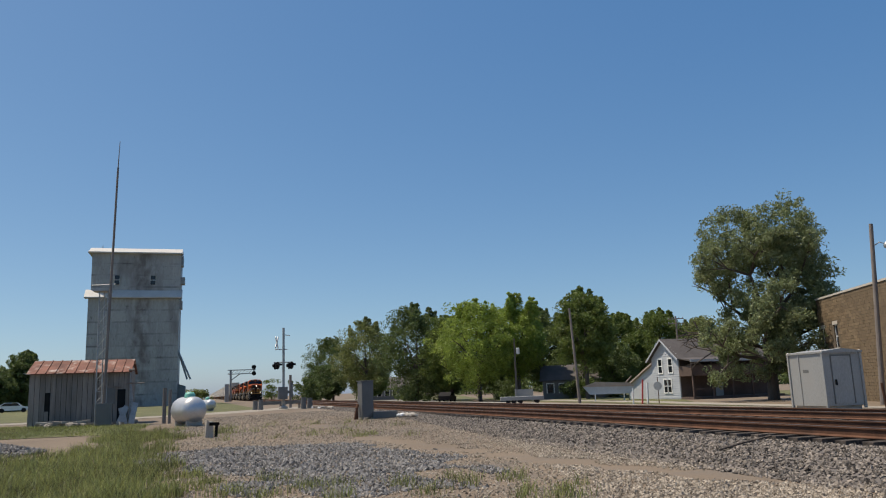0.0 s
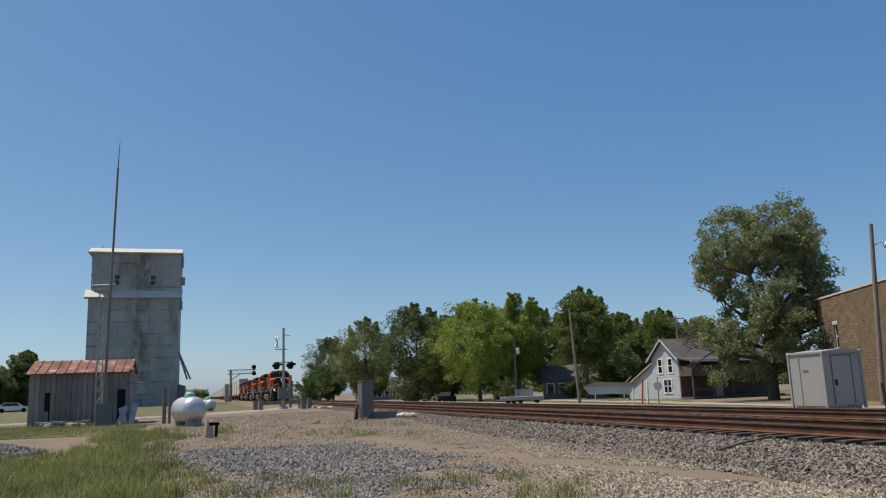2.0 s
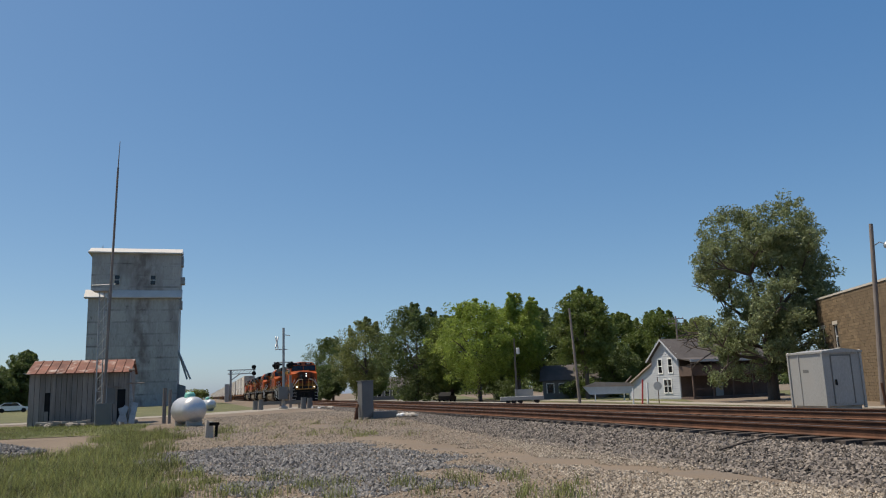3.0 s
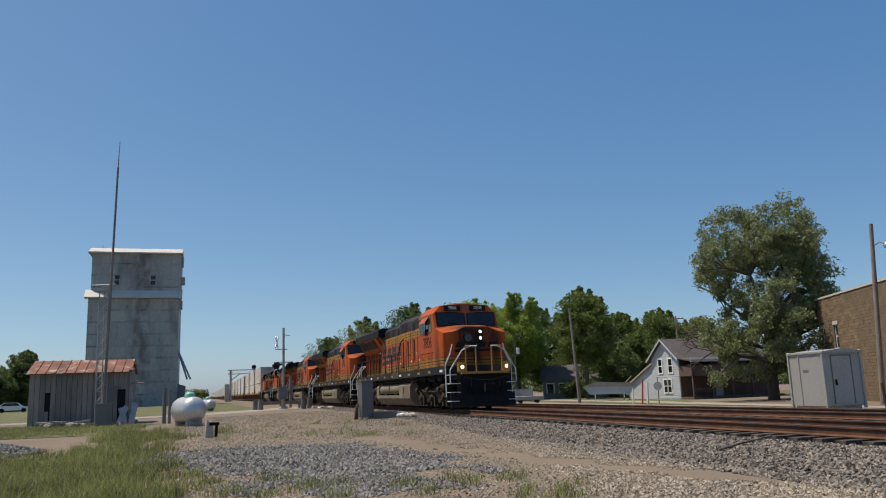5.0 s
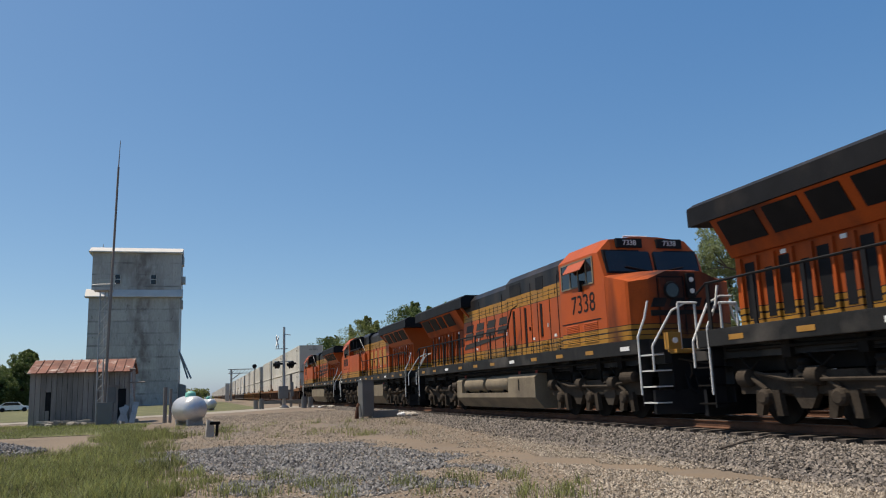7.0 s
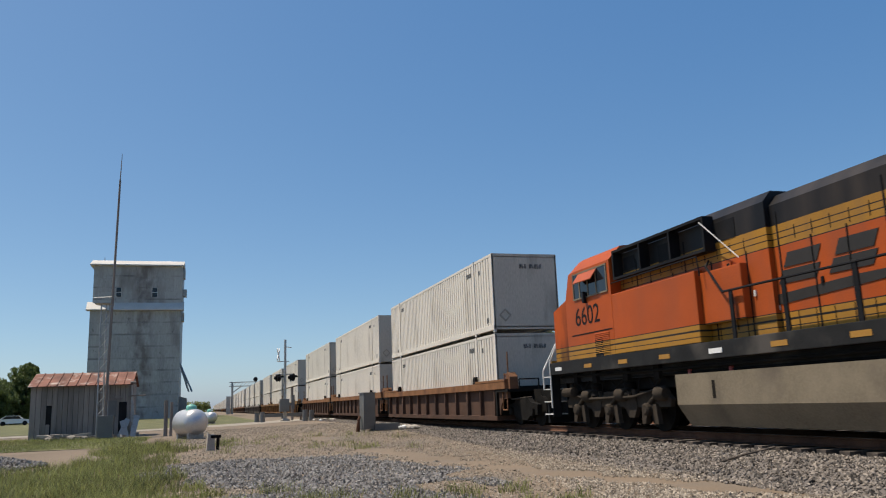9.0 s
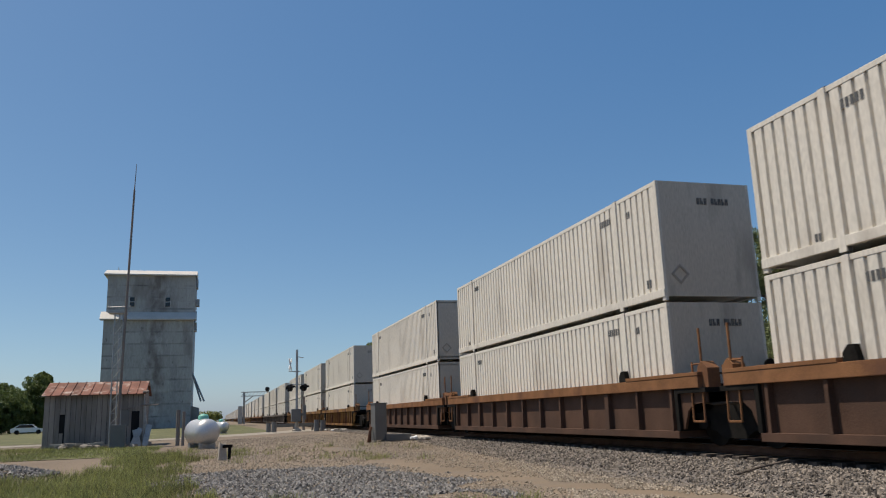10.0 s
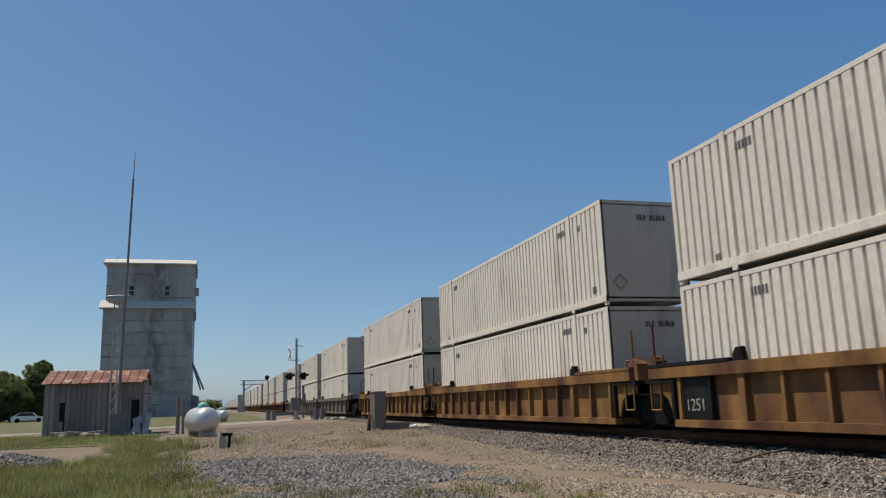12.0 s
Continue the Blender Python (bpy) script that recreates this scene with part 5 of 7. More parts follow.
def stained(m):
    """Rust and damp: a worn column up the wall where a leg ran, and smears along the sheet joints."""
    n, l = m.node_tree.nodes, m.node_tree.links
    b = n["Principled BSDF"]
    old = b.inputs["Base Color"].links[0].from_socket
    co, sx = n.new("ShaderNodeTexCoord"), n.new("ShaderNodeSeparateXYZ")
    l.new(co.outputs["Object"], sx.inputs[0])

    def op(kind, p, q=0.0):
        x = n.new("ShaderNodeMath")
        x.operation, x.use_clamp = kind, kind == "MULTIPLY"
        for k, v in enumerate((p, q)):
            if hasattr(v, "is_linked"):
                l.new(v, x.inputs[k])
            else:
                x.inputs[k].default_value = v
        return x.outputs[0]

    def blotch(stretch, scale, lo, hi):
        mp, t, r = n.new("ShaderNodeMapping"), n.new("ShaderNodeTexNoise"), n.new("ShaderNodeMapRange")
        mp.inputs["Scale"].default_value = stretch
        t.inputs["Scale"].default_value, t.inputs["Detail"].default_value = scale, 7.0
        r.inputs[1].default_value, r.inputs[2].default_value = lo, hi
        l.new(co.outputs["Object"], mp.inputs[0])
        l.new(mp.outputs[0], t.inputs["Vector"])
        l.new(t.outputs["Fac"], r.inputs[0])
        return r.outputs[0]

    column = n.new("ShaderNodeMapRange")
    column.interpolation_type = "SMOOTHSTEP"
    column.inputs[1].default_value, column.inputs[2].default_value = 1.9, 0.7
    l.new(op("ABSOLUTE", op("ADD", sx.outputs[0], 10.6)), column.inputs[0])
    rust = op("MULTIPLY", column.outputs[0], blotch((1, 1, 0.6), 0.9, 0.36, 0.62))
    joint = op("ABSOLUTE", op("SUBTRACT", op("FRACT", op("DIVIDE", op("SUBTRACT", sx.outputs[2], 0.4), 2.068)), 0.5))
    smear = n.new("ShaderNodeMapRange")
    smear.inputs[1].default_value, smear.inputs[2].default_value = 0.4, 0.49
    l.new(joint, smear.inputs[0])
    damp = op("MULTIPLY", smear.outputs[0], blotch((1, 1, 1), 0.35, 0.44, 0.64))
    speck = blotch((1, 1, 0.5), 2.2, 0.64, 0.72)
    for fac, color in ((op("MULTIPLY", rust, 0.75), (0.12, 0.095, 0.085, 1)), (op("MULTIPLY", damp, 0.8), (0.085, 0.08, 0.08, 1)), (op("MULTIPLY", speck, 0.6), (0.1, 0.09, 0.085, 1))):
        x = n.new("ShaderNodeMix")
        x.data_type = "RGBA"
        l.new(fac, x.inputs[0])
        l.new(old, x.inputs[6])
        x.inputs[7].default_value = color
        old = x.outputs[2]
    l.new(old, b.inputs["Base Color"])


stained(M["tin_sheet"])
grain_elevator()


# ---- plank shed ----
def plank_shed():
    x0, x1, y0, y1 = -7.67, -3.40, 40.0, 43.2
    zg = ground_z(-5, 40)
    ze, zr = 2.83, 3.46
    s = thing("plank_shed", "old shed of bleached grey planks with a rusted tin roof", "shed", pose(0, 0, 0))
    rnd = random.Random(7)
    # solid black box: the shade behind the boards is in its colour
    bm = bmesh.new()
    box(bm, x0 + 0.06, x1 - 0.06, y0 + 0.06, y1 - 0.06, zg, ze)
    body = part("frame", bm, M["black"], s, "black box for the shade inside the shed")
    n = 19
    for k in range(n):
        a, b = x0 + (x1 - x0) * k / n, x0 + (x1 - x0) * (k + 1) / n
        for y, d in ((y0, 1), (y1, -1)):
            bm = bmesh.new()
            z = zg + rnd.uniform(-0.03, 0.12)
            o = rnd.uniform(0, 0.018)
            if y == y0 and k == 3:          # a board with a piece broken out
                box(bm, a + 0.008, b - 0.008, y + o, y + o + 0.03, zg + 1.55, ze + 0.02)
                box(bm, a + 0.008, b - 0.06, y + o, y + o + 0.03, zg, zg + 0.7)
                part("plank", bm, M["plank"], s)
                continue
            box(bm, a + 0.008, b - 0.008, y + o, y + o + 0.03, z, ze + 0.02)
            p = part("plank", bm, M["plank"], s)
    for x in (x0, x1):
        for k in range(9):
            a, b = y0 + 0.05 + (y1 - y0 - 0.1) * k / 9, y0 + 0.05 + (y1 - y0 - 0.1) * (k + 1) / 9
            m = (a + b) / 2
            top = ze + (zr - ze) * (1 - abs(m - (y0 + y1) / 2) / ((y1 - y0) / 2)) * 0.95
            bm = bmesh.new()
            box(bm, x - 0.015, x + 0.015, a + 0.008, b - 0.008, zg, top)
            part("plank", bm, M["plank"], s)
    # roof sheets with raised seams
    ym = (y0 + y1) / 2
    n = 11
    for k in range(n):
        a, b = x0 - 0.12 + (x1 - x0 + 0.24) * k / n, x0 - 0.12 + (x1 - x0 + 0.24) * (k + 1) / n
        for e, o in ((y0 - 0.22, 1), (y1 + 0.22, -1)):
            bm = bmesh.new()
            prism(bm, [(e, ze - 0.02), (ym, zr + 0.02), (ym, zr + 0.05), (e, ze + 0.015)], "x", a + 0.004, b - 0.004)
            prism(bm, [(e, ze + 0.015), (ym, zr + 0.05), (ym, zr + 0.09), (e, ze + 0.055)], "x", b - 0.03, b - 0.004)
            part("roof_sheet", bm, M["rust_roof"], s, "rusted tin roof sheet")
    # the open doorway at the end, its frame, and a hatch
    bm = bmesh.new()
    hx0, hx1 = -4.58, -3.99
    box(bm, hx0, hx1, y0 - 0.03, y0 - 0.005, 1.35, 2.11, 0.006)
    part("hatch", bm, M["cabinet"], s, "grey wall hatch")
    bm = bmesh.new()
    box(bm, hx0 - 0.1, hx1 + 0.25, y0 - 0.06, y0 - 0.004, 2.13, 2.20)
    part("lintel", bm, M["pole"], s)
    # flat black sheet over the boards paints the shade inside the doorway
    bm = bmesh.new()
    box(bm, -3.89, -3.54, y0 - 0.02, y0 - 0.002, zg + 0.1, 2.03)
    part("doorway", bm, M["black"], s, "black sheet for the shade in the open doorway")
    for k in range(3):
        bm = bmesh.new()
        bent(bm, [(x1 + 0.1 + 0.1 * k, y0 - 0.1, zg), (x1 + 0.05 + 0.02 * k, y0 - 0.02, ze - 0.1 - 0.2 * k)], 0.03)
        part("pipe", bm, M["galv"], s)
    bm = bmesh.new()
    tube(bm, (x1 - 0.1, y0 - 0.1, 2.30), (-2.70, y0 - 0.1, 2.30), 0.03)
    tube(bm, (x1, y0 - 0.15, 2.92), (x1 + 0.25, y0 - 0.2, 2.92), 0.06)
    part("bracket", bm, M["pole"], s)
    return s


plank_shed()
rnd = random.Random(11)
for k in range(16):
    bm = bmesh.new()
    L = rnd.uniform(0.25, 1.3)
    box(bm, -L / 2, L / 2, -0.08, 0.08, -0.04, 0.06, 0.012)
    o = part("scrap_board", bm, M["debris"])
    x, y = rnd.uniform(-7.0, -3.2), rnd.uniform(38.4, 39.7)
    o.matrix_basis = on(x, y, rnd.uniform(-30, 30), 0.07 + 0.06 * (k % 3)) @ pose(0, 0, 0, 0, rnd.uniform(-7, 7), 0)
    tagged(o, "weathered scrap board lying by the shed", "board", "scrap boards")
for k in range(13):
    bm = bmesh.new()
    bmesh.ops.create_icosphere(bm, subdivisions=1, radius=rnd.uniform(0.08, 0.17))
    for v in bm.verts:
        v.co = Vector((v.co.x * 1.5, v.co.y, v.co.z * 0.8)) * rnd.uniform(0.75, 1.25)
    o = tagged(part("rubble", bm, M["debris"]), "lump of pale rubble by the shed wall", "rubble", "rubble by the shed")
    x = rnd.uniform(-6.6, -3.5)
    o.matrix_basis = on(x, 38.0 + rnd.uniform(0, 0.9), rnd.uniform(0, 180), 0.09)
for k, (x, tilt, L) in enumerate(((-3.75, 22, 0.9), (-3.45, -16, 0.8), (-3.2, 10, 1.0))):
    bm = bmesh.new()
    box(bm, -0.12, 0.12, -0.02, 0.02, 0, L, 0.008)
    o = tagged(part("leaning_board", bm, M["galv"]), "pale board leaning by the shed doorway", "board", "leaning boards")
    o.matrix_basis = on(x, 39.3) @ pose(0, 0, 0, -12, tilt, 0)


# ---- lattice tower with its mast ----
def lattice_tower():
    Y = 38.6
    x0, x1 = -4.66, -4.21
    zg, zt = ground_z(x0, Y), 6.52
    t = thing("antenna_mast", "slim galvanised lattice tower carrying a tall antenna mast", "antenna mast", pose(0, 0, 0))
    xm, w = (x0 + x1) / 2, (x1 - x0) / 2
    tx = -4.51
    for px, py in ((-w, 0), (w, 0), (0, w * 1.5)):
        bm = bmesh.new()
        tube(bm, (xm + px, Y + py, zg), (tx + px * 0.8, Y + py * 0.8, zt), 0.03)
        part("leg", bm, M["galv"], t)
    n = 12
    for k in range(n):
        f0, f1 = k / n, (k + 1) / n
        a = (xm + (tx - xm) * f0 - w * (1 - 0.2 * f0), Y, zg + (zt - zg) * f0)
        b = (xm + (tx - xm) * f1 + w * (1 - 0.2 * f1), Y, zg + (zt - zg) * f1)
        bm = bmesh.new()
        tube(bm, a, b, 0.014, seg=5)
        part("brace", bm, M["tin_pale"], t, "pale cross brace")
        bm = bmesh.new()
        tube(bm, (a[0], Y, b[2]), (b[0], Y, b[2]), 0.012, seg=5)
        part("rung", bm, M["galv"], t)
    bm = bmesh.new()
    box(bm, tx - 0.45, tx + 0.35, Y - 0.2, Y + 0.5, zt, zt + 0.05)
    bent(bm, [(tx - 0.5, Y - 0.2, zt + 0.25), (tx + 0.5, Y - 0.2, zt + 0.3)], 0.02)
    part("platform", bm, M["galv"], t)
    bm = bmesh.new()
    lo, kn, hi = (-4.31, 38.4, zg), (-4.10, 38.4, 12.45), (-4.06, 38.4, 13.77)
    tube(bm, lo, kn, 0.07, 0.045, 10)
    tube(bm, kn, hi, 0.025, 0.012, 8)
    part("mast", bm, M["pole"], t, "tall tapering mast")
    bm = bmesh.new()
    box(bm, -4.56, -3.92, 38.0, 38.35, zg, 1.41, 0.02)
    part("cabinet", bm, M["cabinet"], t, "grey equipment cabinet")
    return t


lattice_tower()


# ---- propane tanks ----
def propane_tank(x, y, r, length, rz, label):
    t = thing("propane_tank", label, "propane tank", on(x, y, rz), "propane tanks")
    zc = r + 0.1
    prof = [(0.02, -length / 2)]
    for k in range(1, 9):
        a = k / 8 * math.pi / 2
        prof.append((r * math.sin(a), -length / 2 + r * 0.75 * (1 - math.cos(a))))
    prof += [(p, -q) for p, q in reversed(prof)]
    bm = bmesh.new()
    lathe(bm, prof, (0, 0, zc), "y", 36)
    part("shell", bm, M["silver"], t, "silver painted round shell", True)
    bm = bmesh.new()
    lathe(bm, [(0.2 * r / 0.5, 0), (0.2 * r / 0.5, 0.15), (0.15 * r / 0.5, 0.22), (0.05, 0.25)], (0, -0.1, zc + r - 0.05), "z", 20)
    part("dome", bm, M["teal"], t, "teal valve dome", True)
    for yy in (-length * 0.3, length * 0.3):
        bm = bmesh.new()
        box(bm, -r * 0.6, r * 0.6, yy - 0.1, yy + 0.1, -0.02, 0.22, 0.02)
        part("block", bm, M["concrete"], t, "concrete block support")
    return t


propane_tank(-0.58, 34.4, 0.54, 1.75, 25, "silver propane tank with a teal dome on blocks")
propane_tank(0.27, 66, 0.42, 1.9, 28, "smaller silver propane tank by the road")


def post_thing(name, x, y, h, r, material, label, category, lean=0.0, group=""):
    bm = bmesh.new()
    tube(bm, (0, 0, -0.05), (lean, 0, h), r, r * 0.92, 10)
    o = part(name, bm, M[material])
    o.matrix_basis = on(x, y)
    return tagged(o, label, category, group)


post_thing("timber_post", -1.68, 37.7, 1.58, 0.09, "pole", "dark weathered timber post", "post", 0.0, "timber posts")
post_thing("timber_post", -1.45, 37.5, 1.5, 0.07, "pole", "dark weathered timber post", "post", 0.02, "timber posts")
st = thing("broken_marker", "broken concrete marker post leaning in the gravel", "marker post", on(0.2, 26.8, 10))
bm = bmesh.new()
prism(bm, [(-0.14, 0), (0.12, 0), (0.1, 0.52), (-0.02, 0.5), (-0.1, 0.56)], "y", -0.1, 0.1)
part("stub", bm, M["concrete"], st)
bm = bmesh.new()
box(bm, -0.02, 0.3, -0.13, -0.03, 0.38, 0.48, 0.02)
tube(bm, (0.2, -0.08, 0.0), (0.22, -0.08, 0.42), 0.05)
part("pipe", bm, M["dark_steel"], st)


# ---- crossing signal ----
def crossing_signal(x, y, rz):
    c = thing("crossing_signal", "railway crossing signal mast with crossbuck and paired lamps", "crossing signal", on(x, y, rz))
    h = 6.3
    bm = bmesh.new()
    tube(bm, (0, 0, 0), (0, 0, h), 0.1, 0.09, 14)
    part("mast", bm, M["galv"], c, "grey steel mast")
    for a in (45, -45):
        bm = bmesh.new()
        box(bm, -0.6, 0.6, -0.02, 0.02, -0.11, 0.11)
        o = part("crossbuck", bm, M["white"], c, "white crossbuck blade")
        o.matrix_basis = pose(-0.28, -0.32, 5.35, 0, a, 0) @ pose(0, 0, 0, 0, 0, 0)
        o.matrix_basis = pose(-0.52, 0, 5.15, 0, 0, 72) @ pose(0, 0, 0, 0, a, 0)
    for z, l in ((5.75, 0.5), (4.6, -0.65), (4.6, 0.3)):
        bm = bmesh.new()
        tube(bm, (0, 0, z), (l, 0, z - (0.08 if l > 0.4 else 0)), 0.03)
        part("arm", bm, M["galv"], c)
    bm = bmesh.new()
    tube(bm, (-0.75, 0, 3.6), (0.75, 0, 3.6), 0.045)
    part("lamp_arm", bm, M["galv"], c)
    for k, (lx, a) in enumerate(((-0.62, 65), (-0.45, 115), (0.45, 65), (0.62, 115))):
        l = thing_part(c, "flasher", pose(lx, -0.1 if k % 2 else 0.12, 3.35, 0, 0, a))
    bm = bmesh.new()
    box(bm, -0.42, 0.3, -0.3, 0.3, 0.75, 1.7, 0.03)
    part("control_case", bm, M["cabinet"], c, "grey control case")
    bm = bmesh.new()
    box(bm, 0.5, 0.72, -0.1, 0.1, 0.9, 2.0, 0.02)
    box(bm, 0.3, 0.55, -0.05, 0.05, 1.2, 1.4)
    part("gate_mechanism", bm, M["cabinet"], c)
    bm = bmesh.new()
    lathe(bm, [(0.36, 0), (0.36, 0.2), (0.16, 0.3), (0.14, 0.75)], (0, 0, -0.05), "z", 16)
    part("base", bm, M["concrete"], c)
    return c


def thing_part(parent, name, m):
    """A hooded flasher lamp: backing disc, hood and lens."""
    bm = bmesh.new()
    lathe(bm, [(0.3, 0.0), (0.3, 0.03)], (0, 0, 0), "y", 20)
    lathe(bm, [(0.12, 0.03), (0.14, 0.2)], (0, 0, 0), "y", 14)
    o = part(name, bm, M["black"], parent, "black hooded flasher lamp")
    o.matrix_basis = m
    bm = bmesh.new()
    lathe(bm, [(0.13, -0.01), (0.13, 0.0)], (0, 0, 0), "y", 14)
    part("lens", bm, M["lens_red"], o, "dark red lens")
    bm = bmesh.new()
    prism(bm, [(-0.15, 0.0), (-0.12, 0.13), (0, 0.17), (0.12, 0.13), (0.15, 0.0), (0.13, 0.0), (0.1, 0.11), (0, 0.15), (-0.1, 0.11), (-0.13, 0.0)], "y", -0.3, 0.0)
    part("hood", bm, M["black"], o)
    return o


crossing_signal(5.95, 62.0, 0)
for x, y, h, r, name, label in ((4.2, 61.5, 0.78, 0.2, "bollard", "stubby dark bollard by the crossing"), (3.85, 62.5, 0.72, 0.2, "bollard", "stubby dark bollard by the crossing"),
                    (7.2, 59.6, 0.85, 0.22, "bollard", "stubby dark bollard by the crossing"), (7.8, 60.6, 0.8, 0.22, "bollard", "stubby dark bollard by the crossing")):
    post_thing(name, x, y, h, r, "cabinet", label, "bollard", 0, "crossing bollards")
post_thing("signal_post", 6.9, 66.0, 2.7, 0.12, "pole", "dark timber post beside the crossing", "post")
g = thing("guard_rail", "low dark guard rail along the crossing", "guard rail", on(5.4, 63.5, 8))
bm = bmesh.new()
box(bm, -1.2, 2.2, -0.05, 0.05, 0.35, 0.62, 0.02)
part("beam", bm, M["cabinet"], g)
for x in (-1.0, 0.5, 2.0):
    bm = bmesh.new()
    box(bm, x - 0.07, x + 0.07, 0.05, 0.2, 0, 0.6)
    part("post", bm, M["pole"], g)


# ---- cantilever railway signal, far along the line ----
def cantilever_signal():
    Y = 200.0
    c = thing("signal_cantilever", "railway signal on a steel cantilever bridge over the track", "railway signal", pose(0, 0, 0))
    x0, xm, x1 = 5.62, 6.35, 12.28
    za, zb = 7.11, 8.08
    bm = bmesh.new()
    tube(bm, (xm, Y, 0.2), (xm, Y, zb), 0.3, 0.25, 10)
    part("mast", bm, M["galv"], c)
    for z in (za, zb):
        bm = bmesh.new()
        box(bm, x0, x1, Y - 0.4, Y + 0.4, z - 0.09, z + 0.09)
        part("chord", bm, M["galv"], c)
    for k in range(8):
        bm = bmesh.new()
        a = x0 + (x1 - x0) * k / 8
        tube(bm, (a, Y - 0.35, za), (a + (x1 - x0) / 8, Y - 0.35, zb), 0.05, seg=5)
        part("brace", bm, M["galv"], c)
    bm = bmesh.new()
    bent(bm, [(xm, Y, za - 1.6), (xm + 2.2, Y, za)], 0.12)
    part("strut", bm, M["galv"], c)
    for z in (7.15, 8.69):
        bm = bmesh.new()
        lathe(bm, [(0.55, 0), (0.55, 0.1)], (x1 - 0.4, Y - 0.6, z), "y", 18)
        lathe(bm, [(0.3, -0.5), (0.32, 0)], (x1 - 0.4, Y - 0.6, z), "y", 14)
        part("signal_head", bm, M["black"], c, "round black signal head")
    bm = bmesh.new()
    tube(bm, (x1 - 0.4, Y - 0.3, za), (x1 - 0.4, Y - 0.3, 8.69), 0.08)
    part("head_post", bm, M["galv"], c)
    bm = bmesh.new()
    box(bm, xm - 1.4, xm - 0.4, Y - 0.5, Y + 0.5, 0.2, 4.71, 0.05)
    part("case", bm, M["galv"], c)
    return c


cantilever_signal()

# ---- relay case and rubble beside the track ----
rc = thing("relay_case", "narrow grey steel relay case on short legs", "relay case", on(6.65, 33.2, 14))
bm = bmesh.new()
box(bm, -0.27, 0.27, -0.22, 0.22, 0.08, 1.58, 0.015)
part("case", bm, M["cabinet"], rc)
bm = bmesh.new()
box(bm, -0.24, 0.24, -0.235, -0.222, 0.15, 1.52, 0.005)
part("door", bm, M["cabinet"], rc)
bm = bmesh.new()
box(bm, -0.3, 0.3, -0.25, 0.25, 1.58, 1.62, 0.01)
part("lid", bm, M["cabinet"], rc)
for x in (-0.22, 0.22):
    bm = bmesh.new()
    box(bm, x - 0.04, x + 0.04, -0.18, 0.18, -0.03, 0.1)
    part("foot", bm, M["concrete"], rc)
bm = bmesh.new()
bent(bm, [(-0.42, 0, 0), (-0.42, 0, 0.45), (-0.34, 0.05, 0.62)], 0.06)
bent(bm, [(-0.55, -0.1, 0), (-0.5, -0.1, 0.35)], 0.05)
part("conduit", bm, M["rail_rust"], rc, "rusty conduit")
cb = thing("cable_trough", "low dark steel cable trough", "cable trough", on(7.45, 33.1, 4))
bm = bmesh.new()
box(bm, -0.55, 0.55, -0.12, 0.12, 0.02, 0.3, 0.02)
part("box", bm, M["cabinet"], cb)
rnd = random.Random(21)
for k in range(14):
    bm = bmesh.new()
    bmesh.ops.create_icosphere(bm, subdivisions=1, radius=rnd.uniform(0.1, 0.2))
    for v in bm.verts:
        v.co = Vector((v.co.x * 1.4, v.co.y, v.co.z * 0.7)) * rnd.uniform(0.8, 1.2)
    o = part("rock", bm, M["concrete"] if k % 3 else M["white"])
    x, y = (rnd.uniform(8.0, 8.75), rnd.uniform(32.4, 33.2)) if k < 9 else (rnd.uniform(7.6, 9.2), rnd.uniform(54, 60))
    o.matrix_basis = on(x, y, rnd.uniform(0, 180), 0.1)
    tagged(o, "pale broken rock by the track", "rock", "rocks beside the track")


# ---- equipment shelter ----
def shelter():
    s = thing("equipment_shelter", "grey metal trackside equipment shelter with a door", "equipment shelter", on(24.56, 26.32, -5.0, 0.12))
    W, D, H = 1.8, 2.2, 2.3
    bm = bmesh.new()
    box(bm, 0, W, 0, D, 0.1, H, 0.015)
    body = part("body", bm, M["shelter"], s)
    bm = bmesh.new()
    prism(bm, [(-0.06, H - 0.02), (W + 0.06, H - 0.02), (W + 0.06, H + 0.05), (W / 2, H + 0.16), (-0.06, H + 0.05)], "y", -0.1, D + 0.06)
    part("roof", bm, M["shelter"], s, "shallow metal roof")
    bm = bmesh.new()
    box(bm, 0.4, 1.3, -0.02, -0.003, 0.2, H - 0.16, 0.006)
    door = part("door", bm, M["shelter"], s, "grey metal door")
    bm = bmesh.new()
    for x in (0.36, 1.31):
        box(bm, x, x + 0.035, -0.032, -0.003, 0.18, H - 0.1)
    box(bm, 0.36, 1.345, -0.034, -0.003, H - 0.15, H - 0.1)
    part("door_frame", bm, M["cabinet"], s)
    bm = bmesh.new()
    box(bm, 0.46, 0.54, -0.07, -0.02, 0.95, 1.18, 0.01)
    part("handle", bm, M["black"], door, "dark door handle")
    for x, y in ((0, 0), (W, 0), (0, D), (W, D)):
        bm = bmesh.new()
        box(bm, x - 0.05, x + 0.05, y - 0.05, y + 0.05, 0.0, H - 0.03, 0.01)
        part("corner_post", bm, M["shelter"], s)
        bm = bmesh.new()
        lathe(bm, [(0.05, 0), (0.07, 0.05), (0.03, 0.12)], (x, y, H - 0.02), "z", 10)
        part("lifting_lug", bm, M["stone_trim"], s)
    bm = bmesh.new()
    box(bm, -0.008, -0.001, 0.95, 1.3, 1.5, 1.62)
    part("notice", bm, M["cabinet"], s, "small unreadable notice")
    bm = bmesh.new()
    box(bm, -0.03, 0.03, 1.5, 1.56, 0.12, H)
    part("seam", bm, M["shelter"], s)
    bm = bmesh.new()
    box(bm, 0.1, W - 0.1, 0.1, D - 0.1, -0.4, 0.1)
    part("foundation", bm, M["concrete"], s)
    return s


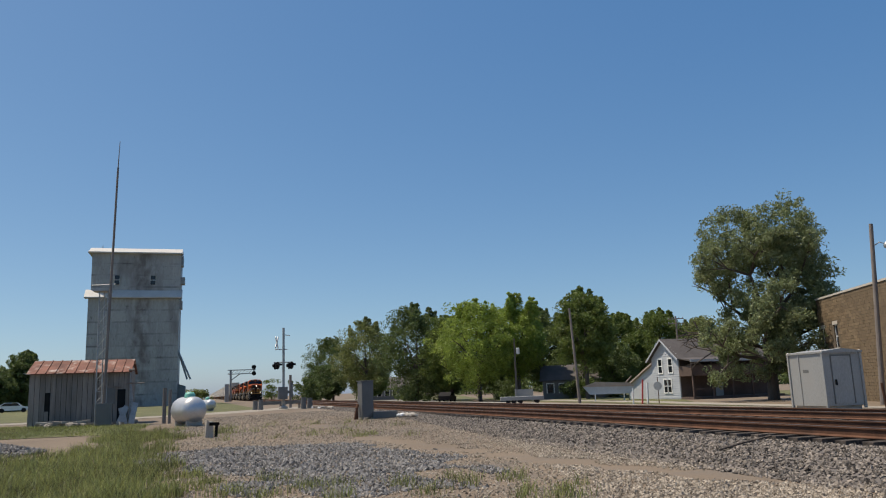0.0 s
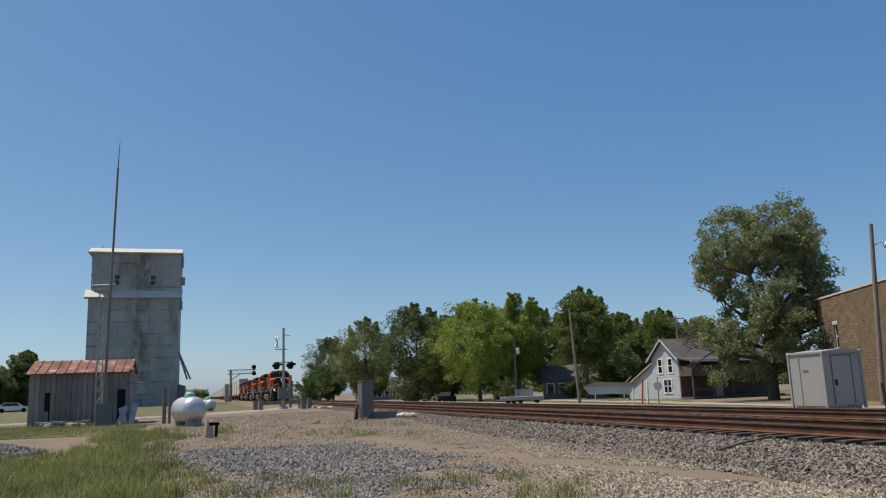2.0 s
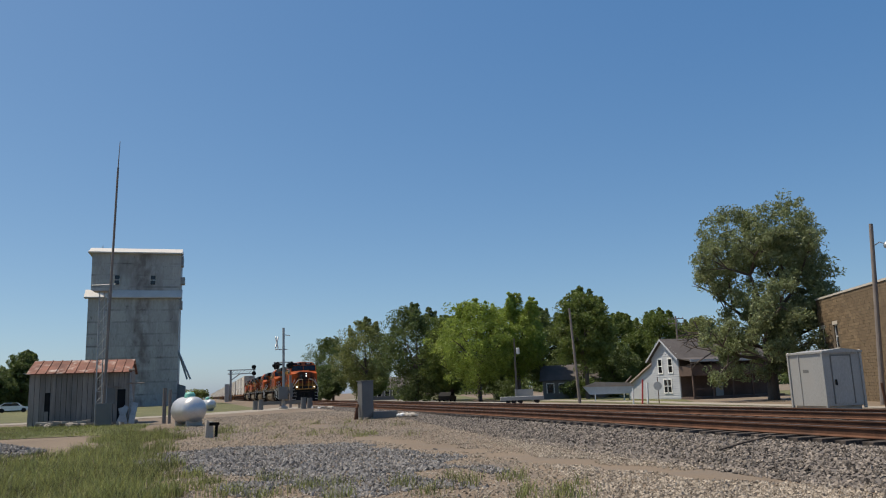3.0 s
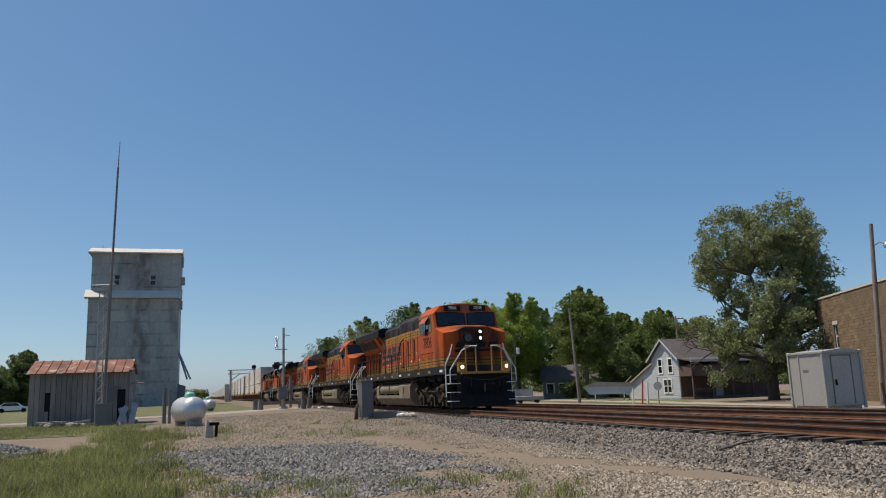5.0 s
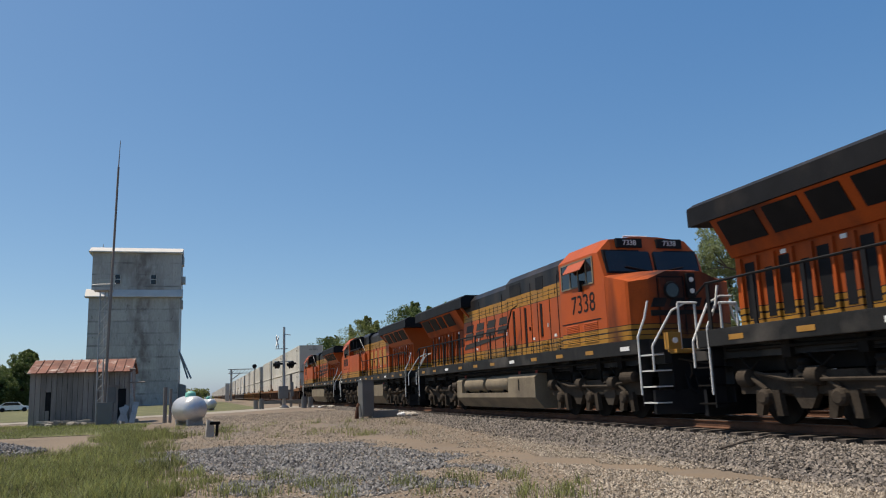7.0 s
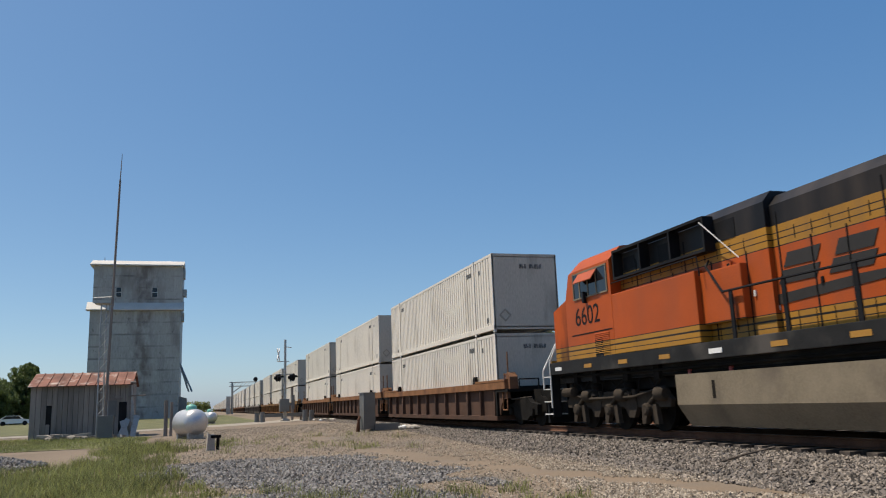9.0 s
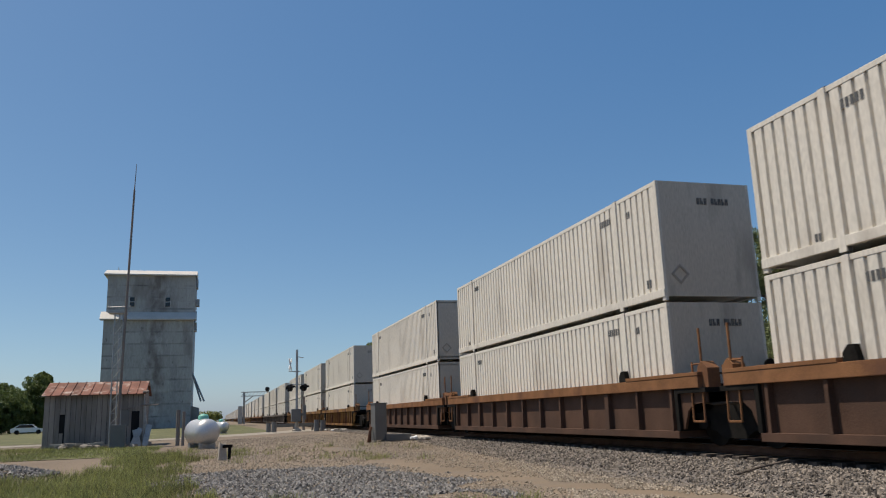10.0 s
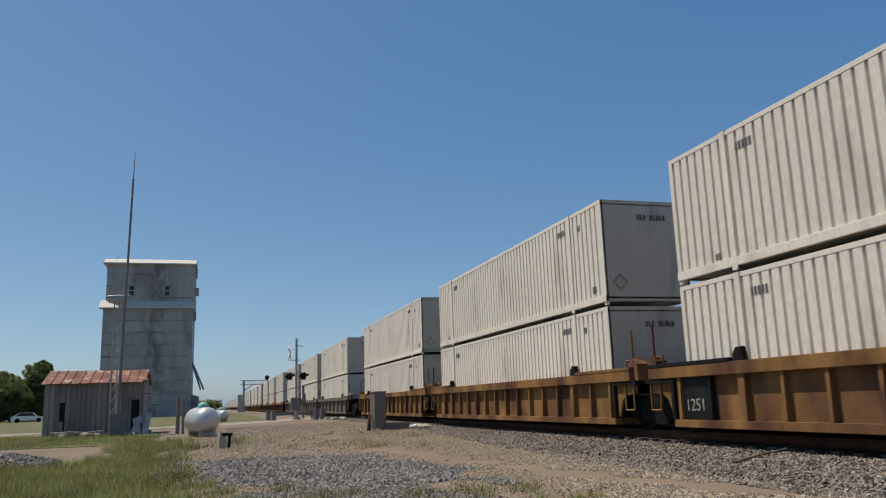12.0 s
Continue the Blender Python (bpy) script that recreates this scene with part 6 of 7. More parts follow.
shelter()
for x, y, h, lean, m in ((27.6, 26.3, 1.15, -0.12, "rail_rust"), (28.4, 26.6, 1.45, -0.15, "stone_trim")):
    post_thing("marker_post", x, y, h, 0.06, m, "leaning pipe marker post", "marker post", lean, "marker posts")


# ---- brick building ----
def brick_building():
    a, b = Vector((38.4, 29.6)), Vector((47.6, 51.0))
    d = (b - a).normalized()
    L, H, base = (b - a).length, 7.95, -0.45
    rz = math.degrees(math.atan2(d.y, d.x))
    br = thing("brick_building", "two-storey tan brick building with tall narrow windows", "building", pose(a.x, a.y, base, 0, 0, rz))
    holes = [(L - 3.75, L - 3.05, 4.0, 5.75), (L - 1.15, L - 0.55, 3.9, 5.6), (4.0, 4.7, 4.0, 5.75)]
    # the wall in pieces round the openings, local y = 0 is the street face, thickness towards -y
    bm = bmesh.new()
    cuts = sorted({0.0, L, *[h[0] for h in holes], *[h[1] for h in holes]})
    for u0, u1 in zip(cuts, cuts[1:]):
        hole = [h for h in holes if h[0] <= u0 < h[1]]
        for z0, z1 in ([(0, hole[0][2]), (hole[0][3], H)] if hole else [(0, H)]):
            box(bm, u0, u1, -0.3, -0.02, z0, z1)
    box(bm, L - 0.3, L, -12, -0.3, 0, H)
    box(bm, 0, 0.3, -12, -0.3, 0, H)
    box(bm, 0, L, -12.3, -12, 0, H)
    box(bm, 0.3, L - 0.3, -12, -0.3, H - 0.8, H - 0.6)
    wall = part("wall", bm, M["mortar"], br, "tan brick wall")
    bm = bmesh.new()
    for k in range(int(L / 1.2) + 1):
        box(bm, k * 1.2, min(L, k * 1.2 + 1.195), -0.34, 0.06, H, H + 0.14)
    part("coping", bm, M["stone_trim"], br, "weathered coping")
    for u0, u1, z0, z1 in holes:
        bm = bmesh.new()
        box(bm, u0, u1, -0.2, -0.16, z0, z1)
        w = part("window", bm, M["dark_glass"], br, "tall dark sash window")
        bm = bmesh.new()
        m, zm = (u0 + u1) / 2, (z0 + z1) / 2
        for q in ((u0, u0 + 0.06, z0, z1), (u1 - 0.06, u1, z0, z1), (u0, u1, zm - 0.04, zm + 0.04), (u0, u1, z1 - 0.06, z1)):
            box(bm, q[0], q[1], -0.16, -0.11, q[2], q[3])
        part("window_frame", bm, M["white"], w)
        bm = bmesh.new()
        box(bm, u0 - 0.1, u1 + 0.1, -0.18, 0.05, z0 - 0.16, z0)
        part("sill", bm, M["stone_trim"], w, "pale stone sill")
        bm = bmesh.new()
        box(bm, u0 - 0.14, u1 + 0.14, -0.18, 0.012, z1, z1 + 0.28)
        part("lintel", bm, M["stone_trim"], w, "pale stone lintel")
    return br, L, H, holes


brick_house = brick_building()
lamp_pole = thing("street_lamp", "leaning timber pole with a small lamp on an arm", "street lamp", on(39.7, 38.1))
lx, ly = 40.14, 37.60
bm = bmesh.new()
lt = Vector((lx - 39.7, ly - 38.1, 11.2))
tube(bm, (0, 0, -0.1), lt, 0.17, 0.12, 12)
part("pole", bm, M["pole"], lamp_pole)
bm = bmesh.new()
am = lt * 0.87
bent(bm, [am, am + Vector((0.3, -0.3, 0.25)), am + Vector((0.55, -0.5, 0.1))], 0.03)
part("arm", bm, M["galv"], lamp_pole)
bm = bmesh.new()
hc = am + Vector((0.6, -0.52, 0.02))
lathe(bm, [(0.06, 0.22), (0.16, 0.1), (0.19, -0.02), (0.15, -0.14), (0.05, -0.2)], hc, "z", 16)
part("lamp_head", bm, M["galv"], lamp_pole, "round metal lamp head", True)


# ---- white house ----
def white_house():
    h = thing("house", "white two-storey gabled house with a dark two-level porch", "house", pose(46.8, 69.8, -0.42))
    W, D, E, R = 5.0, 11.0, 4.35, 6.2
    bm = bmesh.new()
    prism(bm, [(0, 0), (W, 0), (W, E), (W / 2, R), (0, E)], "x", 0.0, D)
    wall = part("wall", bm, M["siding"], h, "white clapboard walls")
    for k in range(26):
        z = 0.2 + k * 0.24
        inset = 0.0 if z < E else (z - E) / (R - E) * W / 2
        if W - 2 * inset < 0.5:
            continue
        bm = bmesh.new()
        prism(bm, [(-0.03, z), (-0.004, z), (-0.004, z + 0.22)], "y", inset + 0.02, W - inset - 0.02)
        part("clapboard", bm, M["siding"], wall)
    for s in (0, 1):
        y0, y1 = (-0.45, W / 2) if s == 0 else (W + 0.45, W / 2)
        e = E - 0.36
        bm = bmesh.new()
        prism(bm, [(y0, e), (y1, R + 0.02), (y1, R + 0.16), (y0, e + 0.13)], "x", -0.4, D + 0.3)
        part("roof_slope", bm, M["shingle"], h, "dark shingle roof")
    bm = bmesh.new()
    for s in (0, 1):
        y0, y1 = (-0.47, W / 2) if s == 0 else (W + 0.47, W / 2)
        prism(bm, [(y0, E - 0.42), (y1, R - 0.04), (y1, R + 0.14), (y0, E - 0.24)], "x", -0.46, -0.4)
    part("barge_board", bm, M["siding"], h)
    for y0, y1, z0, z1 in ((1.1, 1.75, 2.8, 4.2), (3.0, 3.65, 2.8, 4.2), (1.5, 2.1, 0.75, 2.05), (2.2, 2.8, 0.75, 2.05)):
        bm = bmesh.new()
        box(bm, -0.045, -0.035, y0, y1, z0, z1)
        w = part("window", bm, M["dark_glass"], h, "dark sash window")
        bm = bmesh.new()
        for q in ((y0 - 0.14, y0, z0 - 0.12, z1 + 0.14), (y1, y1 + 0.14, z0 - 0.12, z1 + 0.14), (y0, y1, z1, z1 + 0.14), (y0, y1, z0 - 0.12, z0), (y0, y1, (z0 + z1) / 2 - 0.04, (z0 + z1) / 2 + 0.04)):
            box(bm, -0.08, -0.032, *q)
        part("window_frame", bm, M["white"], w, "white window surround")
    # porch along the shaded side
    bm = bmesh.new()
    box(bm, 0.0, D, -2.2, 0, 0.0, 0.25)
    box(bm, 0.0, D, -2.2, 0, 2.35, 2.5)
    part("porch_floor", bm, M["porch"], h, "brown porch decks")
    bm = bmesh.new()
    prism(bm, [(-2.5, E - 0.55), (-0.2, E - 0.2), (-0.2, E - 0.1), (-2.5, E - 0.4)], "x", -0.3, D + 0.3)
    part("porch_roof", bm, M["shingle"], h)
    bm = bmesh.new()
    box(bm, -0.3, D + 0.3, -2.56, -2.48, E - 0.62, E - 0.38)
    part("fascia", bm, M["siding"], h, "pale fascia board")
    for x in (0.1, 2.4, 4.8, 7.2, 9.6):
        bm = bmesh.new()
        box(bm, x - 0.07, x + 0.07, -2.2, -2.06, 0.25, E - 0.5)
        part("porch_post", bm, M["porch"], h)
    bm = bmesh.new()
    box(bm, 0.0, D, -2.18, -2.1, 2.5, 3.4)
    box(bm, 0.0, 2.4, -2.18, -2.1, 0.95, 1.1)
    box(bm, 0.0, 0.08, -2.1, -0.0, 2.5, 3.4)
    part("porch_railing", bm, M["porch"], h, "brown boarded railing")
    bm = bmesh.new()
    box(bm, 0.12, D, -0.03, -0.004, 0.25, E - 0.2)
    part("porch_wall", bm, M["porch"], h, "brown panel over the wall in the porch")
    bm = bmesh.new()
    box(bm, 4.2, 5.1, -0.07, -0.035, 0.25, 2.25)
    part("door", bm, M["siding"], h, "pale door in the shade of the porch")
    # lean-to
    bm = bmesh.new()
    prism(bm, [(W, 0), (W + 6.0, 0), (W + 6.0, 1.5), (W, 4.0)], "x", 0.5, D - 1)
    part("lean_to", bm, M["siding"], h, "white lean-to")
    bm = bmesh.new()
    prism(bm, [(W, 4.0), (W + 6.5, 1.3), (W + 6.5, 1.45), (W, 4.18)], "x", 0.2, D - 0.8)
    part("lean_to_roof", bm, M["canvas"], h, "tan lean-to roof")
    bm = bmesh.new()
    box(bm, D - 4, D - 3.4, W / 2 - 0.3, W / 2 + 0.3, R - 0.6, R + 0.7)
    part("chimney", bm, M["mortar"], h)
    return h


white_house()


def far_house(x, y, w, d, e, r, rz, paint, label):
    h = thing("house", label, "house", on(x, y, rz), "houses behind the trees")
    bm = bmesh.new()
    prism(bm, [(0, 0), (d, 0), (d, e), (d / 2, r), (0, e)], "x", 0, w)
    wall = part("wall", bm, M[paint], h)
    for y0, y1 in ((-0.4, d / 2), (d + 0.4, d / 2)):
        bm = bmesh.new()
        prism(bm, [(y0, e - 0.25), (y1, r + 0.02), (y1, r + 0.15), (y0, e - 0.12)], "x", -0.4, w + 0.4)
        part("roof_slope", bm, M["shingle"], h)
    for k in range(int(w / 1.7)):
        bm = bmesh.new()
        box(bm, 0.6 + k * 1.7, 1.5 + k * 1.7, -0.03, -0.004, 0.9, 2.1)
        win = part("window", bm, M["dark_glass"], h)
        bm = bmesh.new()
        for q in ((0.5 + k * 1.7, 0.6 + k * 1.7, 0.8, 2.2), (1.5 + k * 1.7, 1.6 + k * 1.7, 0.8, 2.2), (0.6 + k * 1.7, 1.5 + k * 1.7, 2.1, 2.2)):
            box(bm, q[0], q[1], -0.05, -0.004, q[2], q[3])
        part("window_frame", bm, M["white"], win)
    return h


# dull grey instead of pale walls puts the trees' shade in the colour
far_house(45.5, 101.0, 8.5, 6.5, 2.7, 4.6, -28, "cabinet", "low house under the trees, their shade in its grey walls")
far_house(35.5, 175.0, 12.0, 8.0, 2.8, 5.0, -10, "cabinet", "grey low house far behind the trees")
far_house(55.5, 52.5, 5.0, 5.0, 2.6, 3.6, 10, "siding", "small white shed beside the brick building")


# ---- parked boat, trailer, car, signs ----
def covered_boat():
    b = thing("boat", "pale boat under a tan canvas cover on a trailer", "boat", on(40.4, 78.0, -28))
    bm = bmesh.new()
    loft(bm, [(-0.95, [(0.3, 0.75), (4.6, 0.75), (5.0, 1.5), (-0.4, 1.6)]), (0.95, [(0.3, 0.75), (4.6, 0.75), (5.0, 1.5), (-0.4, 1.6)])])
    part("hull", bm, M["pool"], b, "pale hull")
    bm = bmesh.new()
    loft(bm, [(-1.05, [(-0.5, 1.6), (5.1, 1.5), (4.6, 1.9), (1.0, 2.1)]), (1.05, [(-0.5, 1.6), (5.1, 1.5), (4.6, 1.9), (1.0, 2.1)])])
    part("cover", bm, M["canvas"], b, "tan canvas cover")
    for x in (0.8, 3.9, 4.5):
        bm = bmesh.new()
        box(bm, x, x + 0.1, -1.0, 1.0, 0, 0.8)
        part("stand", bm, M["white"], b, "pale stand leg")
    bm = bmesh.new()
    tube(bm, (4.1, 0, 1.8), (4.9, 0, 2.6), 0.1, 0.06)
    part("prop", bm, M["pole"], b)
    return b


covered_boat()
ft = thing("flat_trailer", "low grey flat trailer with stacked boards", "trailer", on(25.9, 67.0, -20))
bm = bmesh.new()
box(bm, 0, 3.9, -0.9, 0.9, 0.3, 0.62, 0.03)
part("deck", bm, M["shelter"], ft)
for x in (0.7, 1.2, 1.8, 3.3):
    for s in (-1, 1):
        bm = bmesh.new()
        lathe(bm, [(0.16, -0.08), (0.2, -0.06), (0.2, 0.06), (0.16, 0.08)], (x, s * 0.8, 0.2), "y", 14)
        part("wheel", bm, M["black"], ft)
mb = thing("bench_swing", "grey metal frame seat standing beyond the trailer", "seat frame", on(33.5, 82.0, -20))
bm = bmesh.new()
box(bm, 0.0, 2.0, -0.3, 0.3, 0.5, 0.6)
for x in (0.0, 1.9):
    box(bm, x, x + 0.1, -0.3, 0.3, 0, 1.6)
box(bm, 0.0, 2.0, 0.2, 0.3, 0.6, 1.5)
part("frame", bm, M["shelter"], mb)
sg = thing("road_sign", "round road sign seen from behind on a thin post", "road sign", on(37.4, 59.1, -50))
bm = bmesh.new()
tube(bm, (0, 0, 0), (0, 0, 2.3), 0.035)
part("post", bm, M["rail_rust"], sg)
bm = bmesh.new()
lathe(bm, [(0.38, -0.015), (0.38, 0.015)], (0, -0.05, 1.5), "y", 8)
part("plate", bm, M["galv"], sg, "grey back of an eight-sided plate")
post_thing("marker_post", 36.3, 60.0, 2.1, 0.08, "red_paint", "faded red and white marker post", "marker post", 0.2, "street marker posts")
post_thing("marker_post", 36.6, 59.6, 1.8, 0.09, "white", "white marker post by the street", "marker post", 0.1, "street marker posts")
post_thing("marker_post", 35.8, 60.6, 1.4, 0.07, "white", "white marker post by the street", "marker post", 0.0, "street marker posts")


def utility_pole(x, y, h, lean, label, arms=1):
    u = thing("utility_pole", label, "utility pole", on(x, y, -35), "utility poles")
    bm = bmesh.new()
    tube(bm, (0, 0, -0.1), (lean, 0, h), 0.16, 0.1, 12)
    part("pole", bm, M["pole"], u)
    for k in range(arms):
        bm = bmesh.new()
        z = h - 0.35 - 0.6 * k
        box(bm, lean - 1.0, lean + 1.0, -0.06, 0.06, z - 0.06, z + 0.06)
        part("crossarm", bm, M["pole"], u)
        for q in (-0.9, -0.4, 0.4, 0.9):
            bm = bmesh.new()
            lathe(bm, [(0.03, 0), (0.06, 0.05), (0.04, 0.14)], (lean + q, 0, z + 0.06), "z", 8)
            part("insulator", bm, M["galv"], u)
    return u


utility_pole(36.1, 71.4, 9.6, -0.45, "leaning weathered utility pole by the street", 0)
utility_pole(58.6, 87.1, 10.2, 0.0, "utility pole with crossarms behind the house", 2)
p9 = utility_pole(39.9, 97.1, 8.3, 0.0, "pale utility pole with a white transformer", 0)
bm = bmesh.new()
lathe(bm, [(0.2, 0), (0.24, 0.06), (0.24, 0.75), (0.15, 0.85)], (0.45, 0, 6.2), "z", 14)
part("transformer", bm, M["white"], p9, "white pole transformer")


def parked_car(x, y, rz, paint, label):
    c = thing("car", label, "car", on(x, y, rz))
    bm = bmesh.new()
    prism(bm, [(-2.2, 0.3), (2.2, 0.3), (2.25, 0.75), (1.2, 0.9), (0.6, 1.4), (-1.1, 1.42), (-1.9, 0.95), (-2.25, 0.85)], "y", -0.85, 0.85)
    part("body", bm, M[paint], c)
    bm = bmesh.new()
    prism(bm, [(-1.6, 0.95), (0.95, 0.95), (0.5, 1.34), (-1.05, 1.36)], "y", -0.86, 0.86)
    part("glass", bm, M["dark_glass"], c, "dark side windows")
    for xx in (-1.4, 1.4):
        for s in (-1, 1):
            bm = bmesh.new()
            lathe(bm, [(0.2, -0.1), (0.32, -0.09), (0.32, 0.09), (0.2, 0.1)], (xx, s * 0.8, 0.32), "y", 16)
            part("wheel", bm, M["black"], c)
    return c


parked_car(-26.5, 128.0, 10, "white", "white car parked far off by the trees")
parked_car(33.6, 108.0, 60, "black", "dark car parked under the trees")

# ---- trees ----
for x, y, h, w, leaves, label, low in (
        (29.8, 187.6, 14.6, 6.0, "dark", "dark green broad tree beyond the street", 0.1),
        (29.8, 147.0, 15.2, 5.6, "olive", "olive green tree with fresh leaves", 0.08),
        (32.5, 120.7, 15.0, 5.4, "dark", "tall dark green maple tree", 0.1),
        (36.4, 114.4, 12.8, 4.0, "mid", "mid green tree in the row", 0.1),
        (36.4, 101.7, 13.4, 5.6, "bright", "bright yellow-green maple tree", 0.14),
        (42.9, 103.5, 14.7, 5.2, "bright", "bright yellow-green maple tree", 0.14),
        (51.7, 113.8, 13.6, 4.6, "dark", "dark green shade tree", 0.08),
        (47.9, 92.3, 13.9, 4.2, "mid", "tall green tree by the low house", 0.3),
        (60.0, 103.9, 12.0, 5.0, "mid", "mid green tree behind the house", 0.08),
        (56.0, 108.9, 12.5, 5.0, "dark", "dark green tree behind the house", 0.08),
        (65.1, 100.8, 12.1, 5.2, "mid", "mid green tree behind the house", 0.08),
        (72.5, 101.8, 11.0, 5.0, "olive", "olive green tree behind the house", 0.08),
        (-28.8, 147.2, 9.8, 3.4, "dark", "dark green tree beyond the yard", 0.05),
        (-34.5, 146.0, 8.0, 4.0, "dark", "dark green tree beyond the yard", 0.05),
        (-32.0, 142.0, 6.8, 3.0, "dark", "dark green tree beyond the yard", 0.05),
        (25.5, 168.1, 7.2, 4.2, "dark", "small dark green tree by the crossing", 0.03),
        (33.0, 160.0, 8.5, 4.5, "mid", "green tree beyond the street", 0.03),
        (39.5, 130.0, 9.5, 5.0, "dark", "dark green tree in the second row", 0.03),
        (46.5, 121.0, 10.0, 5.0, "dark", "dark green tree in the second row", 0.03),
        (55.0, 99.0, 8.0, 4.0, "dark", "dark green tree beside the low house", 0.03)):
    tree(x, y, h, w, leaves, label, int(abs(x) * 10 + h * 7), low)
for x, y, h, w, leaves, label in ((-1.4, 160, 3.0, 2.2, "olive", "low green bush by the line"), (18.7, 240.0, 7.2, 3.4, "mid", "rounded green bush beyond the track"),
                    (18.3, 148.9, 5.0, 2.6, "dark", "dark green bush by the crossing"), (20.8, 153.0, 4.4, 2.6, "dark", "dark green bush by the crossing"),
                    (-3.2, 165, 2.2, 2.0, "olive", "low green bush by the line"), (33.5, 128, 3.2, 3.0, "dark", "dense dark hedge bush"), (44.5, 112, 3.2, 3.2, "dark", "dense dark hedge bush"),
                    (60.0, 84.5, 3.4, 3.0, "mid", "green bush by the house"), (50.0, 98.5, 3.0, 3.0, "dark", "dense dark hedge bush")):
    bush(x, y, h, w, leaves, label, int(abs(x) * 31 + y))


def far_woods():
    """A low line of far trees round the place."""
    rng = np.random.default_rng(5)
    az = np.concatenate([rng.uniform(18, 80, 420), rng.uniform(-32, -9.5, 110), rng.uniform(90, 320, 200)])
    dist = rng.uniform(230, 330, len(az))
    x, y = np.sin(np.radians(az)) * dist, np.cos(np.radians(az)) * dist
    c = np.stack([x, y, rng.uniform(0.5, 6.5, len(az))], 1)
    v, f = leaf_quads(c, np.full(len(az), 4.5), 90, 0.8, rng)
    ob = new("far_woods", from_arrays("far_woods", v, f, LEAVES["dark"]))
    return tagged(ob, "low line of far green woods", "woods", kind="stuff")


far_woods()


def big_tree():
    """The tall open tree beside the street: spreading limbs, leaves in loose tufts at the twigs."""
    rng = np.random.default_rng(12)
    t = thing("tree", "tall spreading grey-green tree with open branches", "tree", on(46.1, 55.3), "trees")
    bm = bmesh.new()
    tube(bm, (0, 0, -0.2), (0.1, 0, 3.2), 0.5, 0.4, 12)
    tube(bm, (0.1, 0, 3.2), (0.2, 0.1, 7.0), 0.4, 0.28, 10)
    tufts = []
    def limb(p, d, length, r, depth):
        q = p + d * length
        tube(bm, p, q, r, r * 0.6, 7 if depth < 2 else 5)
        if depth >= 3:
            tufts.append(q)
            tufts.append(p + d * length * 0.5)
            return
        if depth == 2:
            tufts.append(q)
        for _ in range(3 if depth else 3):
            nd = (d + Vector(rng.normal(size=3)) * 0.55 + Vector((0, 0, 0.12 if depth < 2 else -0.05))).normalized()
            limb(q, nd, length * rng.uniform(0.55, 0.8), r * 0.58, depth + 1)
    right = Vector((0.77, -0.64, 0))
    deep = Vector((0.64, 0.77, 0))
    for z, side, back, up, ln in ((5.5, -0.8, 0.2, 0.75, 4.0), (6.5, 0.75, -0.2, 0.8, 4.4), (7.0, -0.25, -0.3, 1.0, 4.3), (7.0, 0.3, 0.4, 1.0, 4.3), (4.5, 0.95, 0.3, 0.35, 3.6),
                                  (4.3, -0.95, -0.2, 0.3, 3.4), (5.0, 0.1, -0.9, 0.5, 3.4), (5.0, 0.0, 0.9, 0.5, 3.4), (3.4, -0.7, -0.5, 0.1, 3.2), (3.3, 0.6, -0.6, 0.1, 3.0), (3.2, 0.0, -0.9, 0.0, 2.8)):
        d = (right * side + deep * back + Vector((0, 0, up))).normalized()
        limb(Vector((0.1, 0, z)), d, ln * (0.78 if side > 0.2 else 0.9), 0.2, 0)
    part("trunk", bm, M["bark"], t, "dark trunk with spreading limbs")
    # tufts along the twigs, and the rounded masses of the crown: (across, up, half width, half height, tufts)
    c = [tuple(q) for q in tufts]
    for across, up, rw, rh, count in ((1.9, 13.9, 3.2, 3.7, 300), (-2.3, 13.6, 2.8, 3.2, 220), (0.8, 9.4, 4.9, 4.1, 400), (3.9, 9.2, 2.4, 3.4, 150), (-1.3, 4.9, 3.3, 3.6, 280), (2.9, 4.9, 2.9, 3.6, 280)):
        d = rng.normal(size=(count, 3))
        d /= np.linalg.norm(d, axis=1)[:, None]
        d *= rng.uniform(0.25, 1.0, (count, 1)) ** 0.4
        for u, w, h in d:
            p = right * (across + u * rw) + deep * (w * min(rw, 4.2)) + Vector((0, 0, up + h * rh))
            if noise.noise(p * 0.42) > -0.2:
                c.append(tuple(p))
    c = np.array(c)
    side = c[:, 0] * right.x + c[:, 1] * right.y
    c = c[(c[:, 2] > 1.6) & (c[:, 2] < 17.7) & (side > -5.2) & (side < 6.6)]
    v, f = leaf_quads(c, rng.uniform(0.3, 0.85, len(c)), 62, 0.115, rng)
    part("crown", from_arrays("crown", v, f, LEAVES["grey"]), None, t, "loose grey-green crown with gaps of sky")
    return t


big_tree()

# ---- grass, gravel and ballast ----
GRASS_NEAR = [(-9, 9), (-0.7, 9), (-0.45, 13), (-0.4, 16.5), (-1.2, 19.5), (-1.1, 24), (-0.9, 29.5), (-2.3, 31.5), (-3.4, 29), (-3.0, 25), (-4.2, 21.8), (-9, 21)]


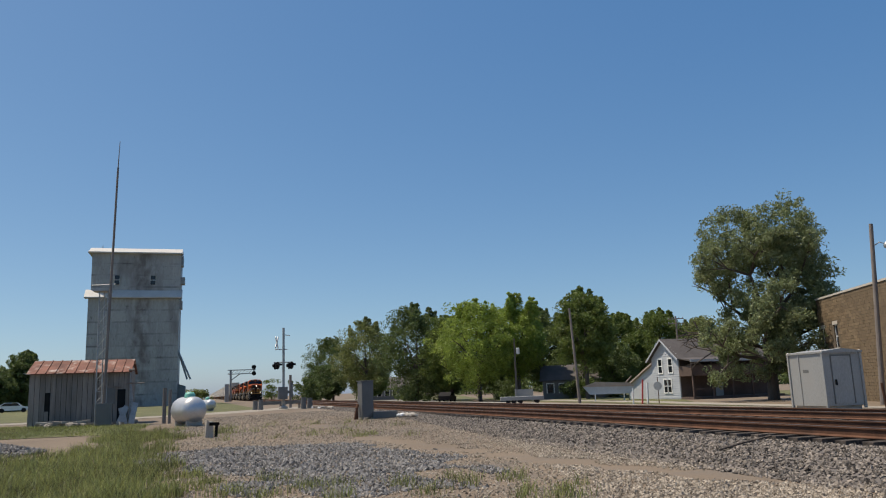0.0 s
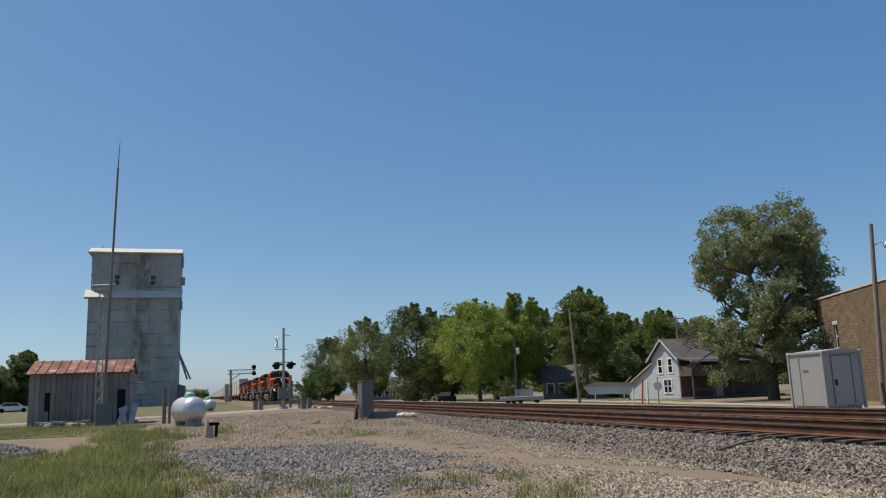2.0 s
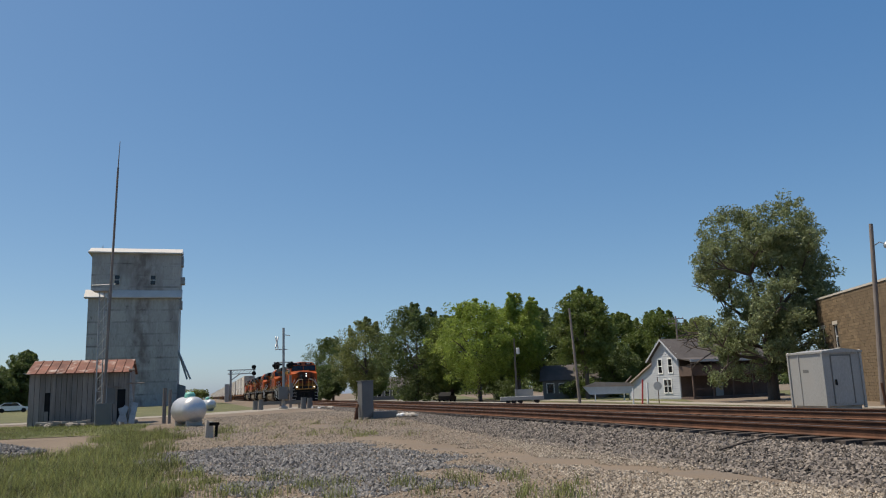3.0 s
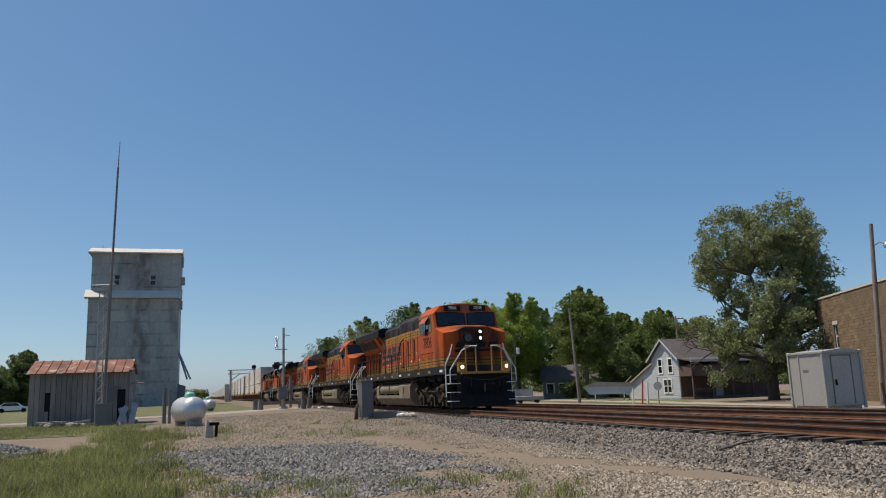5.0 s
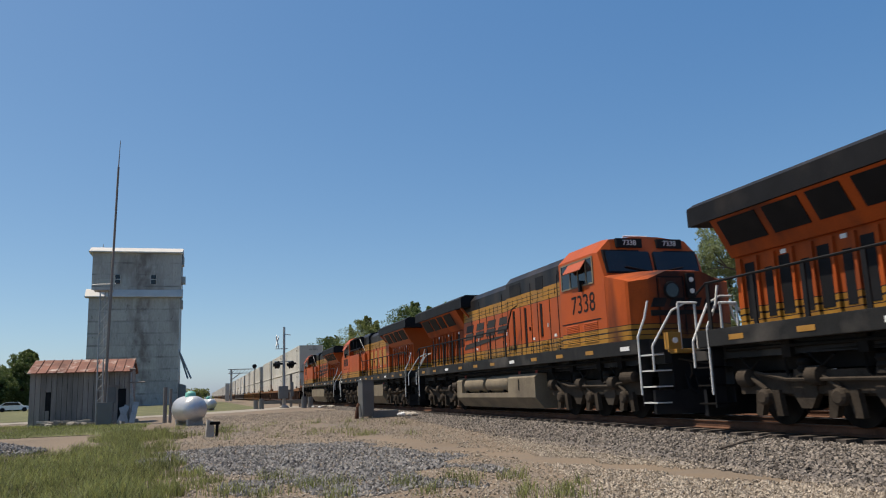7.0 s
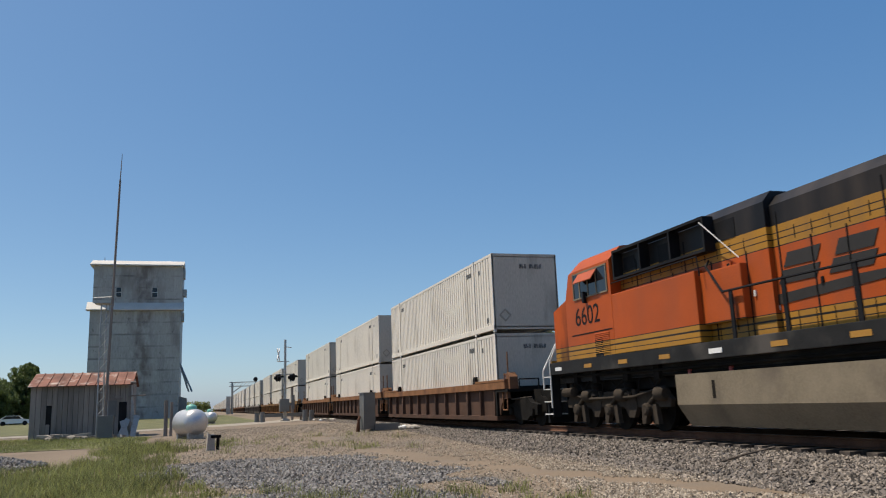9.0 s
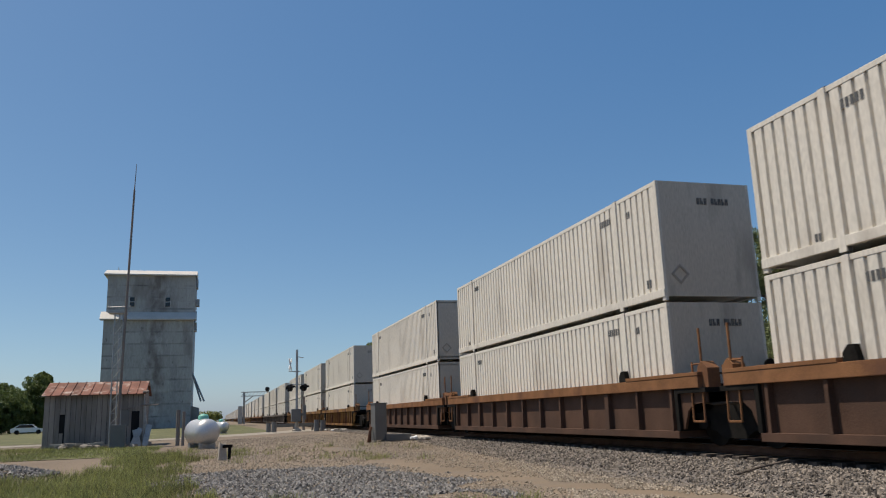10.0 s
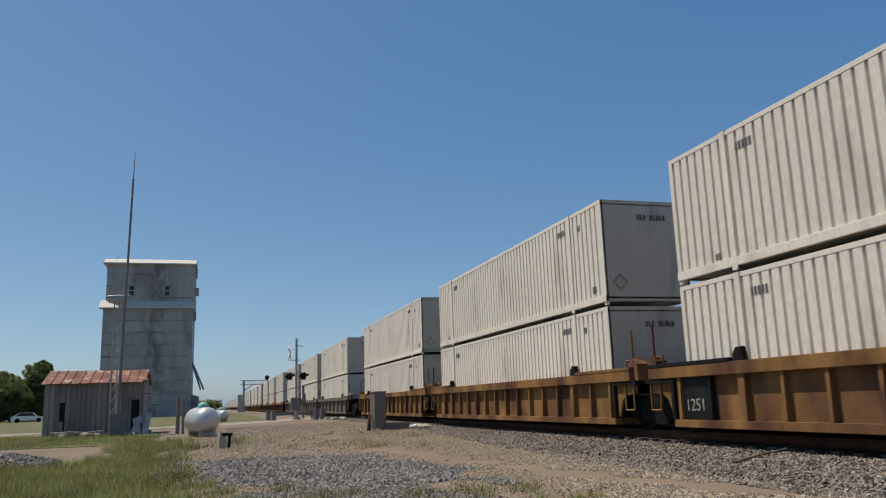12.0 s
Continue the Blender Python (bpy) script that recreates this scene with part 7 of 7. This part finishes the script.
def grass(name, pts, lo, hi, label, seed):
    rng = np.random.default_rng(seed)
    n = len(pts)
    z = np.array([ground_z(*p) for p in pts])
    a = rng.uniform(0, math.tau, n)
    hgt = rng.uniform(lo, hi, n) * (0.6 + 0.8 * np.array([noise.noise((p[0] * 0.7, p[1] * 0.5, 1.3)) * 0.5 + 0.5 for p in pts]))
    wdt = rng.uniform(0.0022, 0.0055, n) * (1 + hi)
    bend = rng.normal(0, 0.35, (n, 2)) * hgt[:, None]
    b = np.stack([pts[:, 0], pts[:, 1], z], 1)
    s = np.stack([np.cos(a) * wdt, np.sin(a) * wdt, 0 * a], 1)
    tip = b + np.stack([bend[:, 0], bend[:, 1], hgt], 1)
    mid = b + np.stack([bend[:, 0] * 0.3, bend[:, 1] * 0.3, hgt * 0.55], 1)
    v = np.stack([b - s, b + s, mid + s * 0.8, mid - s * 0.8, mid - s * 0.8, mid + s * 0.8, tip + s * 0.1, tip - s * 0.1], 1).reshape(-1, 3)
    f = np.arange(n * 8).reshape(-1, 4)
    ob = new(name, from_arrays(name, v, f, LEAVES["grass"]))
    return tagged(ob, label, "grass", kind="stuff")


grass("grass", scatter(80000, GRASS_NEAR, 3, 1.6, 0.6), 0.08, 0.3, "rough uneven green and straw-coloured grass", 4)
grass("short_grass", scatter(24000, [(-12, 30.5), (-2.6, 30.5), (-2.2, 37), (-8, 41), (-14, 41)], 5, 0.8), 0.05, 0.14, "short green grass before the shed", 6)
weeds = np.concatenate([np.random.default_rng(k).normal(0, 0.2, (120, 2)) + c for k, c in enumerate(
    [(0.3, 12.6), (0.9, 12.2), (1.6, 12.8), (0.0, 14.6), (1.2, 14.2), (-0.3, 27.6), (0.5, 29.0), (-0.9, 31.5), (0.9, 30.5), (4.6, 24.0), (2.2, 13.0), (5.0, 24.5), (9.0, 15.2)])])
patch = np.random.default_rng(77)
for k, c in enumerate(scatter(34, [(-0.6, 9.5), (4.5, 9.0), (5.5, 12.5), (1.0, 13.5), (-0.5, 16.0)], 41, 0.8)):
    weeds = np.concatenate([weeds, patch.normal(0, patch.uniform(0.05, 0.16), (46, 2)) + c])
for k, c in enumerate(scatter(26, [(0.5, 24.0), (7.5, 22.0), (7.0, 31.0), (0.5, 33.0)], 43, 1.0)):
    weeds = np.concatenate([weeds, patch.normal(0, patch.uniform(0.1, 0.3), (40, 2)) + c])
grass("weeds", weeds, 0.06, 0.24, "scattered weed tufts in the gravel", 8)
HEAP = [(-1.5, 20.0), (-0.6, 22.3), (1.8, 22.8), (3.4, 21.6), (5.7, 17.8), (4.6, 14.0), (3.2, 11.2), (1.6, 11.8), (0.8, 14.6), (-0.4, 17.0)]
blue_stone = island_stone("blue_grey_crushed_stone", (0.055, 0.052, 0.05), (0.29, 0.277, 0.262))
warm_stone = island_stone("mixed_warm_stone", (0.13, 0.105, 0.077), (0.45, 0.385, 0.305))
bed_stone = island_stone("grey_brown_ballast", (0.03, 0.025, 0.021), (0.32, 0.275, 0.232))
stones("crushed_stone", scatter(11000, HEAP, 13, 1.9), 0.02, 0.055, blue_stone, "spread of blue-grey crushed stone", 14)
stones("gravel", off_track(scatter(46000, [(-1.0, 7), (9.5, 6), (9.2, 34), (7.5, 50), (0.0, 45), (-1.0, 30)], 15, 0.3, 0.7), 0.38), 0.008, 0.03, warm_stone, "fine pale gravel on earth", 16)
stones("gravel", off_track(scatter(12000, [(3.0, 7), (9.0, 6), (9.0, 14), (8.0, 22), (6.0, 12)], 17, 0.6, 0.3), 0.48), 0.015, 0.036, warm_stone, "coarser pale gravel by the track", 18)
stones("gravel_heap", scatter(1800, [(-7.5, 22), (-4.6, 22.6), (-4.3, 24.5), (-5.6, 27), (-7.5, 27)], 19, 0.4), 0.03, 0.07, blue_stone, "low dark heap of crushed stone", 20,
       z=np.maximum(0.0, 0.45 - 0.16 * np.hypot(*(scatter(1800, [(-7.5, 22), (-4.6, 22.6), (-4.3, 24.5), (-5.6, 27), (-7.5, 27)], 19, 0.4) - np.array([-6.6, 24.6])).T)) + 0.12)


def bed_height(x, cx):
    u = x - cx
    return np.interp(u, [-3.3, -2.6, -1.5, 1.6, 2.6, 3.0], [-0.3, 0.1, 0.34, 0.34, 0.1, -0.3])


rng = np.random.default_rng(31)
n = 30000
yy = 5 + 65 * rng.uniform(size=n) ** 1.7
xx = rng.uniform(TRACK_X - 3.2, TRACK_X - 1.25, n)
zz = np.maximum(bed_height(xx, TRACK_X), [ground_z(a, b) for a, b in zip(xx, yy)]) + 0.01
stones("ballast", np.stack([xx, yy], 1), 0.018, 0.045, bed_stone, "crushed stone ballast along the track", 32, z=zz)
n = 7000
yy = 5 + 45 * rng.uniform(size=n) ** 1.5
xx = rng.uniform(TRACK_X - 1.2, TRACK2_X + 2.0, n)
stones("ballast", np.stack([xx, yy], 1), 0.018, 0.04, bed_stone, "crushed stone ballast between the rails", 33, z=np.full(n, 0.36))


pl = thing("fallen_pole", "grey weathered pole lying on the ballast slope", "pole", pose(0, 0, 0))
bm = bmesh.new()
bent(bm, [(8.9, 12.25, 0.22), (9.35, 12.2, 0.32), (9.85, 12.0, 0.43)], 0.022)
part("timber", bm, M["tie"], pl)


# ---- bricks of the brick building, last ----
def lay_bricks():
    br, L, H, holes = brick_house
    wall = [c for c in br.children if c.name.startswith("wall")][0]
    bm = bmesh.new()
    box(bm, 0.0, 0.62, -0.03, 0.0, 0.0, 0.2)
    me = bpy.data.meshes.new("brick")
    bm.to_mesh(me)
    bm.free()
    me.materials.append(M["brick"])
    rnd = random.Random(3)
    spots = []
    for j in range(int(H / 0.225)):
        z = 0.012 + j * 0.225
        u = -0.32 * (j % 2)
        while u < L - 0.05:
            if not any(h[0] - 0.1 < u + 0.62 and u < h[1] + 0.1 and h[2] - 0.17 < z + 0.2 and z < h[3] + 0.29 for h in holes) and u >= 0 and u + 0.62 <= L:
                spots.append((u, z))
            u += 0.645
    spots.sort(key=lambda s: abs(s[0] - (L - 4)) + 0.4 * abs(s[1] - 5.0))
    for u, z in spots[:300]:
        o = new("brick", me)
        o.parent = wall
        o.location = (u, rnd.uniform(-0.006, 0.006), z)
    bm = bmesh.new()
    for u, z in spots[300:]:
        box(bm, u, u + 0.62, -0.03, rnd.uniform(-0.006, 0.006), z, z + 0.2)
    tagged(part("brickwork", bm, M["brick"], wall), kind="stuff")


lay_bricks()

motions()
